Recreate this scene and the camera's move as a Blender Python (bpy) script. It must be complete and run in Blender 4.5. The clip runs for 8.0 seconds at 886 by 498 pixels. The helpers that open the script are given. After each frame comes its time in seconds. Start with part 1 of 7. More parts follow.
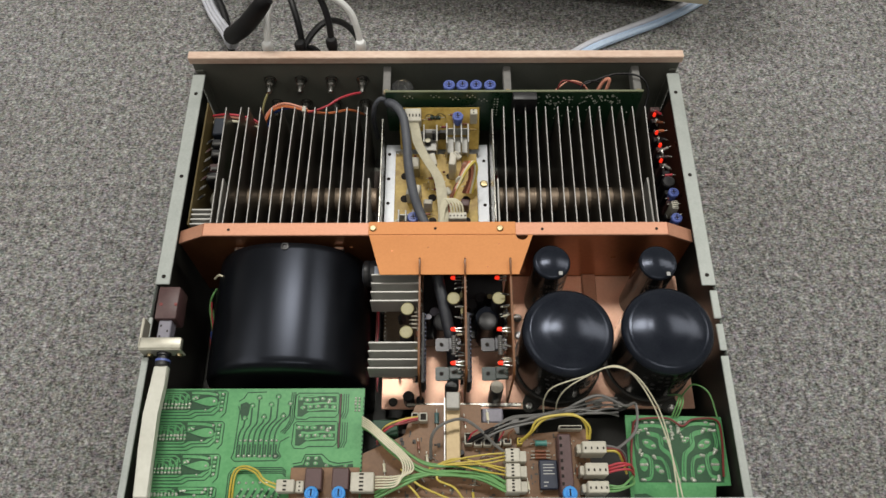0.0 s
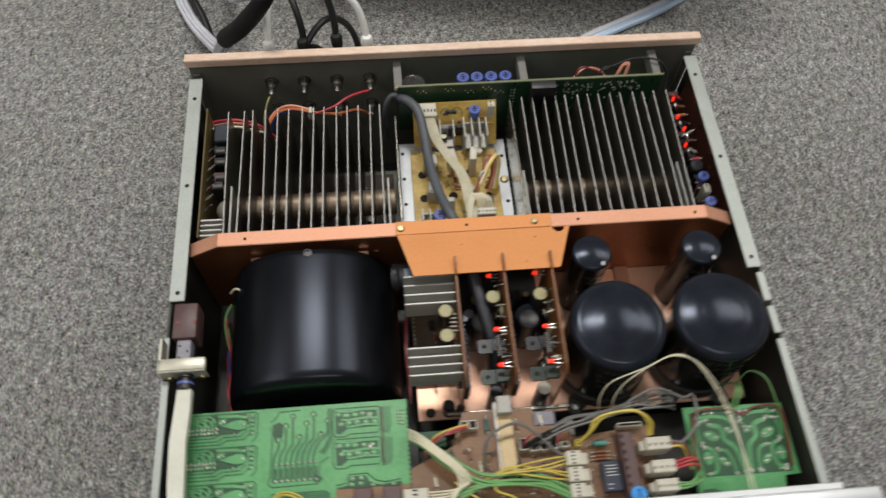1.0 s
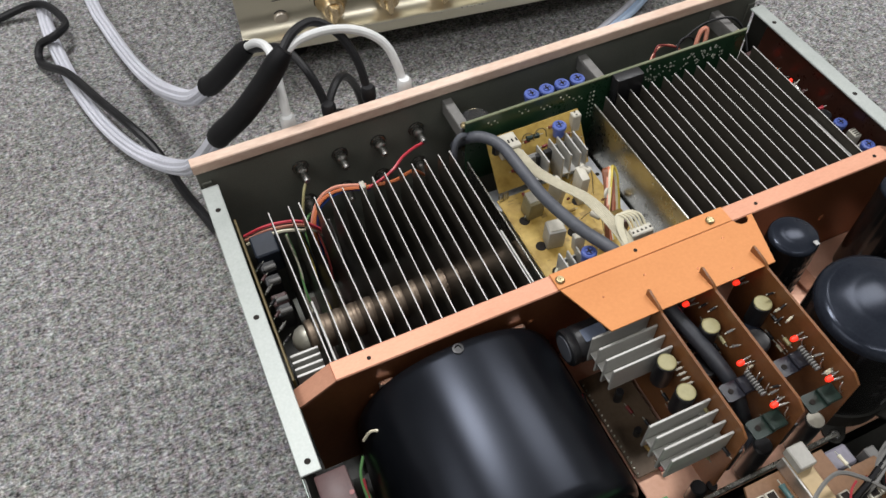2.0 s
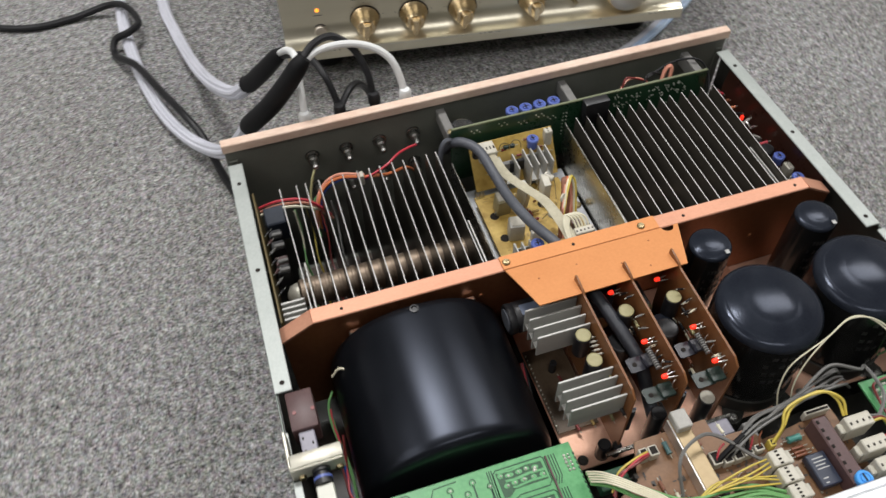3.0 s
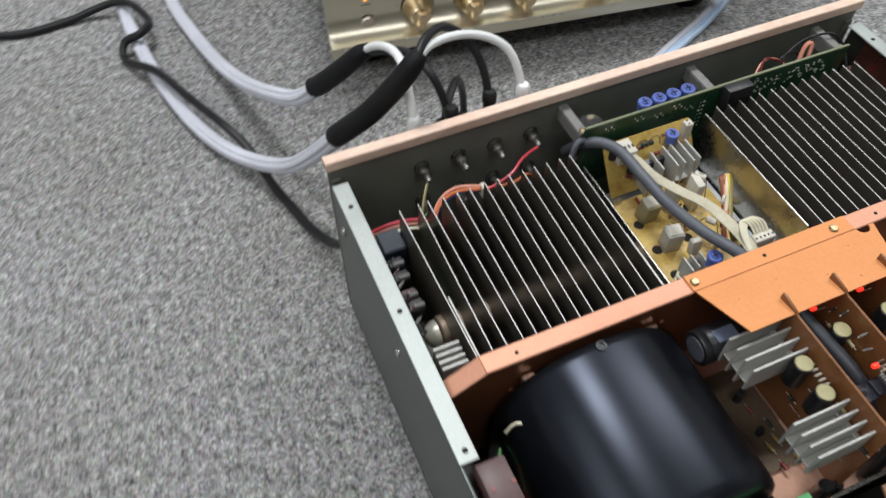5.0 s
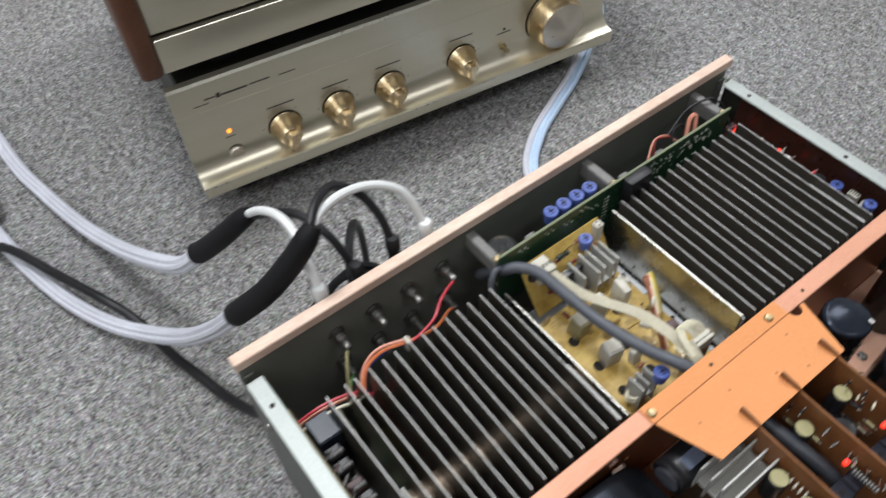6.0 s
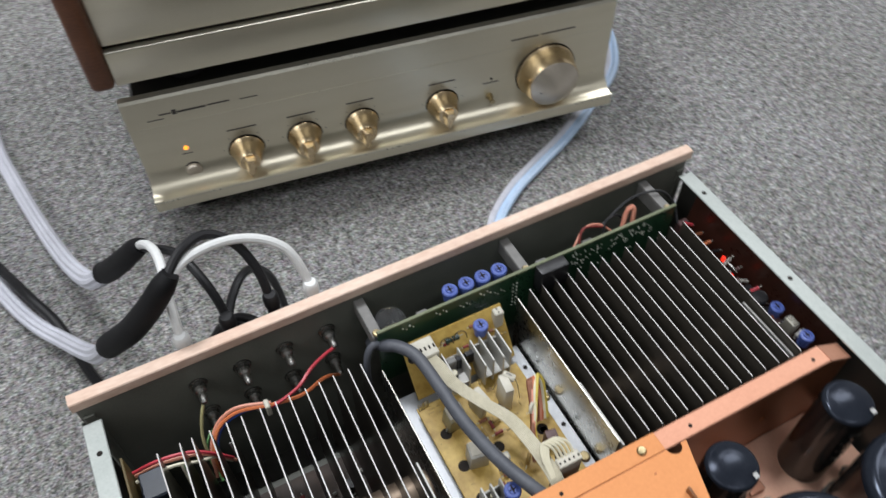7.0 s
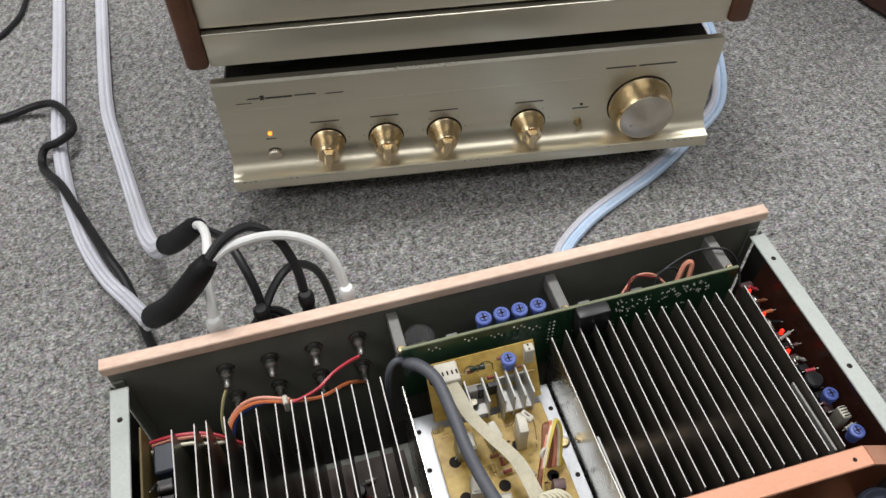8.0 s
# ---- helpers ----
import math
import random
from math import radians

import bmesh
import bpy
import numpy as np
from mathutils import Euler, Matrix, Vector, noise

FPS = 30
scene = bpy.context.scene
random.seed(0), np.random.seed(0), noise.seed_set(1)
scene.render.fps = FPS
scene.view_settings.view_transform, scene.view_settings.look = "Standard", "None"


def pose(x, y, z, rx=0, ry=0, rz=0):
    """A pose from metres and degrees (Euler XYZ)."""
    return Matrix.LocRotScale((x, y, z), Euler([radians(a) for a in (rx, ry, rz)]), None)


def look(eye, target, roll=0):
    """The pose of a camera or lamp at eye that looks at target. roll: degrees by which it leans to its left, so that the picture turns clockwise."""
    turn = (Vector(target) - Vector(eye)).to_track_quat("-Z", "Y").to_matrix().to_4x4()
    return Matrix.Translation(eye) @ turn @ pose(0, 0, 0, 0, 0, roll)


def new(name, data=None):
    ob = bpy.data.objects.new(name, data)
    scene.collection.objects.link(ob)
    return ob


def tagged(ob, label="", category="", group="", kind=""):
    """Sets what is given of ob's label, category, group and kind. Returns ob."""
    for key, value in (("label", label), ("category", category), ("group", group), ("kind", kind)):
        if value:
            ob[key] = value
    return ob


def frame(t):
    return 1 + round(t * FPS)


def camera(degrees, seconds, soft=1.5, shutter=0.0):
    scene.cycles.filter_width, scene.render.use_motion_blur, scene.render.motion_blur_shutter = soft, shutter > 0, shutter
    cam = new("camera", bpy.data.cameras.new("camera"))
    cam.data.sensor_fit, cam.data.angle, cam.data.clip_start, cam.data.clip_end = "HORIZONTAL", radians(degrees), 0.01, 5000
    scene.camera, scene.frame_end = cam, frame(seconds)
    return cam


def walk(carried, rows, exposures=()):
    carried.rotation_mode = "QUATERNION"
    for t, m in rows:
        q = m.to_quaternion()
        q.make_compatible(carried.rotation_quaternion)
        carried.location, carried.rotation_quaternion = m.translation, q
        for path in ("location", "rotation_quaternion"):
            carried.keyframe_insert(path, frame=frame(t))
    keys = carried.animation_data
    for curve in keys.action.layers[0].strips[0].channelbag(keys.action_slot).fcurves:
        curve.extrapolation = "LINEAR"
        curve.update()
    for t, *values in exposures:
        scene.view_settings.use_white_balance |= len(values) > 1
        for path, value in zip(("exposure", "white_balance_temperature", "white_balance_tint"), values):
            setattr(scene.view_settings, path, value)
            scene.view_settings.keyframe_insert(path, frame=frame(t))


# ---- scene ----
EXPOSURES = [(0, -0.38, 7100, 11), (1.0, -0.34, 7000, 11), (1.5, -0.02, 6600, 13), (3.0, -0.01, 6720, 13), (3.5, -0.02, 6450, 12), (4.0, 0.0, 6420, 11), (5.5, 0.08, 6400, 11), (6.5, 0.03, 6350, 12), (7.0, -0.05, 6350, 12), (8.0, -0.04, 6700, 13)]
cam = camera(59.4, 8.0, soft=1.45, shutter=0.5)
PATH = [
    (0, (0.0062, -0.2281, 0.6715), (0.0053, 0.2228, -0.2211), -0.26),
    (0.5, (0.0013, -0.2251, 0.666), (0.0168, 0.2274, -0.2256), 1.70),
    (1, (-0.0508, -0.2264, 0.6331), (0.0097, 0.2482, -0.245), 2.87),
    (1.5, (-0.176, -0.1697, 0.5343), (0.0169, 0.3509, -0.2974), 2.01),
    (1.7, (-0.1922, -0.1404, 0.4981), (0.0354, 0.3986, -0.3129), -1.73),
    (2.8, (-0.1724, -0.1936, 0.5475), (0.0169, 0.3799, -0.2495), -3.17),
    (3, (-0.1685, -0.2283, 0.5585), (0.0035, 0.3634, -0.2292), -1.94),
    (3.5, (-0.1664, -0.2436, 0.5428), (-0.0222, 0.3788, -0.2265), -1.84),
    (4, (-0.2196, -0.1849, 0.5154), (-0.0871, 0.4223, -0.268), -3.35),
    (4.2, (-0.2191, -0.1784, 0.5124), (-0.085, 0.4178, -0.2792), -3.15),
    (5.3, (-0.2782, -0.0679, 0.5111), (0.0375, 0.4543, -0.2811), -0.31),
    (5.5, (-0.274, -0.0382, 0.5135), (0.0869, 0.4634, -0.2727), -1.19),
    (6, (-0.2359, -0.0383, 0.5354), (0.1225, 0.466, -0.2502), -2.76),
    (6.5, (-0.1545, -0.0464, 0.52), (0.1888, 0.4811, -0.2572), -0.97),
    (7, (-0.1166, -0.0593, 0.534), (0.1667, 0.5054, -0.2412), -0.95),
    (7.5, (-0.0809, -0.055, 0.541), (0.0992, 0.5547, -0.2308), -3.15),
    (8, (-0.076, -0.0591, 0.538), (0.0816, 0.5539, -0.2363), -1.59),
]
walk(cam, [(t, look(eye, target, roll)) for t, eye, target, roll in PATH], exposures=EXPOSURES)

# ---- light: a room with unseen ceiling lamps, two of them added fill ----
world = bpy.data.worlds.new("room_world")
scene.world = world
world.use_nodes = True
world.node_tree.nodes["Background"].inputs[0].default_value = (0.75, 0.85, 1.0, 1)
world.node_tree.nodes["Background"].inputs[1].default_value = 0.3
scene.view_settings.exposure = 0.0
# first two stand where highlights point; last two are added fill, front and left
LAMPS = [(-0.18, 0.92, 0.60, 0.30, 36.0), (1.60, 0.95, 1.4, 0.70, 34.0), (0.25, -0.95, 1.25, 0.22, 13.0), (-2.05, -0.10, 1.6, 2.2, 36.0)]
CEILING_Z = 2.45
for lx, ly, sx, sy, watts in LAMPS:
    data = bpy.data.lights.new("unseen_area_light", "AREA")
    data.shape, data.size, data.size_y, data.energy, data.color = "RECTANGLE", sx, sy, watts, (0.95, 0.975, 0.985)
    lamp = new("unseen_area_light", data)
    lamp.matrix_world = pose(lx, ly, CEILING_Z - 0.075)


# ---- materials ----
def ramp(nodes, stops):
    node = nodes.new("ShaderNodeValToRGB")
    els = node.color_ramp.elements
    while len(els) < len(stops):
        els.new(0.5)
    for el, (at, col) in zip(els, stops):
        el.position, el.color = at, (*col, 1)
    return node


def surface(name, a, b, rough=0.5, metal=0.0, grain=300.0, blotch=25.0, bump=0.0, spread=0.12, coat=0.0, stretch=(1, 1, 1), random_tint=0.0, spec=0.5):
    """Colour a to b by two noises (blotches and grain, per metre), with roughness and relief that follow them."""
    m = bpy.data.materials.new(name)
    m.use_nodes = True
    nodes, links = m.node_tree.nodes, m.node_tree.links
    shader = nodes["Principled BSDF"]
    coord = nodes.new("ShaderNodeTexCoord")
    mapping = nodes.new("ShaderNodeMapping")
    mapping.inputs["Scale"].default_value = stretch
    links.new(coord.outputs["Object"], mapping.inputs[0])
    big, fine = nodes.new("ShaderNodeTexNoise"), nodes.new("ShaderNodeTexNoise")
    big.inputs["Scale"].default_value, big.inputs["Detail"].default_value = blotch, 4
    fine.inputs["Scale"].default_value, fine.inputs["Detail"].default_value = grain, 3
    for n in (big, fine):
        links.new(mapping.outputs[0], n.inputs["Vector"])
    mix = nodes.new("ShaderNodeMath")
    mix.operation = "MULTIPLY_ADD"
    mix.inputs[1].default_value = 0.4
    links.new(fine.outputs[0], mix.inputs[0])
    half = nodes.new("ShaderNodeMath")
    half.operation = "MULTIPLY"
    half.inputs[1].default_value = 0.6
    links.new(big.outputs[0], half.inputs[0])
    links.new(half.outputs[0], mix.inputs[2])
    col = ramp(nodes, [(0.32, a), (0.68, b)])
    links.new(mix.outputs[0], col.inputs[0])
    out = col.outputs[0]
    if random_tint:
        info, hsv, rng = nodes.new("ShaderNodeObjectInfo"), nodes.new("ShaderNodeHueSaturation"), nodes.new("ShaderNodeMapRange")
        rng.inputs[3].default_value, rng.inputs[4].default_value = 1 - random_tint, 1 + random_tint
        links.new(info.outputs["Random"], rng.inputs[0])
        links.new(rng.outputs[0], hsv.inputs["Value"])
        links.new(out, hsv.inputs["Color"])
        out = hsv.outputs[0]
    links.new(out, shader.inputs["Base Color"])
    rr = nodes.new("ShaderNodeMapRange")
    rr.inputs[3].default_value, rr.inputs[4].default_value = max(0.03, rough - spread), min(1, rough + spread)
    links.new(mix.outputs[0], rr.inputs[0])
    links.new(rr.outputs[0], shader.inputs["Roughness"])
    shader.inputs["Metallic"].default_value = metal
    shader.inputs["Specular IOR Level"].default_value = spec
    shader.inputs["Coat Weight"].default_value = coat
    shader.inputs["Coat Roughness"].default_value = 0.12
    if bump:
        bn = nodes.new("ShaderNodeBump")
        bn.inputs["Strength"].default_value, bn.inputs["Distance"].default_value = bump, 0.0008
        links.new(mix.outputs[0], bn.inputs["Height"])
        links.new(bn.outputs[0], shader.inputs["Normal"])
    return m


def carpet_material():
    """Grey loop pile: short dark and light threads of 2 to 4 mm, lying in patches of direction."""
    m = bpy.data.materials.new("grey_loop_carpet")
    m.use_nodes = True
    nodes, links = m.node_tree.nodes, m.node_tree.links
    shader = nodes["Principled BSDF"]
    coord = nodes.new("ShaderNodeTexCoord")
    layers = []
    for scale, stretch in ((500, (0.50, 1, 1)), (470, (0.80, 1, 1)), (150, (1, 0.75, 1))):
        mp = nodes.new("ShaderNodeMapping")
        mp.inputs["Scale"].default_value = stretch
        links.new(coord.outputs["Object"], mp.inputs[0])
        n = nodes.new("ShaderNodeTexNoise")
        n.inputs["Scale"].default_value, n.inputs["Detail"].default_value, n.inputs["Roughness"].default_value = scale, 3, 0.72
        links.new(mp.outputs[0], n.inputs["Vector"])
        layers.append(n)
    choose = nodes.new("ShaderNodeTexNoise")
    choose.inputs["Scale"].default_value = 95
    links.new(coord.outputs["Object"], choose.inputs["Vector"])
    step = ramp(nodes, [(0.46, (0, 0, 0)), (0.54, (1, 1, 1))])
    links.new(choose.outputs[0], step.inputs[0])
    mixed = nodes.new("ShaderNodeMix")
    links.new(step.outputs[0], mixed.inputs[0])
    links.new(layers[0].outputs[0], mixed.inputs[2])
    links.new(layers[1].outputs[0], mixed.inputs[3])
    add = nodes.new("ShaderNodeMath")
    add.operation = "MULTIPLY_ADD"
    add.inputs[1].default_value, add.inputs[2].default_value = 0.35, 0.0
    links.new(layers[2].outputs[0], add.inputs[0])
    both = nodes.new("ShaderNodeMath")
    both.operation = "MULTIPLY_ADD"
    both.inputs[1].default_value = 0.65
    links.new(mixed.outputs[0], both.inputs[0])
    links.new(add.outputs[0], both.inputs[2])
    tone = ramp(nodes, [(0.355, (0.026, 0.026, 0.026)), (0.44, (0.125, 0.124, 0.121)), (0.50, (0.245, 0.243, 0.238)), (0.56, (0.370, 0.367, 0.360)), (0.64, (0.66, 0.655, 0.645))])
    links.new(both.outputs[0], tone.inputs[0])
    soil = nodes.new("ShaderNodeTexNoise")
    soil.inputs["Scale"].default_value, soil.inputs["Detail"].default_value = 5, 3
    links.new(coord.outputs["Object"], soil.inputs["Vector"])
    worn = ramp(nodes, [(0.3, (0.90, 0.89, 0.87)), (0.7, (1.05, 1.05, 1.06))])
    links.new(soil.outputs[0], worn.inputs[0])
    mul = nodes.new("ShaderNodeMix")
    mul.data_type, mul.blend_type = "RGBA", "MULTIPLY"
    mul.inputs[0].default_value = 1.0
    heather = nodes.new("ShaderNodeTexNoise")
    heather.inputs["Scale"].default_value, heather.inputs["Detail"].default_value = 260, 2
    links.new(coord.outputs["Object"], heather.inputs["Vector"])
    dyed = nodes.new("ShaderNodeMix")
    dyed.data_type, dyed.blend_type = "RGBA", "SOFT_LIGHT"
    dyed.inputs[0].default_value = 0.30
    links.new(tone.outputs[0], dyed.inputs[6])
    links.new(heather.outputs["Color"], dyed.inputs[7])
    links.new(dyed.outputs[2], mul.inputs[6])
    links.new(worn.outputs[0], mul.inputs[7])
    links.new(mul.outputs[2], shader.inputs["Base Color"])
    shader.inputs["Roughness"].default_value = 0.95
    shader.inputs["Specular IOR Level"].default_value = 0.15
    bn = nodes.new("ShaderNodeBump")
    bn.inputs["Strength"].default_value, bn.inputs["Distance"].default_value = 0.8, 0.003
    links.new(both.outputs[0], bn.inputs["Height"])
    links.new(bn.outputs[0], shader.inputs["Normal"])
    return m


def emitter(name, col, strength):
    m = bpy.data.materials.new(name)
    m.use_nodes = True
    s = m.node_tree.nodes["Principled BSDF"]
    s.inputs["Base Color"].default_value = (*col, 1)
    s.inputs["Emission Color"].default_value, s.inputs["Emission Strength"].default_value = (*col, 1), strength
    return m


def clear_plastic(name):
    m = bpy.data.materials.new(name)
    m.use_nodes = True
    s = m.node_tree.nodes["Principled BSDF"]
    s.inputs["Base Color"].default_value = (0.86, 0.88, 0.90, 1)
    s.inputs["Transmission Weight"].default_value, s.inputs["Roughness"].default_value, s.inputs["IOR"].default_value = 0.96, 0.06, 1.3
    return m


CARPET = carpet_material()
WALLPAINT = surface("off_white_wall_paint", (0.56, 0.55, 0.53), (0.63, 0.62, 0.60), 0.8, grain=60, blotch=1.5, bump=0.1)
CEILPAINT = surface("white_ceiling_paint", (0.52, 0.52, 0.51), (0.58, 0.58, 0.57), 0.85, grain=60, blotch=1.5)
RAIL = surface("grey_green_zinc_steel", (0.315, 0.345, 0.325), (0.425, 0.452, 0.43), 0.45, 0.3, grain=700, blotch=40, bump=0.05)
# side walls get a darker steel than the rims: their shadow is in the colour
SIDESTEEL = surface("shaded_grey_green_steel", (0.068, 0.080, 0.071), (0.125, 0.145, 0.130), 0.36, 0.6, grain=700, blotch=18, bump=0.05)
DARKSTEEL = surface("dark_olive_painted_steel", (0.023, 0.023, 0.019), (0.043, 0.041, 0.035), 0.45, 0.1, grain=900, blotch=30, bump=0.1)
PINKCOPPER = surface("pink_copper_plate_edge", (0.63, 0.43, 0.325), (0.83, 0.655, 0.54), 0.6, 0.15, grain=420, blotch=34, bump=0.08, stretch=(0.4, 1, 1))
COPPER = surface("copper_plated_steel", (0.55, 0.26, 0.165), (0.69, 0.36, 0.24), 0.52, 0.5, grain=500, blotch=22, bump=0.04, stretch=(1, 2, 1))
ORANGECOPPER = surface("bright_copper_sheet", (0.62, 0.245, 0.082), (0.72, 0.31, 0.115), 0.58, 0.30, grain=500, blotch=18, bump=0.04)
# floor copper is a brighter copy: light falling on it is put into the colour
PEACHCOPPER = surface("lit_copper_floor", (0.80, 0.45, 0.31), (0.90, 0.56, 0.41), 0.40, 0.5, grain=500, blotch=22)
# same copper as the flange, with the wall's shade put into the colour
DARKCOPPER = surface("shade_toned_copper", (0.27, 0.095, 0.040), (0.38, 0.150, 0.068), 0.36, 0.8, grain=300, blotch=22, bump=0.05)
FINBLACK = surface("black_anodised_fin", (0.056, 0.049, 0.040), (0.095, 0.084, 0.068), 0.33, 0.25, grain=500, blotch=40, spec=0.5)
FINEDGE = surface("cut_aluminium_edge", (0.38, 0.375, 0.36), (0.56, 0.55, 0.53), 0.5, 0.4, grain=900, blotch=90)
OLIVE = surface("olive_grey_painted_steel", (0.118, 0.124, 0.104), (0.175, 0.180, 0.153), 0.5, 0.1, grain=900, blotch=30, bump=0.08)
MATTEALU = surface("matte_extruded_aluminium", (0.43, 0.425, 0.40), (0.55, 0.545, 0.515), 0.5, 0.45, grain=600, blotch=30, stretch=(1, 6, 6))
ALU = surface("brushed_aluminium", (0.58, 0.57, 0.55), (0.76, 0.75, 0.73), 0.32, 0.9, grain=600, blotch=30, stretch=(6, 1, 1), bump=0.05)
BRIGHTPLATE = surface("polished_zinc_plate", (0.43, 0.42, 0.38), (0.58, 0.57, 0.52), 0.27, 1.0, grain=300, blotch=20, bump=0.05)
WHITEPLATE = surface("white_zinc_base_plate", (0.50, 0.52, 0.55), (0.64, 0.66, 0.69), 0.4, 0.35, grain=500, blotch=40)
PIPE = surface("brown_nickel_heat_pipe", (0.30, 0.225, 0.165), (0.42, 0.33, 0.25), 0.52, 0.7, grain=200, blotch=60, stretch=(3, 1, 1))
TRANSFO = surface("satin_black_transformer_paint", (0.003, 0.0034, 0.0045), (0.006, 0.0068, 0.0085), 0.285, 0.0, grain=1500, blotch=35, spread=0.03, spec=0.30)
BLACKPLASTIC = surface("black_plastic", (0.008, 0.008, 0.009), (0.017, 0.017, 0.019), 0.4, grain=900, blotch=60)
CAPTOP = surface("black_capacitor_vinyl", (0.010, 0.012, 0.018), (0.018, 0.0215, 0.029), 0.19, grain=700, blotch=60, spread=0.07, spec=0.24, bump=0.03)
CAPSIDE = surface("black_capacitor_sleeve", (0.006, 0.006, 0.006), (0.012, 0.012, 0.012), 0.16, grain=400, blotch=60, spread=0.08)
PRINTGLINT = surface("grey_print_and_glint", (0.38, 0.38, 0.37), (0.5, 0.5, 0.48), 0.6)
FAINTPRINT = surface("faint_grey_printing", (0.013, 0.013, 0.0125), (0.022, 0.022, 0.021), 0.4)
DARKPRINT = surface("dark_printing", (0.05, 0.045, 0.04), (0.09, 0.08, 0.07), 0.6)
GREENDARK = surface("dark_green_board", (0.013, 0.058, 0.029), (0.027, 0.092, 0.046), 0.4, grain=500, blotch=30, spec=0.3)
ETCHGREEN = surface("etched_green_field", (0.020, 0.068, 0.033), (0.036, 0.105, 0.050), 0.4, grain=500, blotch=40, spec=0.3)
GREENTRACE = surface("light_green_solder_mask", (0.068, 0.28, 0.105), (0.145, 0.42, 0.178), 0.36, grain=400, blotch=30, bump=0.05, spec=0.3)
MIDTRACK = surface("mid_green_solder_mask", (0.058, 0.25, 0.092), (0.125, 0.37, 0.155), 0.34, grain=500, blotch=40, spec=0.3)
DEEPGREEN = surface("deep_green_circuit_board", (0.010, 0.038, 0.018), (0.020, 0.062, 0.030), 0.3, grain=500, blotch=50)
YELLOWPCB = surface("yellow_phenolic_board", (0.36, 0.220, 0.045), (0.66, 0.47, 0.135), 0.45, grain=260, blotch=55)
YELLOWTRACE = surface("yellow_board_print", (0.30, 0.19, 0.05), (0.38, 0.26, 0.08), 0.5)
BROWNPCB = surface("brown_phenolic_board", (0.172, 0.084, 0.037), (0.258, 0.136, 0.067), 0.45, grain=500, blotch=35, bump=0.04)
CARDPCB = surface("red_brown_card_board", (0.16, 0.060, 0.021), (0.25, 0.103, 0.036), 0.38, grain=500, blotch=40)
REDPCB = surface("dark_red_circuit_board", (0.034, 0.013, 0.009), (0.060, 0.022, 0.014), 0.3, grain=500, blotch=40)
SOLDER = surface("tin_solder", (0.50, 0.52, 0.45), (0.70, 0.71, 0.63), 0.34, 0.6, grain=900, blotch=300, random_tint=0.1)
WHITEPLUG = surface("ivory_nylon_plug", (0.48, 0.455, 0.38), (0.62, 0.59, 0.50), 0.45, grain=500, blotch=80)
DARKHOLE = surface("dark_pin_socket", (0.014, 0.011, 0.009), (0.026, 0.021, 0.018), 0.7, spec=0.2)
BLUEPOT = surface("blue_trimmer_plastic", (0.07, 0.11, 0.36), (0.11, 0.16, 0.46), 0.35, grain=600, blotch=90)
CYANPOT = surface("sky_blue_trimmer_plastic", (0.03, 0.25, 0.66), (0.05, 0.33, 0.78), 0.3)
YELLOWCAP = surface("olive_yellow_capacitor_top", (0.31, 0.28, 0.135), (0.41, 0.375, 0.20), 0.45, grain=500, blotch=100)
BROWNPART = surface("brown_relay_plastic", (0.075, 0.038, 0.038), (0.115, 0.062, 0.060), 0.45, grain=500, blotch=60)
TABGREY = surface("slate_transistor_tab", (0.016, 0.017, 0.025), (0.028, 0.029, 0.040), 0.30, 0.0, spec=0.38, spread=0.05)
TABGREEN = surface("green_grey_transistor_tab", (0.011, 0.024, 0.019), (0.020, 0.037, 0.030), 0.30, 0.0, spec=0.38, spread=0.05)
GREYVIOLET = surface("grey_violet_terminal", (0.20, 0.19, 0.23), (0.28, 0.27, 0.32), 0.4)
CLAMPMETAL = surface("dull_nickel_bracket", (0.46, 0.44, 0.36), (0.60, 0.58, 0.50), 0.4, 0.45, grain=300, blotch=60, bump=0.05)
CREAM = surface("cream_painted_rod", (0.60, 0.60, 0.52), (0.72, 0.72, 0.64), 0.45, grain=300, blotch=25)
BRASS = surface("brass_screw", (0.36, 0.29, 0.16), (0.52, 0.42, 0.25), 0.36, 1.0, grain=800, blotch=200)
STEEL = surface("steel_screw", (0.45, 0.44, 0.42), (0.66, 0.65, 0.62), 0.3, 1.0, grain=800, blotch=200)
LEDRED = emitter("lit_red_led", (1.0, 0.035, 0.015), 1.1)
LEDORANGE = emitter("lit_orange_led", (1.0, 0.33, 0.03), 2.0)
for m in (TRANSFO, CAPTOP):
    m.node_tree.nodes["Principled BSDF"].inputs["Specular Tint"].default_value = (0.72, 0.80, 1.0, 1)
CLEAR = clear_plastic("clear_relay_cover")
CHAMPAGNE = surface("champagne_aluminium", (0.66, 0.610, 0.475), (0.75, 0.700, 0.565), 0.34, 0.82, grain=500, blotch=6, stretch=(1, 8, 8), bump=0.03)
CHAMPEDGE = surface("polished_champagne_edge", (0.60, 0.575, 0.48), (0.72, 0.69, 0.59), 0.3, 0.8, grain=400, blotch=20)
KNOBGOLD = surface("gold_anodised_knob", (0.64, 0.49, 0.29), (0.74, 0.59, 0.38), 0.27, 1.0, grain=1500, blotch=20, spread=0.04)
WOOD = surface("walnut_veneer", (0.085, 0.032, 0.016), (0.16, 0.065, 0.03), 0.4, grain=220, blotch=14, stretch=(1, 0.12, 3), bump=0.06)
DARKWOOD = surface("dark_stained_wood", (0.035, 0.014, 0.010), (0.065, 0.028, 0.02), 0.45, grain=180, blotch=12, stretch=(1, 1, 0.15))
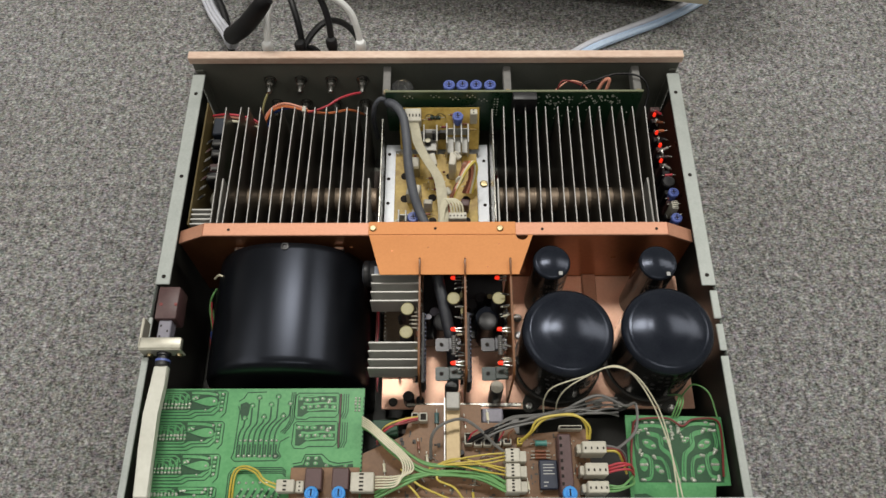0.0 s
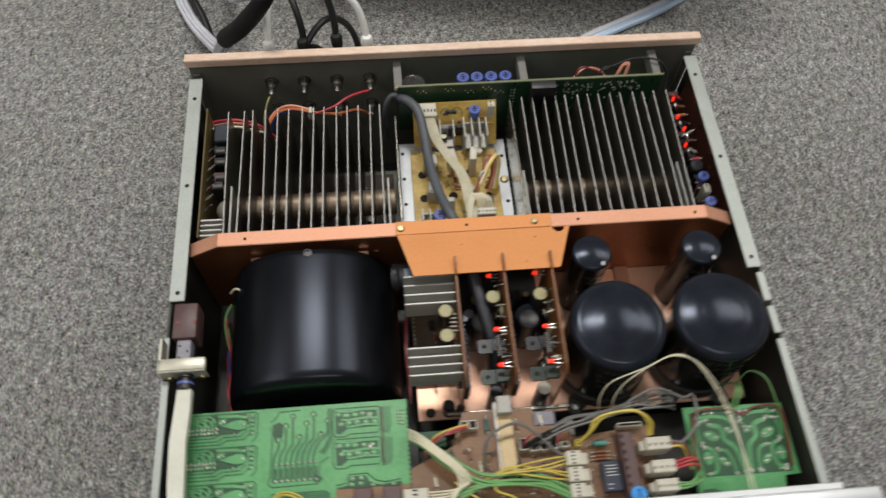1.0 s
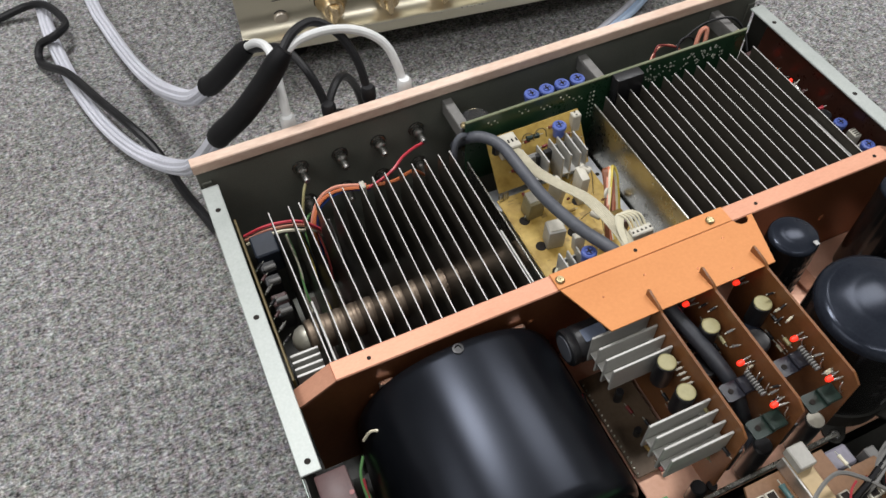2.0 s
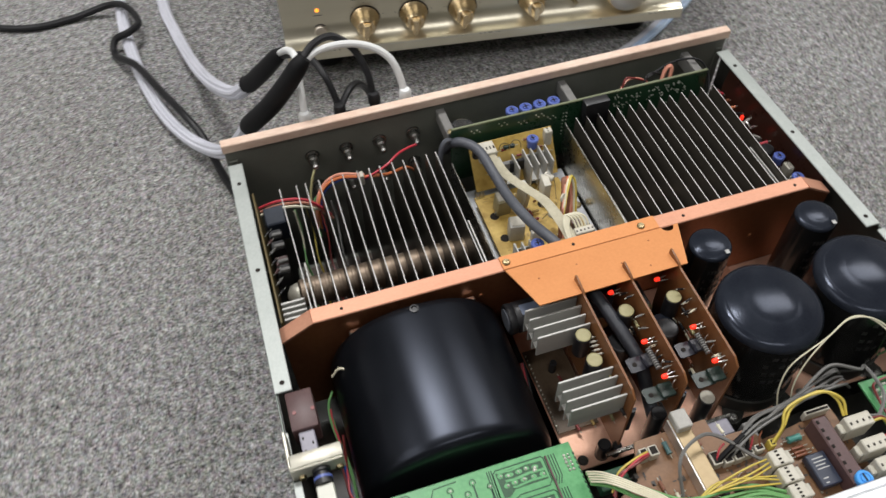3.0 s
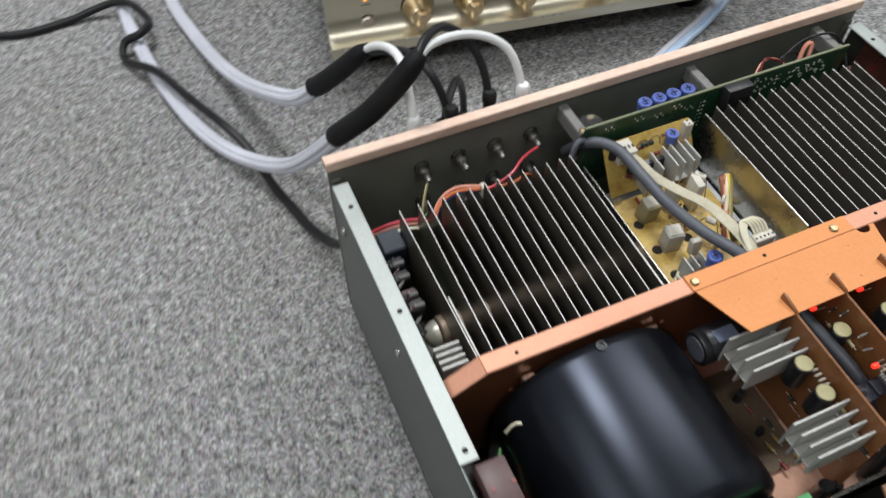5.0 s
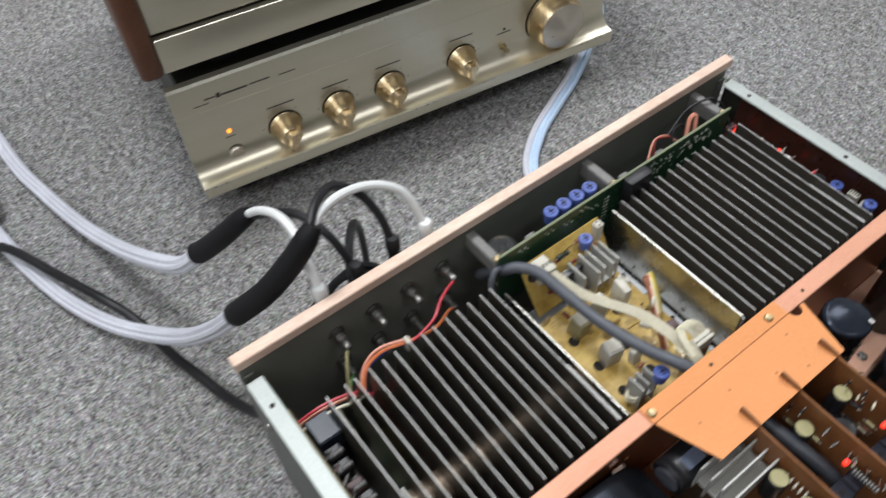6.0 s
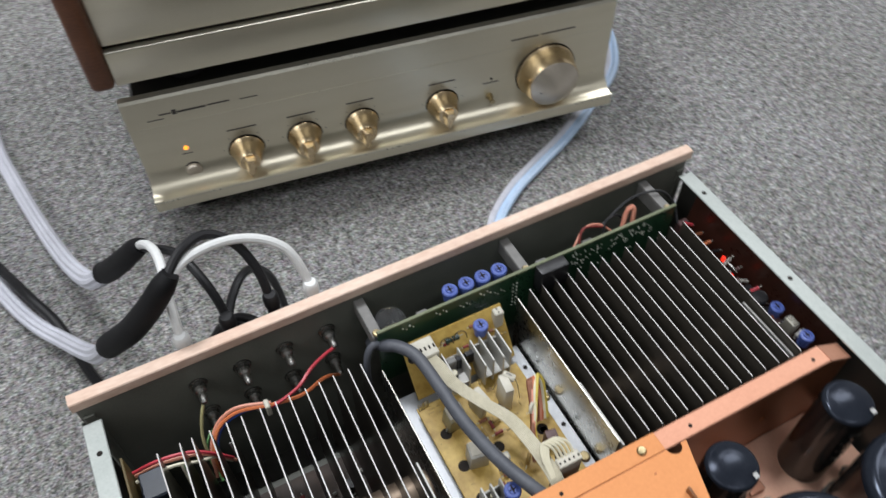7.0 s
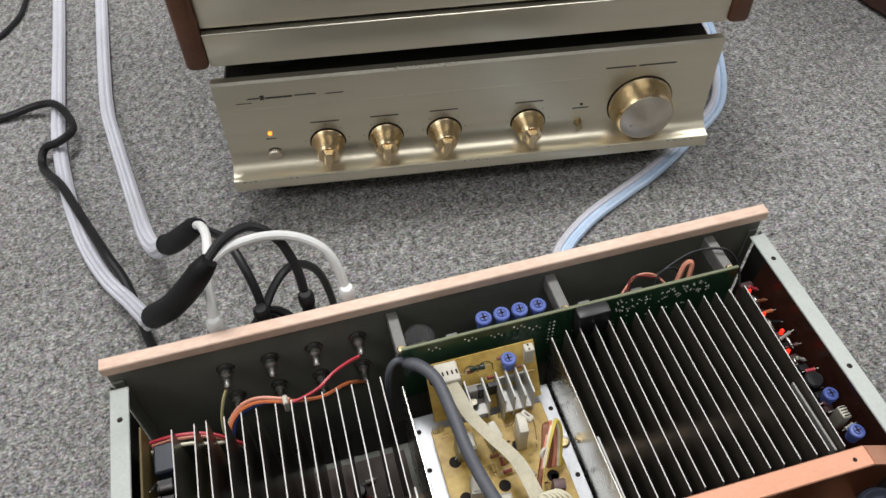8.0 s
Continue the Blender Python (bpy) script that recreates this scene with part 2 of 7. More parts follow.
KNOBFACE = surface("pale_turned_knob_face", (0.60, 0.54, 0.46), (0.70, 0.63, 0.54), 0.36, 0.75, grain=700, blotch=30)
EDGEPCB = surface("olive_brown_board", (0.105, 0.072, 0.045), (0.16, 0.112, 0.072), 0.45, grain=400, blotch=50)
UNDERBOARD = surface("dark_brown_under_board", (0.030, 0.019, 0.013), (0.070, 0.042, 0.028), 0.6, grain=300, blotch=50)
FACEPLATE = surface("silver_white_front_plate", (0.66, 0.68, 0.70), (0.78, 0.80, 0.82), 0.35, 0.6, grain=500, blotch=20, stretch=(1, 6, 6))
WHITECABLE = surface("white_cable_jacket", (0.54, 0.55, 0.61), (0.68, 0.69, 0.76), 0.35, grain=300, blotch=25)
WHITEPLUGLEAD = surface("white_lead_rubber", (0.70, 0.71, 0.70), (0.82, 0.83, 0.82), 0.45)
BLACKCABLE = surface("black_cable_rubber", (0.008, 0.008, 0.009), (0.018, 0.018, 0.020), 0.45, grain=500, blotch=50, spec=0.3)
SLEEVEBLACK = surface("black_heat_shrink_sleeve", (0.006, 0.006, 0.007), (0.013, 0.013, 0.014), 0.6, grain=800, blotch=80, bump=0.2, spec=0.2)
BLUECABLE = surface("pale_blue_flat_cable", (0.42, 0.58, 0.80), (0.60, 0.73, 0.90), 0.4, grain=300, blotch=25)
GREYCABLE = surface("grey_cable_jacket", (0.065, 0.070, 0.085), (0.10, 0.108, 0.125), 0.5, grain=400, blotch=40)
DARKCABLE = surface("dark_slate_cable_jacket", (0.026, 0.029, 0.036), (0.044, 0.048, 0.058), 0.42, grain=400, blotch=40)
RIBBON = surface("aged_ivory_ribbon", (0.46, 0.425, 0.31), (0.60, 0.56, 0.43), 0.45, grain=400, blotch=90)
OLIVEFILM = surface("olive_film_capacitor", (0.22, 0.19, 0.10), (0.31, 0.27, 0.16), 0.4, grain=500, blotch=60)
FILMGREY = surface("pale_grey_film_capacitor", (0.34, 0.33, 0.30), (0.46, 0.45, 0.41), 0.4, grain=500, blotch=60)
LIGHTGREY = surface("light_grey_wire", (0.145, 0.142, 0.135), (0.21, 0.206, 0.196), 0.45)
WIRES = {
    "red": surface("red_wire", (0.46, 0.032, 0.050), (0.57, 0.065, 0.085), 0.38),
    "orange": surface("orange_wire", (0.52, 0.13, 0.045), (0.63, 0.20, 0.08), 0.4),
    "salmon": surface("salmon_wire", (0.62, 0.24, 0.16), (0.74, 0.34, 0.24), 0.4),
    "cream": surface("cream_wire", (0.64, 0.60, 0.44), (0.76, 0.72, 0.56), 0.4),
    "yellow": surface("yellow_wire", (0.55, 0.42, 0.06), (0.68, 0.54, 0.12), 0.4),
    "green": surface("green_wire", (0.11, 0.30, 0.09), (0.19, 0.41, 0.16), 0.4),
    "straw": surface("straw_wire", (0.40, 0.37, 0.17), (0.52, 0.49, 0.26), 0.4),
    "blue": surface("blue_wire", (0.02, 0.06, 0.28), (0.04, 0.10, 0.38), 0.4),
    "brown": surface("brown_wire", (0.18, 0.06, 0.03), (0.26, 0.10, 0.05), 0.4),
    "black": BLACKCABLE,
    "grey": LIGHTGREY,
    "maroon": surface("maroon_wire", (0.16, 0.02, 0.02), (0.24, 0.04, 0.035), 0.4),
}

# ---- shape helpers ----
ORIGIN = {}


def thing(name, at, label, category, group="", kind="", turn=None):
    """An empty at a thing's base. Its parts are given in world places, or in its own where turn is set."""
    ob = new(name)
    ob.empty_display_size = 0.02
    if turn is None:
        ob.location = at
        ORIGIN[ob] = Vector(at)
    else:
        ob.matrix_basis = turn
        ORIGIN[ob] = Vector((0, 0, 0))
    return tagged(ob, label, category, group, kind)


def finish(bm, name, mats, smooth=True):
    me = bpy.data.meshes.new(name)
    bmesh.ops.recalc_face_normals(bm, faces=bm.faces)
    bm.to_mesh(me)
    bm.free()
    for m in mats if isinstance(mats, (list, tuple)) else [mats]:
        me.materials.append(m)
    if smooth:
        me.shade_smooth()
        me.set_sharp_from_angle(angle=radians(35))
    return me


def part(name, bm, mats, parent, label="", smooth=True, kind=""):
    bmesh.ops.translate(bm, vec=-ORIGIN[parent], verts=bm.verts)
    ob = new(name, finish(bm, name, mats, smooth))
    ob.parent = parent
    ORIGIN[ob] = ORIGIN[parent]
    return tagged(ob, label, "", "", kind)


def piece(name, me, parent, m):
    """One more object on a mesh that pieces share; m is its world place."""
    ob = new(name, me)
    ob.parent = parent
    ob.matrix_basis = Matrix.Translation(-ORIGIN[parent]) @ m
    ORIGIN[ob] = ORIGIN[parent]
    return ob


def box(x0, x1, y0, y1, z0, z1, bev=0.0, bm=None, mat=0, turn=None, seg=1):
    bm = bm or bmesh.new()
    made = bmesh.ops.create_cube(bm, size=1)["verts"]
    m = Matrix.Translation(((x0 + x1) / 2, (y0 + y1) / 2, (z0 + z1) / 2)) @ (turn or Matrix()) @ Matrix.Diagonal((abs(x1 - x0), abs(y1 - y0), abs(z1 - z0), 1))
    bmesh.ops.transform(bm, matrix=m, verts=made)
    faces = {f for v in made for f in v.link_faces}
    for f in faces:
        f.material_index = mat
    if bev:
        bmesh.ops.bevel(bm, geom=list({e for v in made for e in v.link_edges}), offset=bev, segments=seg, affect="EDGES", profile=0.5, clamp_overlap=True)
    return bm


AXIS = {"z": Matrix(), "x": Matrix.Rotation(radians(90), 4, "Y"), "y": Matrix.Rotation(radians(-90), 4, "X"), "-y": Matrix.Rotation(radians(90), 4, "X"), "-x": Matrix.Rotation(radians(-90), 4, "Y")}


def lathe(profile, at=(0, 0, 0), axis="z", seg=24, bm=None, mat=0, turn=None):
    """Turns (radius, height) rows about an axis through at; a radius of 0 closes an end."""
    bm = bm or bmesh.new()
    m = Matrix.Translation(at) @ (turn or AXIS[axis])
    rings = []
    for r, h in profile:
        if r <= 1e-7:
            rings.append([bm.verts.new(m @ Vector((0, 0, h)))])
        else:
            rings.append([bm.verts.new(m @ Vector((r * math.cos(2 * math.pi * k / seg), r * math.sin(2 * math.pi * k / seg), h))) for k in range(seg)])
    for a, b in zip(rings, rings[1:]):
        for k in range(seg):
            j = (k + 1) % seg
            if len(a) == 1 and len(b) == 1:
                continue
            if len(a) == 1:
                f = bm.faces.new((a[0], b[k], b[j]))
            elif len(b) == 1:
                f = bm.faces.new((a[k], b[0], a[j]))
            else:
                f = bm.faces.new((a[k], b[k], b[j], a[j]))
            f.material_index = mat
    for ring, flip in ((rings[0], True), (rings[-1], False)):
        if len(ring) > 1:
            bm.faces.new(ring[::-1] if flip else ring).material_index = mat
    return bm


def rod(r, h, at, axis="z", seg=16, bev=0.0, bm=None, mat=0):
    b = min(bev, r * 0.6, h * 0.45)
    rows = [(r - b, 0), (r, b), (r, h - b), (r - b, h)] if b else [(r, 0), (r, h)]
    return lathe([(0, 0)] + rows + [(0, h)], at, axis, seg, bm, mat)


def prism(poly, plane, lo, hi, bm=None, mat=0, bev=0.0):
    """A flat outline given in a plane, made solid from lo to hi along the third axis."""
    bm = bm or bmesh.new()
    put = {"xy": lambda a, b, c: (a, b, c), "xz": lambda a, b, c: (a, c, b), "yz": lambda a, b, c: (c, a, b)}[plane]
    low = [bm.verts.new(put(a, b, lo)) for a, b in poly]
    high = [bm.verts.new(put(a, b, hi)) for a, b in poly]
    n = len(poly)
    faces = [bm.faces.new(low[::-1]), bm.faces.new(high)] + [bm.faces.new((low[i], low[(i + 1) % n], high[(i + 1) % n], high[i])) for i in range(n)]
    for f in faces:
        f.material_index = mat
    if bev:
        bmesh.ops.bevel(bm, geom=list({e for f in faces for e in f.edges}), offset=bev, segments=1, affect="EDGES", clamp_overlap=True)
    return bm


def smooth_line(pts, steps=6):
    pts = [Vector(p) for p in pts]
    if len(pts) < 3:
        return pts
    ext = [2 * pts[0] - pts[1]] + pts + [2 * pts[-1] - pts[-2]]
    out = []
    for a, b, c, d in zip(ext, ext[1:], ext[2:], ext[3:]):
        for k in range(steps):
            t = k / steps
            out.append(0.5 * (2 * b + (c - a) * t + (2 * a - 5 * b + 4 * c - d) * t * t + (3 * b - a - 3 * c + d) * t**3))
    return out + [pts[-1]]


def sweep(pts, r, seg=8, bm=None, mat=0, steps=6, flat=1.0, shift=(0, 0)):
    """A tube along smoothed points. r: a radius, or one for each point; flat: height over width; shift: sideways and up, for one core of a bundle."""
    bm = bm or bmesh.new()
    line = smooth_line(pts, steps)
    n = len(line)
    radii = [r] * n if not isinstance(r, (list, tuple)) else [float(np.interp(i / (n - 1), np.linspace(0, 1, len(r)), r)) for i in range(n)]
    rings, side = [], None
    for i, p in enumerate(line):
        way = (line[min(i + 1, n - 1)] - line[max(i - 1, 0)]).normalized()
        if side is None:
            side = way.cross(Vector((0, 0, 1)))
            if side.length < 0.05:
                side = way.cross(Vector((0, 1, 0)))
        side = (side - way * side.dot(way)).normalized()
        up = side.cross(way)
        mid = p + side * shift[0] + up * shift[1]
        rings.append([bm.verts.new(mid + radii[i] * (math.cos(2 * math.pi * k / seg) * side + flat * math.sin(2 * math.pi * k / seg) * up)) for k in range(seg)])
    for a, b in zip(rings, rings[1:]):
        for k in range(seg):
            bm.faces.new((a[k], a[(k + 1) % seg], b[(k + 1) % seg], b[k])).material_index = mat
    bm.faces.new(rings[0][::-1]).material_index = mat
    bm.faces.new(rings[-1]).material_index = mat
    return bm


WIREJITTER = random.Random(77)


def wire(name, colour, pts, r, parent, label="", seg=6):
    if name == "loom_wire":
        pts = [p if i in (0, len(pts) - 1) else tuple(c + WIREJITTER.uniform(-0.0013, 0.0013) for c in p) for i, p in enumerate(pts)]
    return part(name, sweep(pts, r * 0.82, seg), WIRES[colour] if isinstance(colour, str) else colour, parent, label)


def bar(bm, x, y, z, w, d, h=0.0002):
    """A thin printed bar lying flat, its lower left corner at x, y."""
    return box(x, x + w, y, y + d, z, z + h, bm=bm)

# ---- the room ----
floor = new("floor", finish(box(-3, 3, -3, 3, -0.02, 0.0), "floor", CARPET, False))
tagged(floor, "grey heathered loop-pile carpet floor", "floor", kind="structure")
for nm, b in (("wall_north", (-3.1, 3.1, 3.0, 3.1)), ("wall_south", (-3.1, 3.1, -3.1, -3.0)), ("wall_east", (3.0, 3.1, -3.0, 3.0)), ("wall_west", (-3.1, -3.0, -3.0, 3.0))):
    tagged(new(nm, finish(box(*b, -0.02, CEILING_Z), nm, WALLPAINT, False)), "plain off-white painted room wall", "wall", kind="structure")
tagged(new("ceiling", finish(box(-3.1, 3.1, -3.1, 3.1, CEILING_Z, CEILING_Z + 0.1), "ceiling", CEILPAINT, False)), "plain white painted ceiling", "ceiling", kind="structure")
# housings for all four unseen lights, the added fill ones too
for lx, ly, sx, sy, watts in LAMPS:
    lampbox = thing("unseen_ceiling_lamp", (lx, ly, CEILING_Z - 0.07), "unseen white lamp housing, two of the four round added fill lights", "ceiling light", "ceiling lamps")
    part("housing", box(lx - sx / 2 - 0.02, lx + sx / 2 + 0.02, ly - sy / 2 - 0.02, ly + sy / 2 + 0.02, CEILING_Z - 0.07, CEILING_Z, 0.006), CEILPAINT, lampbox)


# ---- small electronic parts ----
def plug_block(parent, x0, x1, y0, y1, z0, z1, rows=4, along="x", name="plug", label="ivory multi-pin plug"):
    ob = part(name, box(x0, x1, y0, y1, z0, z1, 0.0006), WHITEPLUG, parent, label)
    bm = bmesh.new()
    for k in range(rows):
        f = (k + 0.5) / rows
        if along == "x":
            x = x0 + (x1 - x0) * f
            box(x - 0.0005, x + 0.0005, y0 + (y1 - y0) * 0.32, y0 + (y1 - y0) * 0.52, z1 - 0.0002, z1 + 0.0003, bm=bm)
        else:
            y = y0 + (y1 - y0) * f
            box(x0 + (x1 - x0) * 0.38, x0 + (x1 - x0) * 0.56, y - 0.0005, y + 0.0005, z1 - 0.0002, z1 + 0.0003, bm=bm)
    part("slot_pattern", bm, DARKHOLE, parent, kind="stuff")
    return ob


def trimmer(parent, x, y, z, r=0.0048, mat=None, axis="z"):
    """A round trimming pot with a slotted, raised dial; z is its top."""
    bm = lathe([(0, -0.009), (r * 0.82, -0.009), (r * 0.82, -0.003), (r, -0.003), (r, -0.0006), (r - 0.0006, 0), (r * 0.62, 0), (r * 0.58, -0.0005), (r * 0.50, -0.0005), (r * 0.46, 0.0003), (0, 0.0003)], (x, y, z), axis, 20)
    box(x - r * 0.10, x + r * 0.10, y - r * 0.40, y + r * 0.55, z + 0.0002, z + 0.0005, bm=bm, mat=1)
    if not mat:
        box(x - r * 0.40, x + r * 0.40, y - r * 0.08, y + r * 0.08, z + 0.0002, z + 0.0005, bm=bm, mat=1)
    return part("trimmer", bm, [mat or BLUEPOT, DARKHOLE], parent, "round blue trimming potentiometer")


def resistor(parent, a, b, r=0.0014, mat=None, label="small resistor with wire leads"):
    a, b = Vector(a), Vector(b)
    way = b - a
    bm = sweep([a, a + way * 0.2], 0.0003, 5, mat=1)
    sweep([b - way * 0.2, b], 0.0003, 5, bm=bm, mat=1)
    turn = way.to_track_quat("Z", "Y").to_matrix().to_4x4()
    n = way.length * 0.62
    lathe([(0, 0), (r, 0.0004), (r, n * 0.15), (r * 0.86, n * 0.25), (r * 0.86, n * 0.75), (r, n * 0.85), (r, n - 0.0004), (0, n)], a + way * 0.19, bm=bm, turn=turn, seg=10)
    return part("resistor", bm, [mat or GREENTRACE, SOLDER], parent, label)


def led(parent, x, y, z, r=0.0014, mat=None):
    return part("indicator_led", lathe([(0, -0.004), (r, -0.004), (r, -0.001), (r * 0.8, -0.0002), (r * 0.4, 0.0003), (0, 0.0005)], (x, y, z), seg=12), mat or LEDRED, parent, "glowing red indicator diode")


def can_cap(parent, x, y, z0, z1, r, top=None, side=None, label="small electrolytic capacitor"):
    bm = lathe([(0, 0), (r, 0), (r, z1 - z0 - 0.0006), (r - 0.0006, z1 - z0)], (x, y, z0), seg=20, mat=1)
    lathe([(r - 0.0004, 0.0002), (r * 0.85, 0.0006), (r * 0.80, 0.0004), (0, 0.0004)], (x, y, z1), bm=bm, seg=20)
    return part("capacitor", bm, [top or YELLOWCAP, side or BLACKPLASTIC], parent, label)


def screw(parent, x, y, z, r=0.003, mat=None, axis="z"):
    bm = lathe([(0, 0), (r, 0), (r, 0.0008), (r * 0.75, 0.0016), (0, 0.0018)], (x, y, z), axis, 16)
    if axis == "z":
        box(x - r * 0.6, x + r * 0.6, y - 0.0003, y + 0.0003, z + 0.0014, z + 0.00195, bm=bm)
        box(x - 0.0003, x + 0.0003, y - r * 0.6, y + r * 0.6, z + 0.0014, z + 0.00195, bm=bm)
    return part("screw", bm, mat or STEEL, parent)


def strip(bm, pts, w, z, h=0.00025):
    """A flat conductor track through points, with mitred corners."""
    pts = [Vector((*p, 0)) for p in pts]
    left, right = [], []
    for i, p in enumerate(pts):
        a, b = pts[max(i - 1, 0)], pts[min(i + 1, len(pts) - 1)]
        way = (b - a)
        if way.length < 1e-9:
            continue
        n = Vector((-way.y, way.x, 0)).normalized() * w / 2
        left.append(p + n)
        right.append(p - n)
    lo = [[bm.verts.new((q.x, q.y, z + dz)) for q in side] for side in (left, right) for dz in (0, h)]
    l0, l1, r0, r1 = lo
    for i in range(len(l0) - 1):
        bm.faces.new((l1[i], r1[i], r1[i + 1], l1[i + 1]))
        bm.faces.new((l0[i], l1[i], l1[i + 1], l0[i + 1]))
        bm.faces.new((r1[i], r0[i], r0[i + 1], r1[i + 1]))
    return bm


def solder_blobs(parent, places, z, r=0.0011):
    me_bm = bmesh.new()
    rnd = random.Random(len(places) * 7 + 3)
    for x, y in places:
        q = r * rnd.uniform(0.7, 1.3)
        lathe([(q, 0), (q * 0.85, q * 0.45), (q * 0.35, q * 0.85), (0, q * 0.9)], (x, y, z), seg=7, bm=me_bm)
    return part("solder_pattern", me_bm, SOLDER, parent, "shiny tin solder joints", kind="stuff")


# ---- the opened power amplifier ----
amp = thing("power_amplifier", (0, 0.03, 0), "opened power amplifier without its lid, copper shields inside, on carpet", "amplifier")
W = 0.2055
# side walls with folded, drilled rims
for sgn in (-1, 1):
    wall = part("side_wall", box(min(sgn * W, sgn * (W - 0.0012)), max(sgn * W, sgn * (W - 0.0012)), -0.148, 0.2035, 0.014, 0.1508, 0.0003), SIDESTEEL, amp, "grey-green steel chassis side, coloured darker for shadow")
    runs = ((0.006, 0.2005, 0.0105), (-0.148, -0.050, 0.0048), (-0.046, -0.020, 0.0030)) if sgn < 0 else ((0.004, 0.2005, 0.0105), (-0.022, 0.000, 0.0056), (-0.046, -0.026, 0.0052), (-0.148, -0.050, 0.0056))
    for ya, yb, wd in runs:
        xa, xb = sorted((sgn * W, sgn * (W - wd)))
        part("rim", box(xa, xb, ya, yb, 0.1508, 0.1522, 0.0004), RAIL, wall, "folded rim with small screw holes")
    for y in (0.180, 0.099, 0.0122):
        part("screw_hole", lathe([(0.0016, 0.1519), (0.0016, 0.15232), (0, 0.15232)], (sgn * 0.2, y, 0), seg=12), DARKHOLE, wall, smooth=False)
    # thin dark sheet added so the inside of the wall reads dark
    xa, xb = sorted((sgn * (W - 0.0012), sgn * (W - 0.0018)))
    part("inner_lining", box(xa, xb, -0.147, 0.2030, 0.016, 0.1500), DARKSTEEL, wall, "dark sheet added over the inner wall face", smooth=False)
    for y in (0.185, 0.09, -0.02, -0.06, -0.075):
        screw(wall, sgn * W, y, 0.125 if y > 0 else 0.11, 0.0028, STEEL, "x" if sgn > 0 else "-x")
part("bottom_pan", box(-W, W, -0.148, 0.2065, 0.012, 0.0142, 0.0004), DARKSTEEL, amp, "dark steel bottom pan")
for x in (-0.17, 0.17):
    for y in (-0.11, 0.17):
        part("foot", lathe([(0, 0), (0.016, 0), (0.018, 0.003), (0.0185, 0.012), (0, 0.012)], (x, y, 0), seg=20), BLACKPLASTIC, amp, "round black rubber foot")
# rear panel
rear = part("rear_panel", box(-W, W, 0.2068, 0.2088, 0.012, 0.1625, 0.0004), OLIVE, amp, "dark olive steel rear panel")
part("top_edge", prism([(0.2046, 0.1605), (0.2062, 0.1605), (0.2062, 0.1625), (0.2105, 0.1625), (0.2105, 0.1585), (0.2125, 0.1585), (0.2125, 0.1668), (0.2118, 0.1675), (0.2052, 0.1675), (0.2046, 0.1668)], "yz", -0.2062, 0.2062), PINKCOPPER, rear, "pale pink copper folded top edge")
for sgn in (-1, 1):
    xa, xb = sorted((sgn * 0.2040, sgn * 0.198))
    part("corner_tab", box(xa, xb, 0.2050, 0.2066, 0.015, 0.1510, 0.0004), OLIVE, rear)
for i, x in enumerate((-0.1435, -0.117, -0.0905, -0.0635)):
    for z, hi in ((0.137, True), (0.105, False)):
        stud = part("terminal_stud", lathe([(0, 0), (0.0050, 0), (0.0050, 0.0012), (0.0036, 0.0014), (0.0036, 0.0060), (0.0024, 0.0072), (0.0024, 0.0130), (0.0015, 0.0142), (0, 0.0142)], (x, 0.2068, z), "-y", 12), STEEL, rear, "steel loudspeaker terminal stud")
        part("nut", lathe([(0, 0), (0.0056, 0), (0.0056, 0.0006), (0.0040, 0.0010), (0.0040, 0.0034), (0, 0.0036)], (x, 0.2067, z), "-y", 10), DARKSTEEL, rear, "dark terminal nut and washer")
        part("binding_post", lathe([(0, 0), (0.0085, 0), (0.0085, 0.004), (0.0062, 0.006), (0.0068, 0.016), (0.005, 0.018), (0, 0.018)], (x, 0.2088, z), "y", 14), BLACKPLASTIC if i % 2 else WIRES["maroon"], rear, "black or red loudspeaker binding post")
# front frame and face plate
part("front_frame", box(-0.21, 0.21, -0.1505, -0.1465, 0.014, 0.1585, 0.0005), FACEPLATE, amp, "light grey front sub frame")
part("front_plate", box(-0.232, 0.232, -0.163, -0.1505, 0.006, 0.1595, 0.0015, seg=2), FACEPLATE, amp, "thick silver-white aluminium front plate")

# heat sinks: fins on a nickel heat pipe; each fin by its front and back end, slightly bent
LEFT_FINS = [(-0.1723, -0.1734), (-0.1638, -0.1620), (-0.1544, -0.1546), (-0.1450, -0.1452), (-0.1375, -0.1362), (-0.1277, -0.1269), (-0.1195, -0.1171), (-0.1105, -0.1081), (-0.1018, -0.0996), (-0.0923, -0.0910), (-0.0834, -0.0819), (-0.0747, -0.0733), (-0.0667, -0.0648), (-0.0570, -0.0564)]
RIGHT_FINS = [(0.0545, 0.0556), (0.0643, 0.0650), (0.0724, 0.0740), (0.0814, 0.0829), (0.0901, 0.0913), (0.0995, 0.1006), (0.1086, 0.1092), (0.1177, 0.1181), (0.1263, 0.1267), (0.1352, 0.1357), (0.1446, 0.1459), (0.1537, 0.1534), (0.1619, 0.1634), (0.1705, 0.1731)]
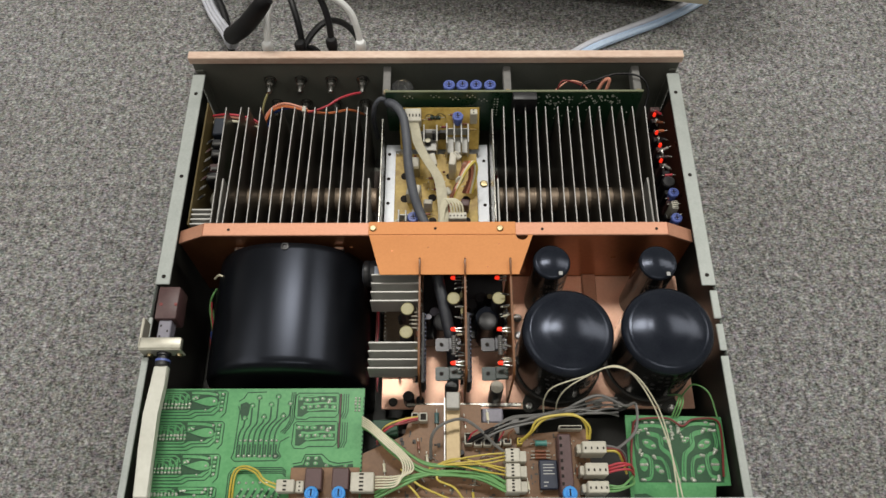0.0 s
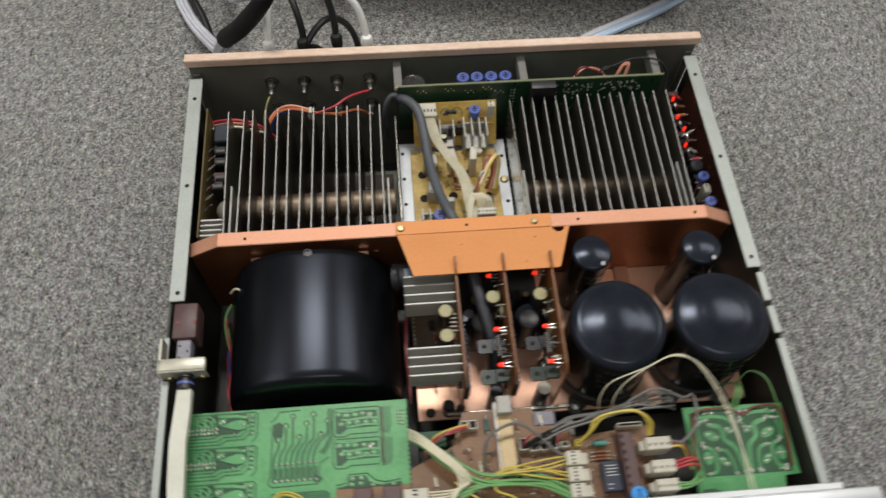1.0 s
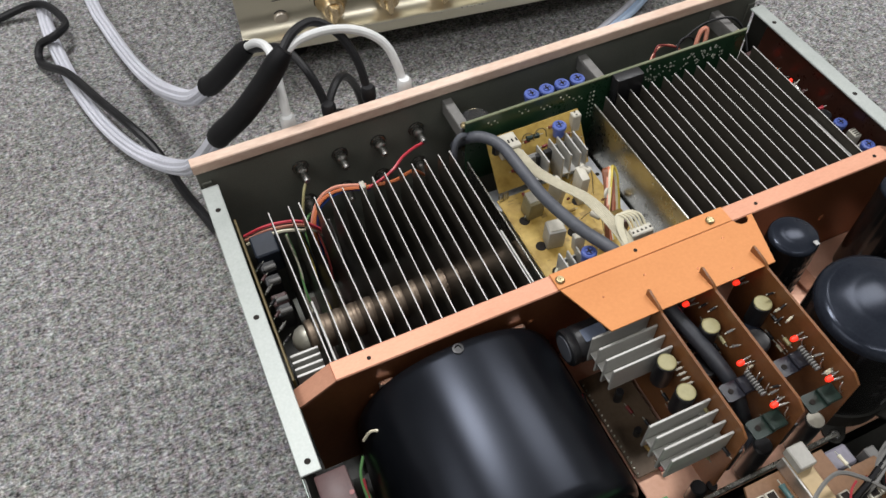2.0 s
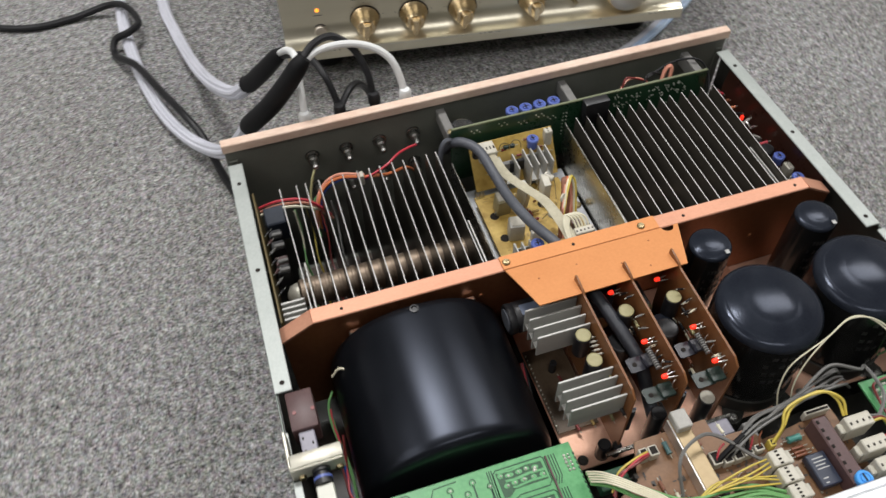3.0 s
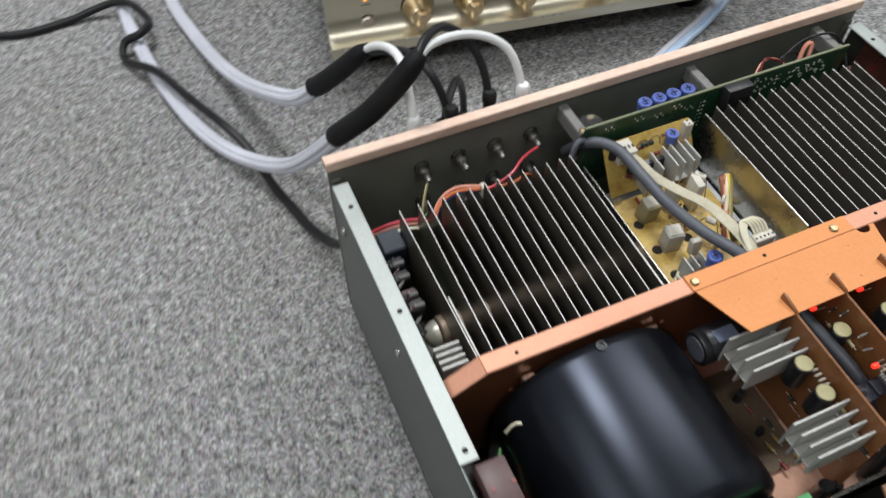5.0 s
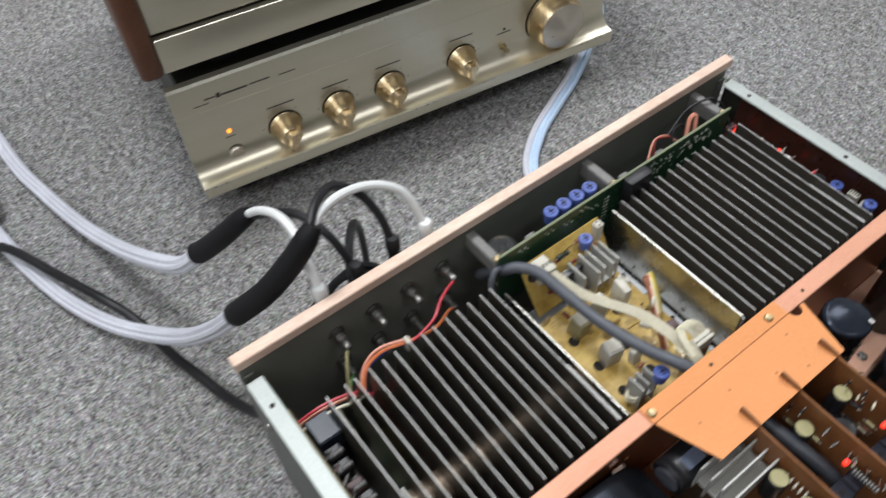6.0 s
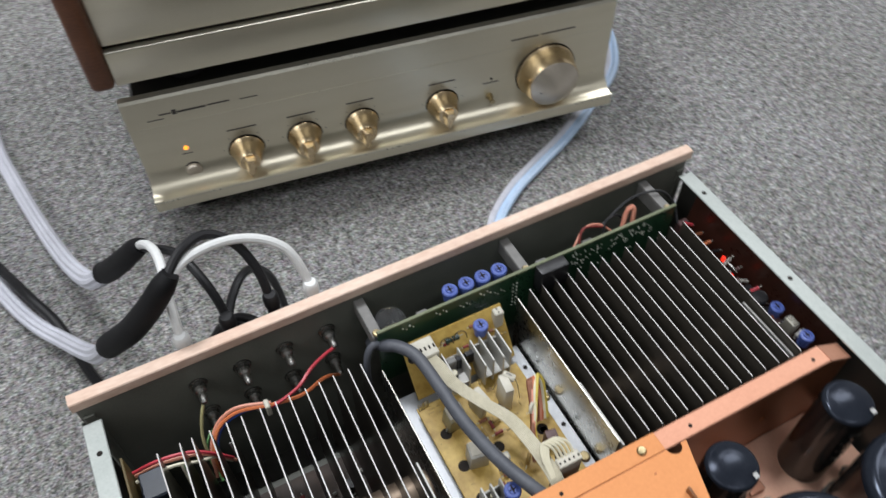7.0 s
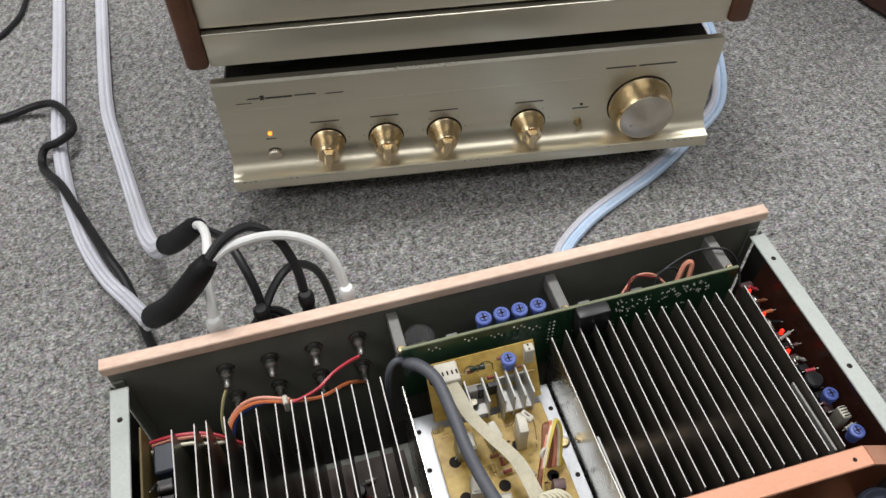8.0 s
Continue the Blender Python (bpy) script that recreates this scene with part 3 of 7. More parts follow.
for side, x_first, x_last in (("left", -0.1722, -0.0490), ("right", 0.0486, 0.1716)):
    sink = part("heat_sink", rod(0.0100, x_last - x_first + 0.006, (x_first - (0.005 if side == "left" else 0.001), 0.098, 0.1160), "x", 28, 0.001), PIPE, amp, "heat pipe with a row of black fins")
    fins = LEFT_FINS if side == "left" else RIGHT_FINS
    n = len(fins)
    fin = bmesh.new()
    y0, y1, z0, z1, th = 0.0565, 0.1675, 0.072, 0.1500, 0.00065
    prism([(y0 + 0.004, z0), (y1, z0), (y1, z1), (y0 + 0.0015, z1), (y0, z1 - 0.004), (y0, z0 + 0.004)], "yz", -th / 2, th / 2, fin)
    fin.normal_update()
    for f in fin.faces:
        f.material_index = 0 if abs(f.normal.x) > 0.5 else 1
    bmesh.ops.translate(fin, vec=(0, -(y0 + y1) / 2, 0), verts=fin.verts)
    fin_me = finish(fin, "fin", [FINBLACK, FINEDGE], False)
    for k, (xf, xb) in enumerate(fins):
        yaw = -math.degrees(math.atan2(xb - xf, y1 - y0))
        piece("fin", fin_me, sink, pose((xf + xb) / 2, (y0 + y1) / 2, 0, 0, 0.2 * math.sin(k * 2.3 + x_first * 40), yaw))
    for k in range(n - 1):
        x = x_first + (x_last - x_first) * (k + 0.5) / (n - 1)
        part("collar", lathe([(0.0099, 0), (0.0102, 0.0006), (0.0104, 0.0018), (0.0102, 0.0030), (0.0099, 0.0036)], (x - 0.0018, 0.098, 0.1160), "x", 24), PIPE, sink)
    part("sink_tray", box(x_first - 0.004, x_last + 0.004, 0.0560, 0.1700, 0.0520, 0.0536, 0.0003), OLIVE, sink, "olive tray under the fins")
    under = part("under_board", box(x_first, x_last, 0.0600, 0.1650, 0.0540, 0.0556, 0.0003), UNDERBOARD, sink, "dark brown board under the fins")
    rnd = random.Random(91 if side == "left" else 92)
    for k in range(46):
        x, y = rnd.uniform(x_first + 0.004, x_last - 0.012), rnd.uniform(0.064, 0.152)
        if k % 3 == 0:
            can_cap(under, x, y, 0.0556, 0.0556 + rnd.uniform(0.005, 0.014), rnd.uniform(0.002, 0.0042), rnd.choice((BLACKPLASTIC, FILMGREY, BROWNPART)))
        else:
            resistor(under, (x, y, 0.0580), (x + rnd.choice((0.0, 0.010)), y + rnd.choice((0.010, 0.002)), 0.0580), 0.0016, rnd.choice((WIRES["brown"], WIRES["maroon"], FILMGREY, YELLOWTRACE, BLACKPLASTIC)))
    for xs in ((-0.1697, -0.0535) if side == "left" else (0.0495, 0.1690)):
        part("mounting_plate", box(xs - 0.0007, xs + 0.0007, 0.0590, 0.1020, 0.080, 0.1440, 0.0003), MATTEALU, sink, "short aluminium mounting plate")

# the channel between the heat sinks
driver = part("driver_board", box(-0.0345, 0.0345, 0.062, 0.1435, 0.1145, 0.1161, 0.0003), YELLOWPCB, amp, "yellow phenolic driver board")
part("base_plate", box(-0.0435, 0.0445, 0.060, 0.1590, 0.1050, 0.1072, 0.0004), WHITEPLATE, amp, "white zinc-plated base plate")
part("inner_wall", box(-0.0455, -0.0443, 0.0600, 0.1660, 0.060, 0.1360, 0.0003), BRIGHTPLATE, amp, "polished zinc channel wall")
part("inner_wall", box(0.0459, 0.0471, 0.0600, 0.1660, 0.060, 0.1490, 0.0003), BRIGHTPLATE, amp, "polished zinc channel wall")
for x, y in ((-0.026, 0.121), (-0.026, 0.099), (0.025, 0.098), (-0.003, 0.100), (-0.003, 0.078), (-0.026, 0.078), (0.025, 0.078), (0.012, 0.121)):
    part("access_hole", lathe([(0.0035, 0.1158), (0.0035, 0.1163), (0, 0.1163)], (x, y, 0), seg=14), DARKHOLE, driver, smooth=False)
bm = bmesh.new()
rnd = random.Random(5)
for k in range(60):
    x, y = rnd.uniform(-0.032, 0.030), rnd.uniform(0.064, 0.141)
    bar(bm, x, y, 0.1161, rnd.choice((0.004, 0.0006, 0.002)), rnd.choice((0.0006, 0.003, 0.0006)))
part("board_print", bm, YELLOWTRACE, driver, "brown legend bars", smooth=False, kind="stuff")
for x, y in ((0.0405, 0.1186), (0.0405, 0.075)):
    screw(amp, x, y, 0.1072, 0.0034, BRASS)
for x, y in ((-0.0405, 0.100), (-0.0405, 0.124), (-0.0405, 0.149), (0.041, 0.098), (0.041, 0.142)):
    part("plate_hole", lathe([(0.0015, 0.1070), (0.0015, 0.1074), (0, 0.1074)], (x, y, 0), seg=12), DARKHOLE, amp, smooth=False)
# film capacitors: tall ivory blocks, low grey blocks and a brown one by the channel wall
for x0, x1, y0, y1, z1, mat in ((-0.0048, -0.0002, 0.1190, 0.1300, 0.1400, WHITEPLUG), (0.0110, 0.0165, 0.1170, 0.1290, 0.1410, WHITEPLUG), (-0.0245, -0.0135, 0.1190, 0.1290, 0.1335, OLIVEFILM), (-0.0235, -0.0125, 0.0935, 0.1035, 0.1330, FILMGREY), (-0.0100, -0.0030, 0.0865, 0.0915, 0.1280, FILMGREY), (0.0200, 0.0270, 0.0850, 0.0910, 0.1300, BROWNPART)):
    tilt = Matrix.Rotation(radians(14 * math.sin(x0 * 900)), 4, "Z") @ Matrix.Rotation(radians(8 * math.sin(y0 * 700)), 4, "X")
    block = part("film_capacitor", box(x0, x1, y0, y1, 0.1158, z1, 0.0009, seg=2, turn=tilt), mat, driver, "block-shaped film capacitor")
    if mat is FILMGREY or mat is OLIVEFILM:
        part("capacitor_top", box(x0 + 0.0008, x1 - 0.0008, y0 + 0.0008, y1 - 0.0008, z1 - 0.0004, z1 + 0.0006, 0.0004, turn=tilt), WHITEPLUG, block, "pale filled top")
for pts in (((0.0060, 0.1060, 0.1180), (0.0085, 0.1010, 0.1290), (0.0120, 0.0950, 0.1290), (0.0140, 0.0920, 0.1180)), ((0.0120, 0.1330, 0.1180), (0.0150, 0.1290, 0.1400), (0.0200, 0.1230, 0.1390), (0.0230, 0.1200, 0.1190))):
    a, b = Vector(pts[1]), Vector(pts[2])
    part("ceramic_tube", lathe([(0, 0), (0.0022, 0.0003), (0.0024, 0.0012), (0.0024, (b - a).length - 0.0012), (0.0022, (b - a).length - 0.0003), (0, (b - a).length)], a, seg=14, turn=(b - a).to_track_quat("Z", "Y").to_matrix().to_4x4()), WHITEPLUG, driver, "white ceramic tube resistor")
    part("tube_lead", sweep(pts, 0.0004, 5), STEEL, driver)
loop = [(-0.0280 + 0.0045 * math.cos(q * 0.7), 0.0700 + 0.0040 * math.sin(q * 0.7), 0.1205 + 0.0016 * q / 3) for q in range(20)]
part("coiled_wire", sweep(loop, 0.0008, 6, steps=3), WIRES["cream"], driver, "coil of thin ivory wire")
rnd = random.Random(11)
for k in range(16):
    x, y = rnd.uniform(-0.030, 0.028), rnd.uniform(0.066, 0.138)
    resistor(driver, (x, y, 0.119), (x + rnd.choice((0, 0.009)), y + (0.009 if k % 2 else 0.0005), 0.119), 0.0012, rnd.choice((WIRES["brown"], WIRES["cream"], YELLOWTRACE, WIRES["maroon"])))
plug_block(driver, 0.010, 0.024, 0.0615, 0.0675, 0.1161, 0.1500, 5, "x", label="ivory five-pin plug with a wire bundle")
# finned drivers with blue trimmers
for xs, ya, yb, zt in (((0.0090, 0.0152, 0.0212, 0.0268), 0.1375, 0.1575, 0.1412), ((-0.0100, 0.0008), 0.1400, 0.1580, 0.1390), ((-0.0292, -0.0236, -0.0180), 0.0640, 0.0755, 0.1400)):
    for k, x in enumerate(xs):
        part("driver_heat_sink", box(x - 0.0006, x + 0.0006, ya + 0.0012 * (k % 2), yb, 0.1180, zt - 0.0006 * (k % 2), 0.0003), MATTEALU, driver, "bent aluminium driver cooling fin")
    part("sink_web", box(xs[0] - 0.0006, xs[-1] + 0.0006, yb - 0.0020, yb - 0.0008, 0.1180, zt - 0.0060, 0.0003), MATTEALU, driver)
    part("sink_floor", box(xs[0] - 0.0006, xs[-1] + 0.0006, ya + 0.0010, yb, 0.1240, 0.1252, 0.0003), MATTEALU, driver)
trimmer(driver, 0.0182, 0.1610, 0.1465, 0.0046)
trimmer(driver, -0.0172, 0.0640, 0.1490, 0.0046)
# upright yellow board and the long dark green board behind it
upright = part("upright_board", prism([(0.1690, 0.1462), (0.1702, 0.1454), (0.1492, 0.1153), (0.1480, 0.1161)], "yz", -0.0305, 0.0363), YELLOWPCB, amp, "sloping yellow circuit board")
rnd = random.Random(31)
for k in range(14):
    x, q = rnd.uniform(-0.028, 0.030), rnd.uniform(0.1, 0.85)
    y, z = 0.1690 - 0.021 * q - 0.002, 0.1462 - 0.0301 * q + 0.002
    if k % 3 or x > -0.004:
        resistor(upright, (x, y, z), (x + 0.007, y, z), 0.0011, rnd.choice((WIRES["brown"], WIRES["maroon"], YELLOWTRACE)))
    else:
        can_cap(upright, x, y - 0.002, z - 0.002, z + 0.006, 0.0026, WIRES["cream"], BLACKPLASTIC)
plug_block(upright, -0.0258, -0.0122, 0.1550, 0.1680, 0.1380, 0.1478, 5, "x", label="ivory ribbon plug")
plug_block(upright, 0.0285, 0.0345, 0.1610, 0.1665, 0.132, 0.1485, 2, "y", label="ivory two-pin plug")
resistor(upright, (-0.008, 0.1620, 0.1425), (0.007, 0.1620, 0.1425), 0.0019, TABGREEN, "dark green wire-wound resistor")
for k, (x, z) in enumerate(((-0.006, 0.132), (0.000, 0.131), (-0.012, 0.130), (0.006, 0.132))):
    part("transistor", box(x - 0.003, x + 0.003, 0.1510, 0.1545, z - 0.006, z + 0.004, 0.0005), BLACKPLASTIC if k % 2 else LIGHTGREY, upright)
for dx, up in ((-0.0085, 0.0062), (0.0005, 0.0070)):
    part("resistor_lead", sweep(((dx, 0.1615, 0.1420), (dx + 0.0008, 0.1612, 0.1420 + up * 0.8), (dx + 0.0040, 0.1608, 0.1422 + up), (dx + 0.0072, 0.1606, 0.1420 + up * 0.6), (dx + 0.0080, 0.1600, 0.1410)), 0.0004, 6), BRASS, upright, "bent wire lead")
for px, py in ((-0.0320, 0.1415), (-0.0285, 0.1420), (0.0080, 0.1405), (0.0225, 0.1418), (0.0262, 0.1420), (-0.0090, 0.1408)):
    for q in (-0.0011, 0.0, 0.0011):
        part("solder_leg", sweep(((px + q, py, 0.1158), (px + q * 1.3, py + 0.0004, 0.1190), (px + q * 1.3, py + 0.0012, 0.1215)), 0.00045, 5), STEEL, driver)
green = part("relay_board", box(-0.0418, 0.1712, 0.1752, 0.1768, 0.1050, 0.1590, 0.0003), DEEPGREEN, amp, "long dark green upright circuit board")
bm = bmesh.new()
rnd = random.Random(21)
spots = [(gx + 0.0022 * i, gz - 0.0024 * (i % 2)) for gx, gz in ((-0.026, 0.1540), (-0.004, 0.1550), (0.012, 0.1520), (0.026, 0.1550), (0.036, 0.1500)) for i in range(4)]
spots += [(0.049 + 0.0026 * (i % 2), 0.150 - 0.0036 * (i // 2)) for i in range(14)]
spots += [(rnd.uniform(0.090, 0.155), rnd.choice((0.1480, 0.1525, 0.1445)) + rnd.uniform(-0.0014, 0.0014)) for i in range(70)]
spots += [(rnd.uniform(0.060, 0.165), rnd.uniform(0.118, 0.1560)) for i in range(36)]
for x, z in spots:
    q = rnd.uniform(0.0005, 0.00085)
    lathe([(q, 0), (q * 0.7, q * 0.6), (0, q * 0.8)], (x, 0.1752, z), "-y", 6, bm=bm)
part("solder_pattern", bm, SOLDER, green, "white dots of tin solder", kind="stuff")
part("board_edge", box(-0.0418, 0.1712, 0.1750, 0.1770, 0.1586, 0.1600, 0.0003), surface("raw_board_edge", (0.13, 0.15, 0.08), (0.20, 0.22, 0.13), 0.5), green)
part("edge_capacitor", box(0.0632, 0.0832, 0.1665, 0.1748, 0.1400, 0.1606, 0.001, seg=2), BLACKPLASTIC, green, "black block capacitor")
for x in (0.0110, 0.0222, 0.0336, 0.0452):
    trimmer(green, x, 0.1868, 0.1550, 0.0050)
relay = part("relay", lathe([(0, 0), (0.0098, 0), (0.0098, 0.0285), (0.0094, 0.0298), (0.0084, 0.0304), (0.0080, 0.0300), (0, 0.0300)], (-0.0285, 0.1885, 0.118), seg=28), CLEAR, green, "clear plastic relay cover")
part("relay_core", box(-0.0345, -0.0230, 0.1825, 0.1935, 0.118, 0.1300, 0.0008), BRASS, green)
part("output_coil", lathe([(0.003, 0), (0.006, 0), (0.006, 0.012), (0.003, 0.012)], (0.080, 0.186, 0.132), "x", 16), GREYVIOLET, green)
for x0, x1 in ((-0.0135, -0.0060), (0.0700, 0.0780), (0.105, 0.113)):
    part("film_capacitor", box(x0, x1, 0.1790, 0.1850, 0.130, 0.1500, 0.0008), LIGHTGREY, green)
for k, pts in enumerate((((0.100, 0.180, 0.150), (0.104, 0.185, 0.160), (0.112, 0.187, 0.158), (0.125, 0.186, 0.152)), ((0.118, 0.180, 0.150), (0.124, 0.186, 0.158), (0.135, 0.188, 0.156), (0.140, 0.184, 0.148)), ((0.098, 0.183, 0.148), (0.110, 0.190, 0.154), (0.122, 0.190, 0.152), (0.130, 0.184, 0.146)))):
    wire("wire", ("maroon", "black", "salmon")[k], pts, 0.0009, green)
wire("wire", "salmon", ((0.134, 0.181, 0.150), (0.139, 0.185, 0.161), (0.143, 0.184, 0.163), (0.141, 0.180, 0.152)), 0.0019, green)
wire("wire", "black", ((0.125, 0.190, 0.150), (0.150, 0.196, 0.156), (0.170, 0.192, 0.158), (0.178, 0.184, 0.150), (0.1765, 0.174, 0.140)), 0.0011, green)
for x in (-0.0410, 0.0598, 0.1682):
    brk = part("support_bracket", box(x - 0.0032, x + 0.0032, 0.1772, 0.2066, 0.1530, 0.1545, 0.0004), LIGHTGREY, amp, "grey sheet-metal support bracket")
    part("bracket_lip", box(x - 0.0032, x - 0.0018, 0.1772, 0.2066, 0.1430, 0.1530, 0.0003), LIGHTGREY, brk)
    screw(brk, x, 0.1790, 0.1545, 0.0026, BRASS)

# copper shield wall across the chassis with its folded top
shield = part("copper_shield", prism([(-0.1945, 0.062), (0.1945, 0.062), (0.1945, 0.1455), (0.1745, 0.1575), (-0.1745, 0.1575), (-0.1945, 0.1455)], "xz", 0.0427, 0.0440), DARKCOPPER, amp, "copper-plated shield wall, coloured darker for shade")
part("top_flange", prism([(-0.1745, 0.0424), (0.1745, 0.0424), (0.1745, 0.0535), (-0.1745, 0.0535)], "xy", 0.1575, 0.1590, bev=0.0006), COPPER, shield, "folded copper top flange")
for sgn in (-1, 1):
    bm = prism([(0.1743, 0.1572), (0.1745, 0.1588), (0.1955, 0.1466), (0.1945, 0.1452)], "xz", 0.0424, 0.0530)
    if sgn < 0:
        bmesh.ops.scale(bm, vec=(-1, 1, 1), verts=bm.verts)
    part("end_flange", bm, COPPER, shield)
notch = [(0.0645 + 0.0044 * math.cos(math.pi * k / 8), 0.0418 - 0.0044 * math.sin(math.pi * k / 8)) for k in range(9)]
flap = prism([(-0.0493, 0.0418), (-0.0398, 0.0076), (0.0604, 0.0078), (0.0725, 0.0418)] + notch, "xy", 0.1592, 0.1602)
for v in flap.verts:
    v.co.z += (0.0418 - v.co.y) * 0.12
flap_ob = part("cover_flap", flap, ORANGECOPPER, shield, "bright copper cover flap with a half-round notch", smooth=False)
part("flap_rim", box(-0.0500, 0.0600, 0.0424, 0.0532, 0.1591, 0.1603, 0.0003), ORANGECOPPER, shield, "folded rim of the cover flap")
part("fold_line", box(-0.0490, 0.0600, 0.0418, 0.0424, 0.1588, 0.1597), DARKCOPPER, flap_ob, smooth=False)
for k, (fx, fy) in enumerate(((-0.032, 0.028), (-0.005, 0.031), (0.022, 0.022), (0.047, 0.034), (0.038, 0.014))):
    part("spot", lathe([(0.0007, 0.0), (0.0006, 0.0002), (0, 0.0002)], (fx, fy, 0.1602 + (0.0418 - fy) * 0.12), seg=8), DARKCOPPER, flap_ob)
for x, y in ((-0.0465, 0.0474), (0.0483, 0.0472)):
    screw(shield, x, y, 0.1602, 0.0026, BRASS)
for x in (-0.155, 0.0, 0.1655, 0.080):
    part("rivet_hole", lathe([(0.0011, 0.1588), (0.0011, 0.1606 if abs(x) < 0.06 else 0.1593), (0, 0.1606 if abs(x) < 0.06 else 0.1593)], (x, 0.0474, 0), seg=10), DARKHOLE, shield, smooth=False)
for x, z in ((-0.158, 0.128), (-0.065, 0.138), (-0.150, 0.11), (0.14, 0.12)):
    part("dimple", lathe([(0, 0), (0.0022, 0), (0.0016, 0.0008), (0, 0.0011)], (x, 0.0427, z), "-y", 12), DARKCOPPER, shield)
part("copper_bracket", box(0.120, 0.131, 0.015, 0.0427, 0.0870, 0.0885, 0.0004), COPPER, amp)

# transformer: a lying black can with rounded shoulders
R = 0.060
sect = [(-0.172, 0.020)] + [(-0.112 - R * math.copysign(abs(math.cos(math.pi * k / 64)) ** 0.88, 32 - k), 0.0965 + R * math.sin(math.pi * k / 64) ** 0.88) for k in range(65)] + [(-0.052, 0.020)]
can = bmesh.new()
rings = []
for y, inset in ((-0.0590, 0.0075), (-0.0588, 0.0050), (-0.0580, 0.0028), (-0.0565, 0.0011), (-0.0540, 0.0002), (-0.0500, 0.0), (0.0330, 0.0), (0.0365, 0.0003), (0.0385, 0.0014), (0.0392, 0.0035)):
    f = 1 - inset / R
    rings.append([can.verts.new((-0.112 + (x + 0.112) * f, y, 0.0965 + (z - 0.0965) * f)) for x, z in sect])
for a, b in zip(rings, rings[1:]):
    for k in range(len(a)):
        can.faces.new((a[k], a[(k + 1) % len(a)], b[(k + 1) % len(a)], b[k]))
can.faces.new(rings[0])
can.faces.new(rings[-1][::-1])
transformer = part("transformer", can, TRANSFO, amp, "satin black transformer can")
part("cap_screw", lathe([(0, 0), (0.0030, 0), (0.0030, 0.0014), (0.0018, 0.0015), (0.0016, 0.0006), (0, 0.0006)], (-0.1120, 0.0345, 0.1560), seg=14), BLACKPLASTIC, transformer)
for x, z in ((-0.150, 0.139), (-0.074, 0.139)):
    part("lug", box(x - 0.004, x + 0.004, 0.0385, 0.0420, z - 0.006, z + 0.003, 0.0008), STEEL, transformer)

# copper floor under the regulator cards and the main capacitors
plate = part("copper_floor", box(-0.0420, 0.1985, -0.0695, 0.0425, 0.0840, 0.0855, 0.0004), PEACHCOPPER, amp, "copper-plated inner floor plate, coloured brighter as if lit")
for x, y in ((-0.0330, -0.0640), (0.124, -0.066), (0.172, -0.066), (0.0655, 0.005), (0.066, -0.010), (0.128, 0.008)):
    screw(plate, x, y, 0.0855, 0.0034, DARKSTEEL if x < 0 else STEEL)
edge = part("edge_board", box(-0.0418, -0.0135, -0.0440, 0.0200, 0.0880, 0.0894, 0.0003), EDGEPCB, amp, "brown board beside the transformer")
rnd = random.Random(404)
for k in range(8):
    x, y = rnd.uniform(-0.030, -0.018), rnd.uniform(-0.040, 0.004)
    if k % 4 == 0:
        can_cap(edge, x, y, 0.0894, 0.0894 + rnd.uniform(0.006, 0.012), rnd.uniform(0.002, 0.0035), BLACKPLASTIC)
    else:
        resistor(edge, (x, y, 0.0912), (x + 0.001, y - 0.009, 0.0912), 0.0012, rnd.choice((WIRES["brown"], WIRES["maroon"], BLACKPLASTIC, YELLOWTRACE)))
for k in range(18):
    part("edge_pin", lathe([(0.0006, 0), (0.0004, 0.0012), (0, 0.0014)], (-0.0408, -0.0420 + 0.0034 * k, 0.0894), seg=6), SOLDER, edge)
can_cap(plate, -0.0205, -0.0640, 0.0855, 0.1020, 0.0042, BLACKPLASTIC)
can_cap(plate, -0.0120, -0.0655, 0.0855, 0.0980, 0.0030, BLACKPLASTIC)
part("channel_floor", box(-0.198, -0.0425, -0.1465, 0.0425, 0.0300, 0.0315, 0.0004), DARKSTEEL, amp)
part("front_channel_floor", box(-0.0425, 0.2035, -0.1465, -0.0700, 0.0600, 0.0615, 0.0004), DARKSTEEL, amp)
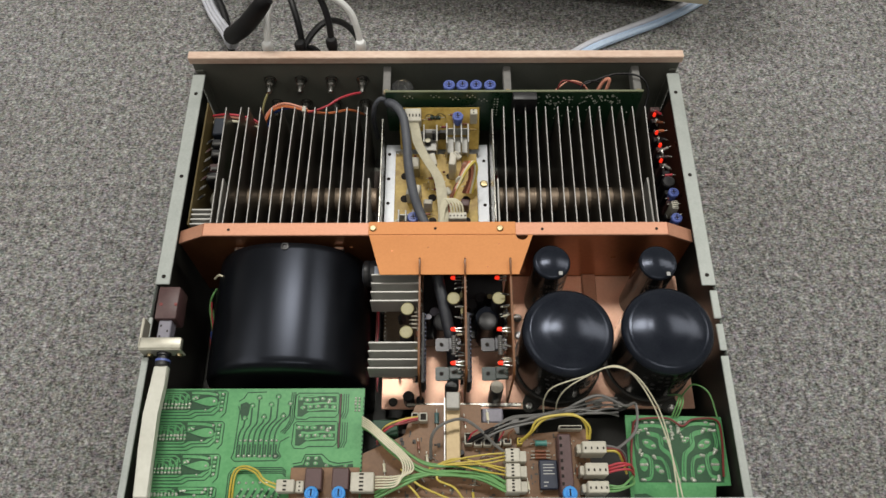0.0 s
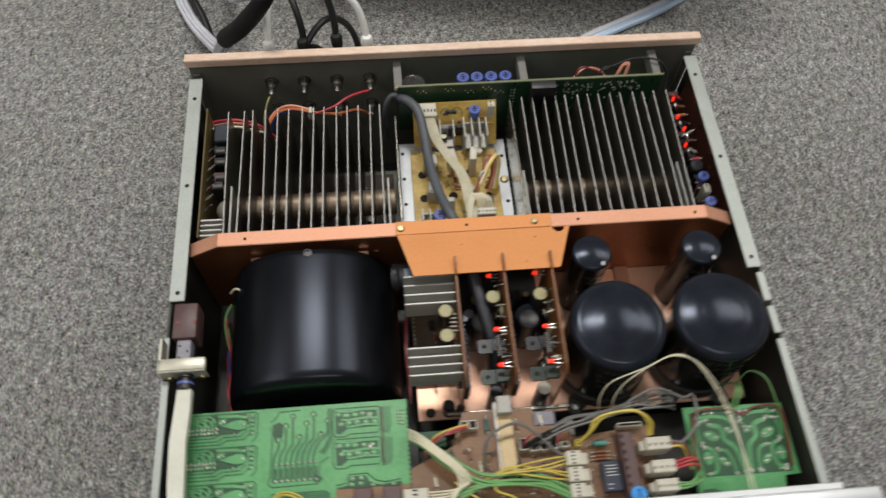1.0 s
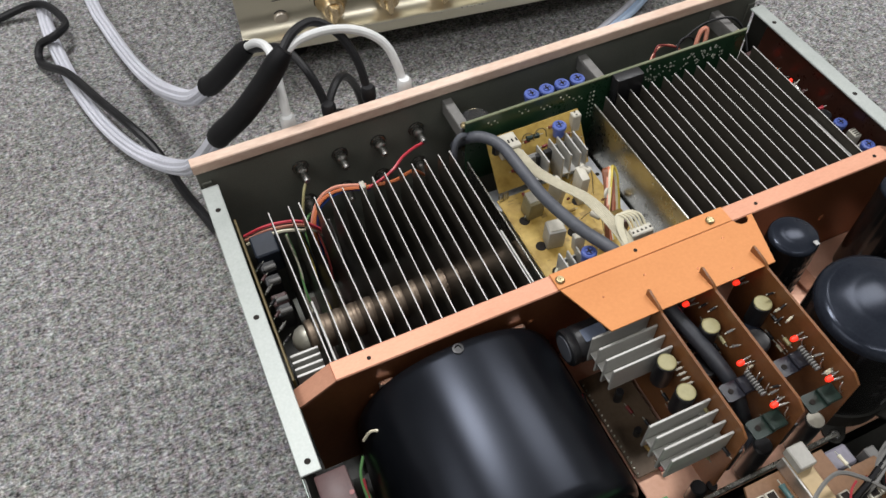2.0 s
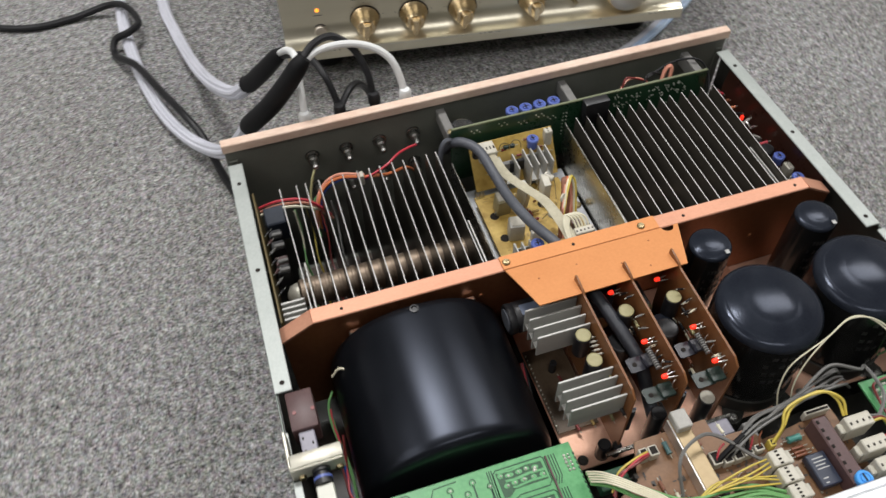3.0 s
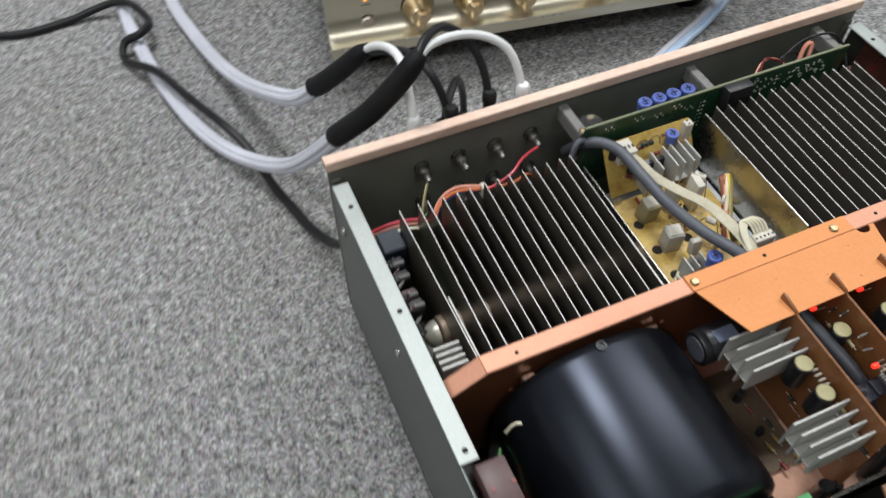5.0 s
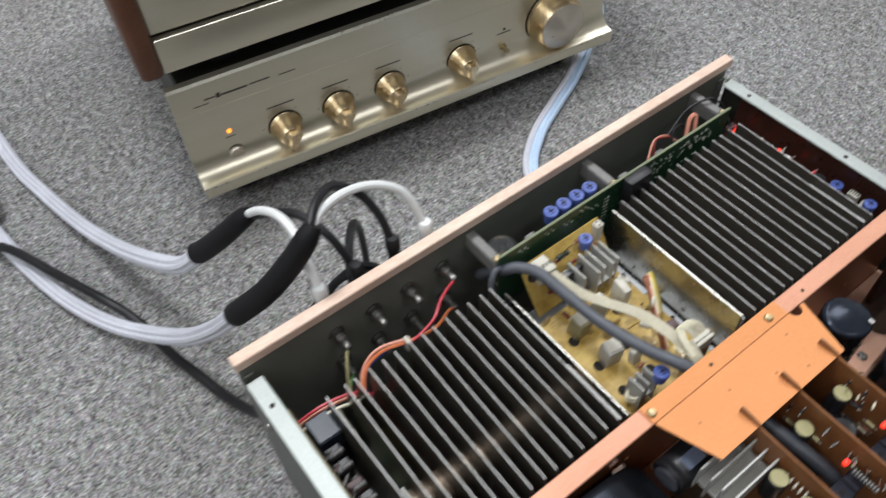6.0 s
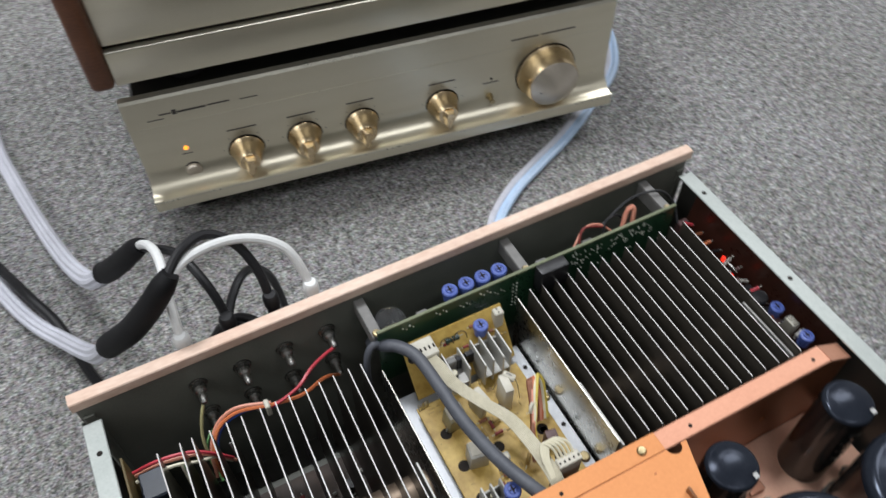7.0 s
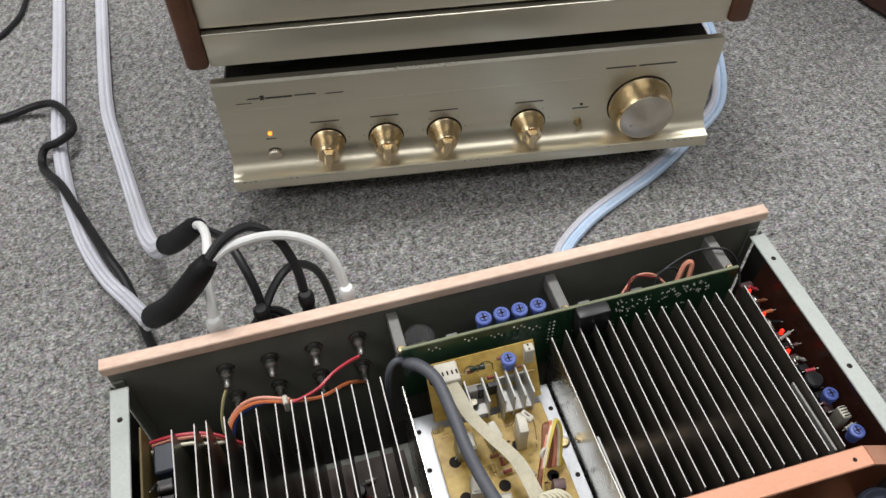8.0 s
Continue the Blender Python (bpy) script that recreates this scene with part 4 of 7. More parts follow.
for x, y, r, zt in ((0.0930, -0.0355, 0.0322, 0.1680), (0.1625, -0.0345, 0.0322, 0.1690), (0.0856, 0.0205, 0.0138, 0.1605), (0.1632, 0.0190, 0.0138, 0.1620)):
    h = zt - 0.0855
    cap = part("main_capacitor", lathe([(0, 0), (r, 0), (r, h - r * 0.30)], (x, y, 0.0855), seg=56), CAPSIDE, amp, "black electrolytic can capacitor")
    dome = 2.9 * r
    rows = [(r, -r * 0.30), (r * 0.993, -r * 0.235), (r * 0.975, -r * 0.195), (r * 0.95, -r * 0.168)] + [(q * r, math.sqrt(dome**2 - (q * r) ** 2) - dome + r * 0.010 + (r * 0.008 if q == 0.86 else 0) - (r * 0.0022 if q in (0.48, 0.44) else 0)) for q in (0.92, 0.89, 0.86, 0.83, 0.8, 0.7, 0.6, 0.52, 0.48, 0.44, 0.40, 0.3, 0.15)] + [(0, r * 0.010)]
    part("capacitor_top", lathe(rows, (x, y, zt), seg=56), CAPTOP, cap, "glossy blue-black domed vinyl top")
    bm = bmesh.new()
    for row in range(4):
        for k in range(9):
            if (k * 7 + row * 3) % 5 == 0:
                continue
            a = radians(-120 + k * 9 + row * 3)
            turn = Matrix.Rotation(a - math.pi / 2, 4, "Z")
            c = Vector((x + (r + 0.0001) * math.cos(a), y + (r + 0.0001) * math.sin(a), zt - 0.016 - row * 0.009))
            box(c.x - r * 0.045, c.x + r * 0.045, c.y - 0.0001, c.y + 0.0001, c.z - 0.0016, c.z + 0.0016, bm=bm, turn=Matrix.Rotation(a + math.pi / 2, 4, "Z"))
    part("printing", bm, FAINTPRINT, cap, "faint printing", smooth=False, kind="stuff")
    if r > 0.02:
        part("clamp_ring", lathe([(r + 0.0004, 0), (r + 0.0014, 0), (r + 0.0014, 0.012), (r + 0.0004, 0.012)], (x, y, 0.0870), seg=48), DARKSTEEL, cap, "steel clamp ring")
        for a in (178, 236, 296, 60):
            c = Vector((x + (r + 0.006) * math.cos(radians(a)), y + (r + 0.006) * math.sin(radians(a)), 0))
            turn = Matrix.Translation(c) @ Matrix.Rotation(radians(a), 4, "Z")
            foot = prism([(-0.008, -0.0075), (0.001, -0.0058), (0.0048, -0.003), (0.0058, 0.0), (0.0048, 0.003), (0.001, 0.0058), (-0.008, 0.0075)], "xy", 0.0856, 0.0872)
            bmesh.ops.transform(foot, matrix=turn, verts=foot.verts)
            part("clamp_foot", foot, DARKSTEEL, cap, "dark steel clamp foot")
            screw(cap, c.x + 0.001 * math.cos(radians(a)), c.y + 0.001 * math.sin(radians(a)), 0.0872, 0.0030, STEEL)
    else:
        # a pale box paints the small glint on the capacitor top
        part("printed_mark", box(x + r * 0.30, x + r * 0.50, y - r * 0.86, y - r * 0.64, zt - 0.0002, zt + 0.0003, 0.0002), PRINTGLINT, cap, "small pale glint painted on the top")

# three upright regulator cards
for n, x in enumerate((-0.0112, 0.0216, 0.0544)):
    card = part("regulator_card", prism([(0.0190, 0.1000), (0.0198, 0.1672), (0.0185, 0.1676), (0.0085, 0.1662), (0.0060, 0.1638), (-0.0600, 0.1625), (-0.0655, 0.1585), (-0.0660, 0.0900), (0.0100, 0.0900)], "yz", x - 0.0007, x + 0.0007, bev=0.0002), CARDPCB, amp, "upright red-brown regulator card")
    if n == 0:
        for y0, y1 in ((0.0120, -0.0085), (-0.0405, -0.0590)):
            for k in range(4):
                y = y0 + (y1 - y0) * k / 3
                part("cooling_fin", box(-0.0470, -0.0122, y - 0.0007, y + 0.0007, 0.1350 if k == 3 else 0.132, 0.1548, 0.0003), MATTEALU, card, "grey aluminium heat sink fin")
            part("fin_web", box(-0.0160, -0.0128, y1, y0, 0.134, 0.1430, 0.0003), MATTEALU, card)
            for k in range(3):
                y = y0 + (y1 - y0) * (k + 0.5) / 3
                part("fin_floor", box(-0.0465, -0.0130, y - (y0 - y1) / 6 + 0.0007, y + (y0 - y1) / 6 - 0.0007, 0.1395, 0.1407, 0.0002), MATTEALU, card)
        can_cap(card, -0.0200, -0.0150, 0.136, 0.1545, 0.0052)
        can_cap(card, -0.0205, -0.0325, 0.136, 0.1540, 0.0052)
        lying = part("lying_capacitor", lathe([(0, 0), (0.0098, 0), (0.0104, 0.0008), (0.0104, 0.0040), (0.0097, 0.0050), (0.0104, 0.0062), (0.0104, 0.0250), (0, 0.0250)], (-0.0545, 0.0225, 0.1330), "x", 28), BLACKPLASTIC, amp, "black electrolytic capacitor lying on its side")
        part("label_strip", box(-0.0460, -0.0330, 0.0165, 0.0245, 0.1428, 0.1437, 0.0003), surface("blue_grey_capacitor_label", (0.10, 0.13, 0.19), (0.17, 0.20, 0.27), 0.35), lying, "blue-grey label")
        part("end_disc", lathe([(0, 0), (0.0075, 0), (0.0075, 0.0006), (0, 0.0007)], (-0.0546, 0.0225, 0.1330), "-x", 24), GREYCABLE, lying)
        for k in range(5):
            resistor(card, (-0.0118, -0.016 - 0.003 * k, 0.150), (-0.0185, -0.0165 - 0.003 * k, 0.152), 0.0008, WHITEPLUG)
    else:
        xr = x - 0.0328
        can_cap(card, xr + 0.0245, -0.0060, 0.135, 0.1525, 0.0052)
        for k, (y, z, dx) in enumerate(((0.0135, 0.1455, -0.0100), (-0.0305, 0.1540, -0.0102), (-0.0560, 0.1555, -0.0104))):
            part("indicator_led", lathe([(0, 0), (0.0015, 0), (0.0015, 0.0024), (0.0010, 0.0032), (0, 0.0035)], (x + dx + 0.003, y, z), "-x", 12), LEDRED, card, "glowing red indicator diode")
            for q in (-0.0016, 0.0016):
                resistor(card, (x - 0.0010, y + q, z - 0.001), (x + dx + 0.001, y + q * 0.4, z - 0.0015), 0.0007, STEEL, "wire leads")
        for y in (-0.0385, -0.0600):
            part("transistor_tab", prism([(x - 0.0215, y - 0.0042), (x - 0.0195, y - 0.0050), (x - 0.0095, y - 0.0046), (x - 0.0095, y + 0.0046), (x - 0.0195, y + 0.0050), (x - 0.0215, y + 0.0042)], "xy", 0.1430, 0.1442), TABGREEN if y < -0.05 else TABGREY, card, "flat power transistor lying on its side")
            part("transistor", box(x - 0.0120, x - 0.0030, y - 0.0046, y + 0.0046, 0.1442, 0.1466, 0.0005), TABGREEN if y < -0.05 else TABGREY, card)
            part("tab_hole", lathe([(0.0015, 0.1440), (0.0015, 0.1445), (0, 0.1445)], (x - 0.0172, y, 0), seg=10), DARKHOLE, card, smooth=False)
        rnd = random.Random(40 + n)
        for k in range(9):
            y, z = rnd.uniform(-0.058, 0.008), rnd.uniform(0.148, 0.159)
            resistor(card, (x - 0.0010, y, z), (x - 0.0075, y + rnd.uniform(-0.002, 0.002), z + rnd.uniform(-0.001, 0.002)), 0.0008, rnd.choice((BLACKPLASTIC, LIGHTGREY, WIRES["cream"], BLACKPLASTIC)))
        coil = bmesh.new()
        for q in range(9):
            lathe([(0.0008, 0), (0.0017, 0.0004), (0.0017, 0.0011), (0.0008, 0.0016)], (x - 0.0085, -0.0350 - 0.0016 * q, 0.1530), "-y", 10, bm=coil)
        part("coil_resistor", coil, LIGHTGREY, card, "ridged grey resistor")
        for q in range(5):
            y = -0.030 - 0.007 * q
            part("curled_lead", sweep(((x - 0.0012, y, 0.150), (x - 0.0040, y - 0.002, 0.156), (x - 0.0065, y - 0.0035, 0.1545), (x - 0.0050, y - 0.005, 0.1500), (x - 0.0020, y - 0.004, 0.1480)), 0.0003, 5), STEEL, card)
        can_cap(card, x - 0.016, -0.0180, 0.100, 0.1380, 0.0075, BLACKPLASTIC)
        can_cap(card, x - 0.010, -0.064, 0.0905, 0.125, 0.005, WHITEPLUG if n == 2 else BLACKPLASTIC)
    rnd = random.Random(70 + n)
    bm = bmesh.new()
    for k in range(36):
        y, z = rnd.uniform(-0.062, 0.010), rnd.uniform(0.096, 0.158)
        lathe([(0.0006, 0), (0.0004, 0.0006), (0, 0.0007)], (x + 0.0009, y, z), "x", 6, bm=bm)
    part("solder_pattern", bm, SOLDER, card, kind="stuff")
    rnd = random.Random(170 + n)
    for k in range(10):
        y, z = rnd.uniform(-0.058, 0.008), rnd.uniform(0.100, 0.146)
        resistor(card, (x - 0.0022, y, z), (x - 0.0022, y - 0.0085, z), 0.0012, rnd.choice((WIRES["brown"], YELLOWCAP, WIRES["cream"], BLACKPLASTIC)))
# black filler added to darken the gaps, which would show bright copper
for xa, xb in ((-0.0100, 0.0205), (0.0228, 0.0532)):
    floor_block = part("component_block", box(xa, xb, -0.0200, 0.0415, 0.0870, 0.1060, 0.001), BLACKPLASTIC, amp, "black filler block darkening the gap between the cards")
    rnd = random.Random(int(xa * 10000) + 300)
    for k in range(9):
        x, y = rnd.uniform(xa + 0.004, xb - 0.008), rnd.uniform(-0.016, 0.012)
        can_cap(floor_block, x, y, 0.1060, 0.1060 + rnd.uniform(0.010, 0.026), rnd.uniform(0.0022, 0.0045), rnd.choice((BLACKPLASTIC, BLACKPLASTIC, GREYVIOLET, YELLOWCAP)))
part("dome_capacitor", lathe([(0, 0), (0.0095, 0), (0.0095, 0.016), (0.0085, 0.0195), (0.005, 0.0215), (0, 0.022)], (0.0385, -0.0140, 0.1160), seg=28), CAPTOP, amp, "glossy black domed capacitor")
for x in (0.0010, 0.0338):
    part("pin_row_housing", box(x - 0.0113, x - 0.0088, -0.0660, -0.0125, 0.1180, 0.1420, 0.0004), BLACKPLASTIC, amp)
    for k in range(16):
        part("row_pin", box(x - 0.0087, x - 0.0079, -0.0645 + k * 0.0033, -0.0634 + k * 0.0033, 0.1200, 0.1424), surface("blue_steel_pin", (0.030, 0.038, 0.070), (0.060, 0.072, 0.12), 0.4, 0.4) if k == 0 and x < 0.01 else bpy.data.materials["blue_steel_pin"], amp, smooth=False)
part("dark_conduit", sweep(((0.000, 0.022, 0.150), (0.003, 0.006, 0.148), (0.0090, -0.022, 0.142), (0.0120, -0.036, 0.134), (0.0128, -0.052, 0.118), (0.0125, -0.066, 0.108)), 0.0043, 14), DARKCABLE, amp, "dark grey cable between the cards")
part("card_rail", box(-0.022, 0.064, -0.0715, -0.0690, 0.0990, 0.1012, 0.0003), BRIGHTPLATE, amp, "bright card guide rail")

# ---- the preamplifier behind, and the wooden-sided unit on top of it ----
PRE = pose(0.0840, 0.4450, 0, 0, 0, -8.6)
preamp = thing("preamplifier", (0, 0, 0), "champagne gold preamplifier with five knobs standing on carpet", "preamplifier", turn=PRE)
part("case", box(-0.207, 0.207, 0.006, 0.345, 0.034, 0.1340, 0.002), DARKSTEEL, preamp, "dark steel case")
sweep_curve = [(-0.0195 * (1 - math.sin(math.pi / 2 * k / 12)), 0.0450 + 0.0200 * (1 - math.cos(math.pi / 2 * k / 12))) for k in range(13)]
panel = part("front_panel", prism(sweep_curve + [(0.0, 0.1352), (0.0015, 0.1367), (0.0080, 0.1367), (0.0080, 0.0325), (-0.0195, 0.0325), (-0.0204, 0.0335), (-0.0204, 0.0438), (-0.0201, 0.0446)], "yz", -0.2165, 0.2165), CHAMPAGNE, preamp, "brushed champagne aluminium front panel, swept out at its foot")
part("lower_ledge", box(-0.2165, 0.2165, -0.0207, -0.0203, 0.0427, 0.0440), CHAMPEDGE, panel, "bright edge of the foot", smooth=False)
part("top_chamfer", prism([(-0.0004, 0.1348), (0.0014, 0.1370), (0.0024, 0.1370), (0.0010, 0.1348)], "yz", -0.2165, 0.2165), CHAMPEDGE, panel)
part("engraved_line", box(-0.2160, 0.2160, -0.0003, 0.0002, 0.1079, 0.1082), CHAMPEDGE, panel, "fine groove across the panel", smooth=False)


def small_knob(x, z, turned=0.0):
    """A flared gold knob cut to a chisel grip that narrows to a point below; turned: degrees of its pointer."""
    k = part("knob", lathe([(0, 0), (0.0150, 0), (0.0150, 0.0018), (0.0144, 0.0026), (0.0128, 0.0070), (0.0112, 0.0120), (0.0098, 0.0175), (0.0090, 0.0185), (0, 0.0186)], (x, 0, z), "-y", 40), KNOBGOLD, preamp, "gold conical rotary knob")
    # dark ring paints the shade where the knob meets the panel
    part("knob_ring", lathe([(0.0150, 0), (0.0160, 0), (0.0160, 0.0004), (0.0150, 0.0004)], (x, -0.0001, z), "-y", 40), DARKHOLE, k, "dark ring painted for the shade round the knob")
    base = [(-0.0092, 0.0086), (0.0092, 0.0086), (0.0108, 0.0), (0.0070, -0.0084), (0.0, -0.0148), (-0.0070, -0.0084), (-0.0108, 0.0)]
    tip = [(-0.0026, 0.0060), (0.0026, 0.0060), (0.0031, 0.0), (0.0026, -0.0075), (0.0, -0.0125), (-0.0026, -0.0075), (-0.0031, 0.0)]
    bm = bmesh.new()
    turn = Matrix.Translation((x, 0, z)) @ Matrix.Rotation(radians(turned), 4, "Y")
    low = [bm.verts.new(turn @ Vector((u, -0.0060, v))) for u, v in base]
    high = [bm.verts.new(turn @ Vector((u, -0.0240, v))) for u, v in tip]
    bm.faces.new(low)
    bm.faces.new(high[::-1])
    for i in range(7):
        j = (i + 1) % 7
        bm.faces.new((low[i], high[i], high[j], low[j]))
    bmesh.ops.bevel(bm, geom=bm.edges[:], offset=0.0004, segments=1, affect="EDGES", clamp_overlap=True)
    part("pointer", bm, KNOBGOLD, k, "faceted gold pointer grip")
    dots = bmesh.new()
    for j in range(-3, 4):
        a = radians(90 + j * 40)
        box(x + 0.0195 * math.cos(a) - 0.0004, x + 0.0195 * math.cos(a) + 0.0004, -0.0002, 0.0001, z + 0.0195 * math.sin(a) - 0.0004, z + 0.0195 * math.sin(a) + 0.0004, bm=dots)
    box(x - 0.0125, x + 0.0125, -0.0002, 0.0001, z + 0.0232, z + 0.0244, bm=dots)
    part("scale", dots, DARKPRINT, panel, smooth=False, kind="stuff")


for kx, kturn in ((-0.1297, 8), (-0.0780, 3), (-0.0255, 9), (0.0508, 3)):
    small_knob(kx, 0.0640, kturn)
VX, VZ = 0.1525, 0.0750
vol_face = [(0.0236, 0.0216), (0.0230, 0.0222), (0.0120, 0.0272), (0.0030, 0.0309), (0, 0.0311)]
vol = part("volume_knob", lathe([(0, 0), (0.0288, 0), (0.0288, 0.0022), (0.0276, 0.0034), (0.0252, 0.0190), (0.0238, 0.0215), (0.0120, 0.0270), (0.0030, 0.0306), (0, 0.0308)], (VX, 0, VZ), "-y", 64), KNOBGOLD, preamp, "large gold volume knob with a coned face")
part("knob_face", lathe(vol_face, (VX, 0, VZ), "-y", 64), KNOBFACE, vol, "pale turned cone face")
# painted shade round the volume knob
part("knob_ring", lathe([(0.0288, 0), (0.0298, 0), (0.0298, 0.0005), (0.0288, 0.0005)], (VX, -0.0001, VZ), "-y", 48), DARKHOLE, vol)
part("pointer_line", box(VX - 0.0150, VX - 0.0142, -0.0262, -0.0238, VZ - 0.0040, VZ - 0.0030), DARKHOLE, vol, "short dark pointer mark")
part("power_button", lathe([(0, 0), (0.0066, 0), (0.0066, 0.0030), (0.0056, 0.0042), (0, 0.0045)], (-0.1777, 0, 0.0555), "-y", 24), KNOBFACE, preamp, "round pale power push button")
part("button_ring", lathe([(0.0067, 0), (0.0078, 0), (0.0078, 0.0005), (0.0067, 0.0005)], (-0.1777, -0.0001, 0.0555), "-y", 24), DARKPRINT, preamp)
part("power_led", lathe([(0, 0), (0.0019, 0), (0.0019, 0.0008), (0, 0.0014)], (-0.1784, 0, 0.0800), "-y", 14), LEDORANGE, preamp, "lit orange power lamp")
part("mute_switch", lathe([(0, 0), (0.0038, 0), (0.0038, 0.0015), (0.0024, 0.0018), (0.0019, 0.0075), (0.0026, 0.0090), (0, 0.0096)], (0.0972, 0, 0.0595), "-y", 16), BRASS, preamp, "small toggle switch")
part("switch_lamp", lathe([(0, 0), (0.0012, 0), (0.0012, 0.0006), (0, 0.0008)], (0.0985, 0, 0.0795), "-y", 10), DARKHOLE, preamp)
for x, z, w, h in ((-0.190, 0.1186, 0.0100, 0.0012), (-0.1795, 0.1172, 0.0035, 0.0046), (-0.1755, 0.1180, 0.0230, 0.0017), (-0.1510, 0.1186, 0.0180, 0.0012), (-0.1250, 0.1176, 0.0150, 0.0008), (-0.200, 0.1146, 0.0130, 0.0007), (0.1160, 0.1160, 0.0260, 0.0013), (0.1450, 0.1160, 0.0330, 0.0013), (0.0905, 0.0750, 0.0150, 0.0010), (-0.1830, 0.0735, 0.0090, 0.0007)):
    part("printing", box(x, x + w, -0.0003, 0.0001, z, z + h), DARKPRINT, panel, "dark lettering bar", smooth=False)
for ang, x, z, w in ((0, 0.2015, 0.0600, 0.0060), (50, 0.2015, 0.0570, 0.0075), (0, 0.2015, 0.0540, 0.0070)):
    part("emblem_line", box(x - w / 2, x + w / 2, -0.0022 if z < 0.056 else -0.0008, 0.0001, z - 0.0003, z + 0.0003, turn=Matrix.Rotation(radians(-ang), 4, "Y")), KNOBFACE, panel, "thin bright emblem line", smooth=False)
for x in (-0.175, 0.175):
    for y in (0.03, 0.30):
        part("foot", lathe([(0, 0), (0.020, 0), (0.022, 0.004), (0.022, 0.0342), (0, 0.0342)], (x, y, 0), seg=24), BLACKPLASTIC, preamp, "black round foot")

upper = thing("wooden_sided_unit", (0, 0, 0), "champagne audio unit with walnut side panel, standing on the preamplifier", "audio unit", turn=PRE @ pose(0, 0, 0.1367))
part("case", box(-0.2100, 0.2100, 0.008, 0.330, 0.0190, 0.1250, 0.002), DARKSTEEL, upper, "dark steel case")
strip_panel = part("lower_panel", box(-0.2110, 0.2110, -0.0020, 0.0082, 0.0190, 0.0490, 0.0010, seg=2), CHAMPAGNE, upper, "champagne lower front strip")
part("strip_edge", box(-0.2108, 0.2108, -0.0026, -0.0002, 0.0478, 0.0494, 0.0005), CHAMPEDGE, strip_panel, "bright upper edge of the strip")
part("front_panel", box(-0.2110, 0.2110, 0.0002, 0.0082, 0.0530, 0.1250, 0.0012, seg=2), CHAMPAGNE, upper, "champagne upper front panel")
part("panel_gap", box(-0.2105, 0.2105, 0.0040, 0.0080, 0.0488, 0.0532), DARKHOLE, upper, "dark gap between the panels", smooth=False)
for x0, x1 in ((-0.2290, -0.2112), (0.2112, 0.2290)):
    part("wooden_side", box(x0, x1, -0.0060, 0.335, 0.0180, 0.1320, 0.005, seg=3), WOOD, upper, "walnut side cheek with a rounded edge")
for x in (-0.16, 0.16):
    for y in (0.03, 0.30):
        part("foot", lathe([(0, 0), (0.014, 0), (0.015, 0.003), (0.015, 0.0192), (0, 0.0192)], (x, y, 0.0002), seg=18), BLACKPLASTIC, upper)

# ---- cables ----
def bundle(name, label, pts, r, parent):
    """A ribbed white jacket: six cores side by side round a middle."""
    ob = part(name, sweep(pts, r * 0.62, 8), WHITECABLE, parent, label)
    for k in range(6):
        a = k * math.pi / 3 + 0.3
        part("core", sweep(pts, r * 0.42, 7, shift=(r * 0.62 * math.cos(a), r * 0.62 * math.sin(a))), WHITECABLE, ob)
    return ob


def rca_plug(x, z, white):
    """The socket in the rear panel behind a cable plug."""
    return part("socket", lathe([(0, 0), (0.0072, 0), (0.0072, 0.004), (0.0045, 0.005), (0.0045, 0.010), (0, 0.010)], (x, 0.2125, z), "y", 16), WIRES["maroon"] if white else BLACKPLASTIC, rear, "signal input socket")


cab1 = thing("signal_cable", (-0.20, 0.45, 0), "ribbed white signal cable with black sleeve, plugged into the amplifier", "cable", "signal cables")
b1 = [(-0.330, 1.30, 0.008), (-0.318, 1.05, 0.008), (-0.309, 0.85, 0.008), (-0.304, 0.67, 0.008), (-0.302, 0.614, 0.008), (-0.295, 0.554, 0.008), (-0.285, 0.500, 0.008), (-0.271, 0.448, 0.009), (-0.253, 0.405, 0.012), (-0.232, 0.368, 0.022), (-0.212, 0.325, 0.052), (-0.196, 0.283, 0.100), (-0.1815, 0.2565, 0.1385)]
bundle("jacket", "ribbed white cable jacket", b1, 0.0066, cab1)
part("sleeve", sweep(((-0.1845, 0.2615, 0.1315), (-0.1815, 0.2565, 0.1385), (-0.166, 0.241, 0.163), (-0.150, 0.231, 0.188), (-0.139, 0.227, 0.205), (-0.133, 0.228, 0.211)), [0.0079, 0.0079, 0.0077, 0.0074, 0.0068, 0.0050], 16), SLEEVEBLACK, cab1, "thick black heat-shrink sleeve")
cab2 = thing("signal_cable", (-0.18, 0.55, 0), "second ribbed white signal cable ending in a short black sleeve", "cable", "signal cables")
b2 = [(-0.270, 1.30, 0.008), (-0.264, 1.05, 0.008), (-0.260, 0.85, 0.008), (-0.255, 0.66, 0.008), (-0.246, 0.590, 0.009), (-0.232, 0.515, 0.018), (-0.218, 0.450, 0.040), (-0.204, 0.392, 0.070), (-0.190, 0.352, 0.094), (-0.1745, 0.335, 0.1155)]
bundle("jacket", "ribbed white cable jacket", b2, 0.0066, cab2)
part("sleeve", sweep(((-0.1790, 0.3405, 0.1100), (-0.1745, 0.335, 0.1155), (-0.162, 0.318, 0.138), (-0.150, 0.304, 0.159), (-0.145, 0.298, 0.166)), [0.0079, 0.0079, 0.0076, 0.0068, 0.0050], 14), SLEEVEBLACK, cab2, "short black heat-shrink sleeve")
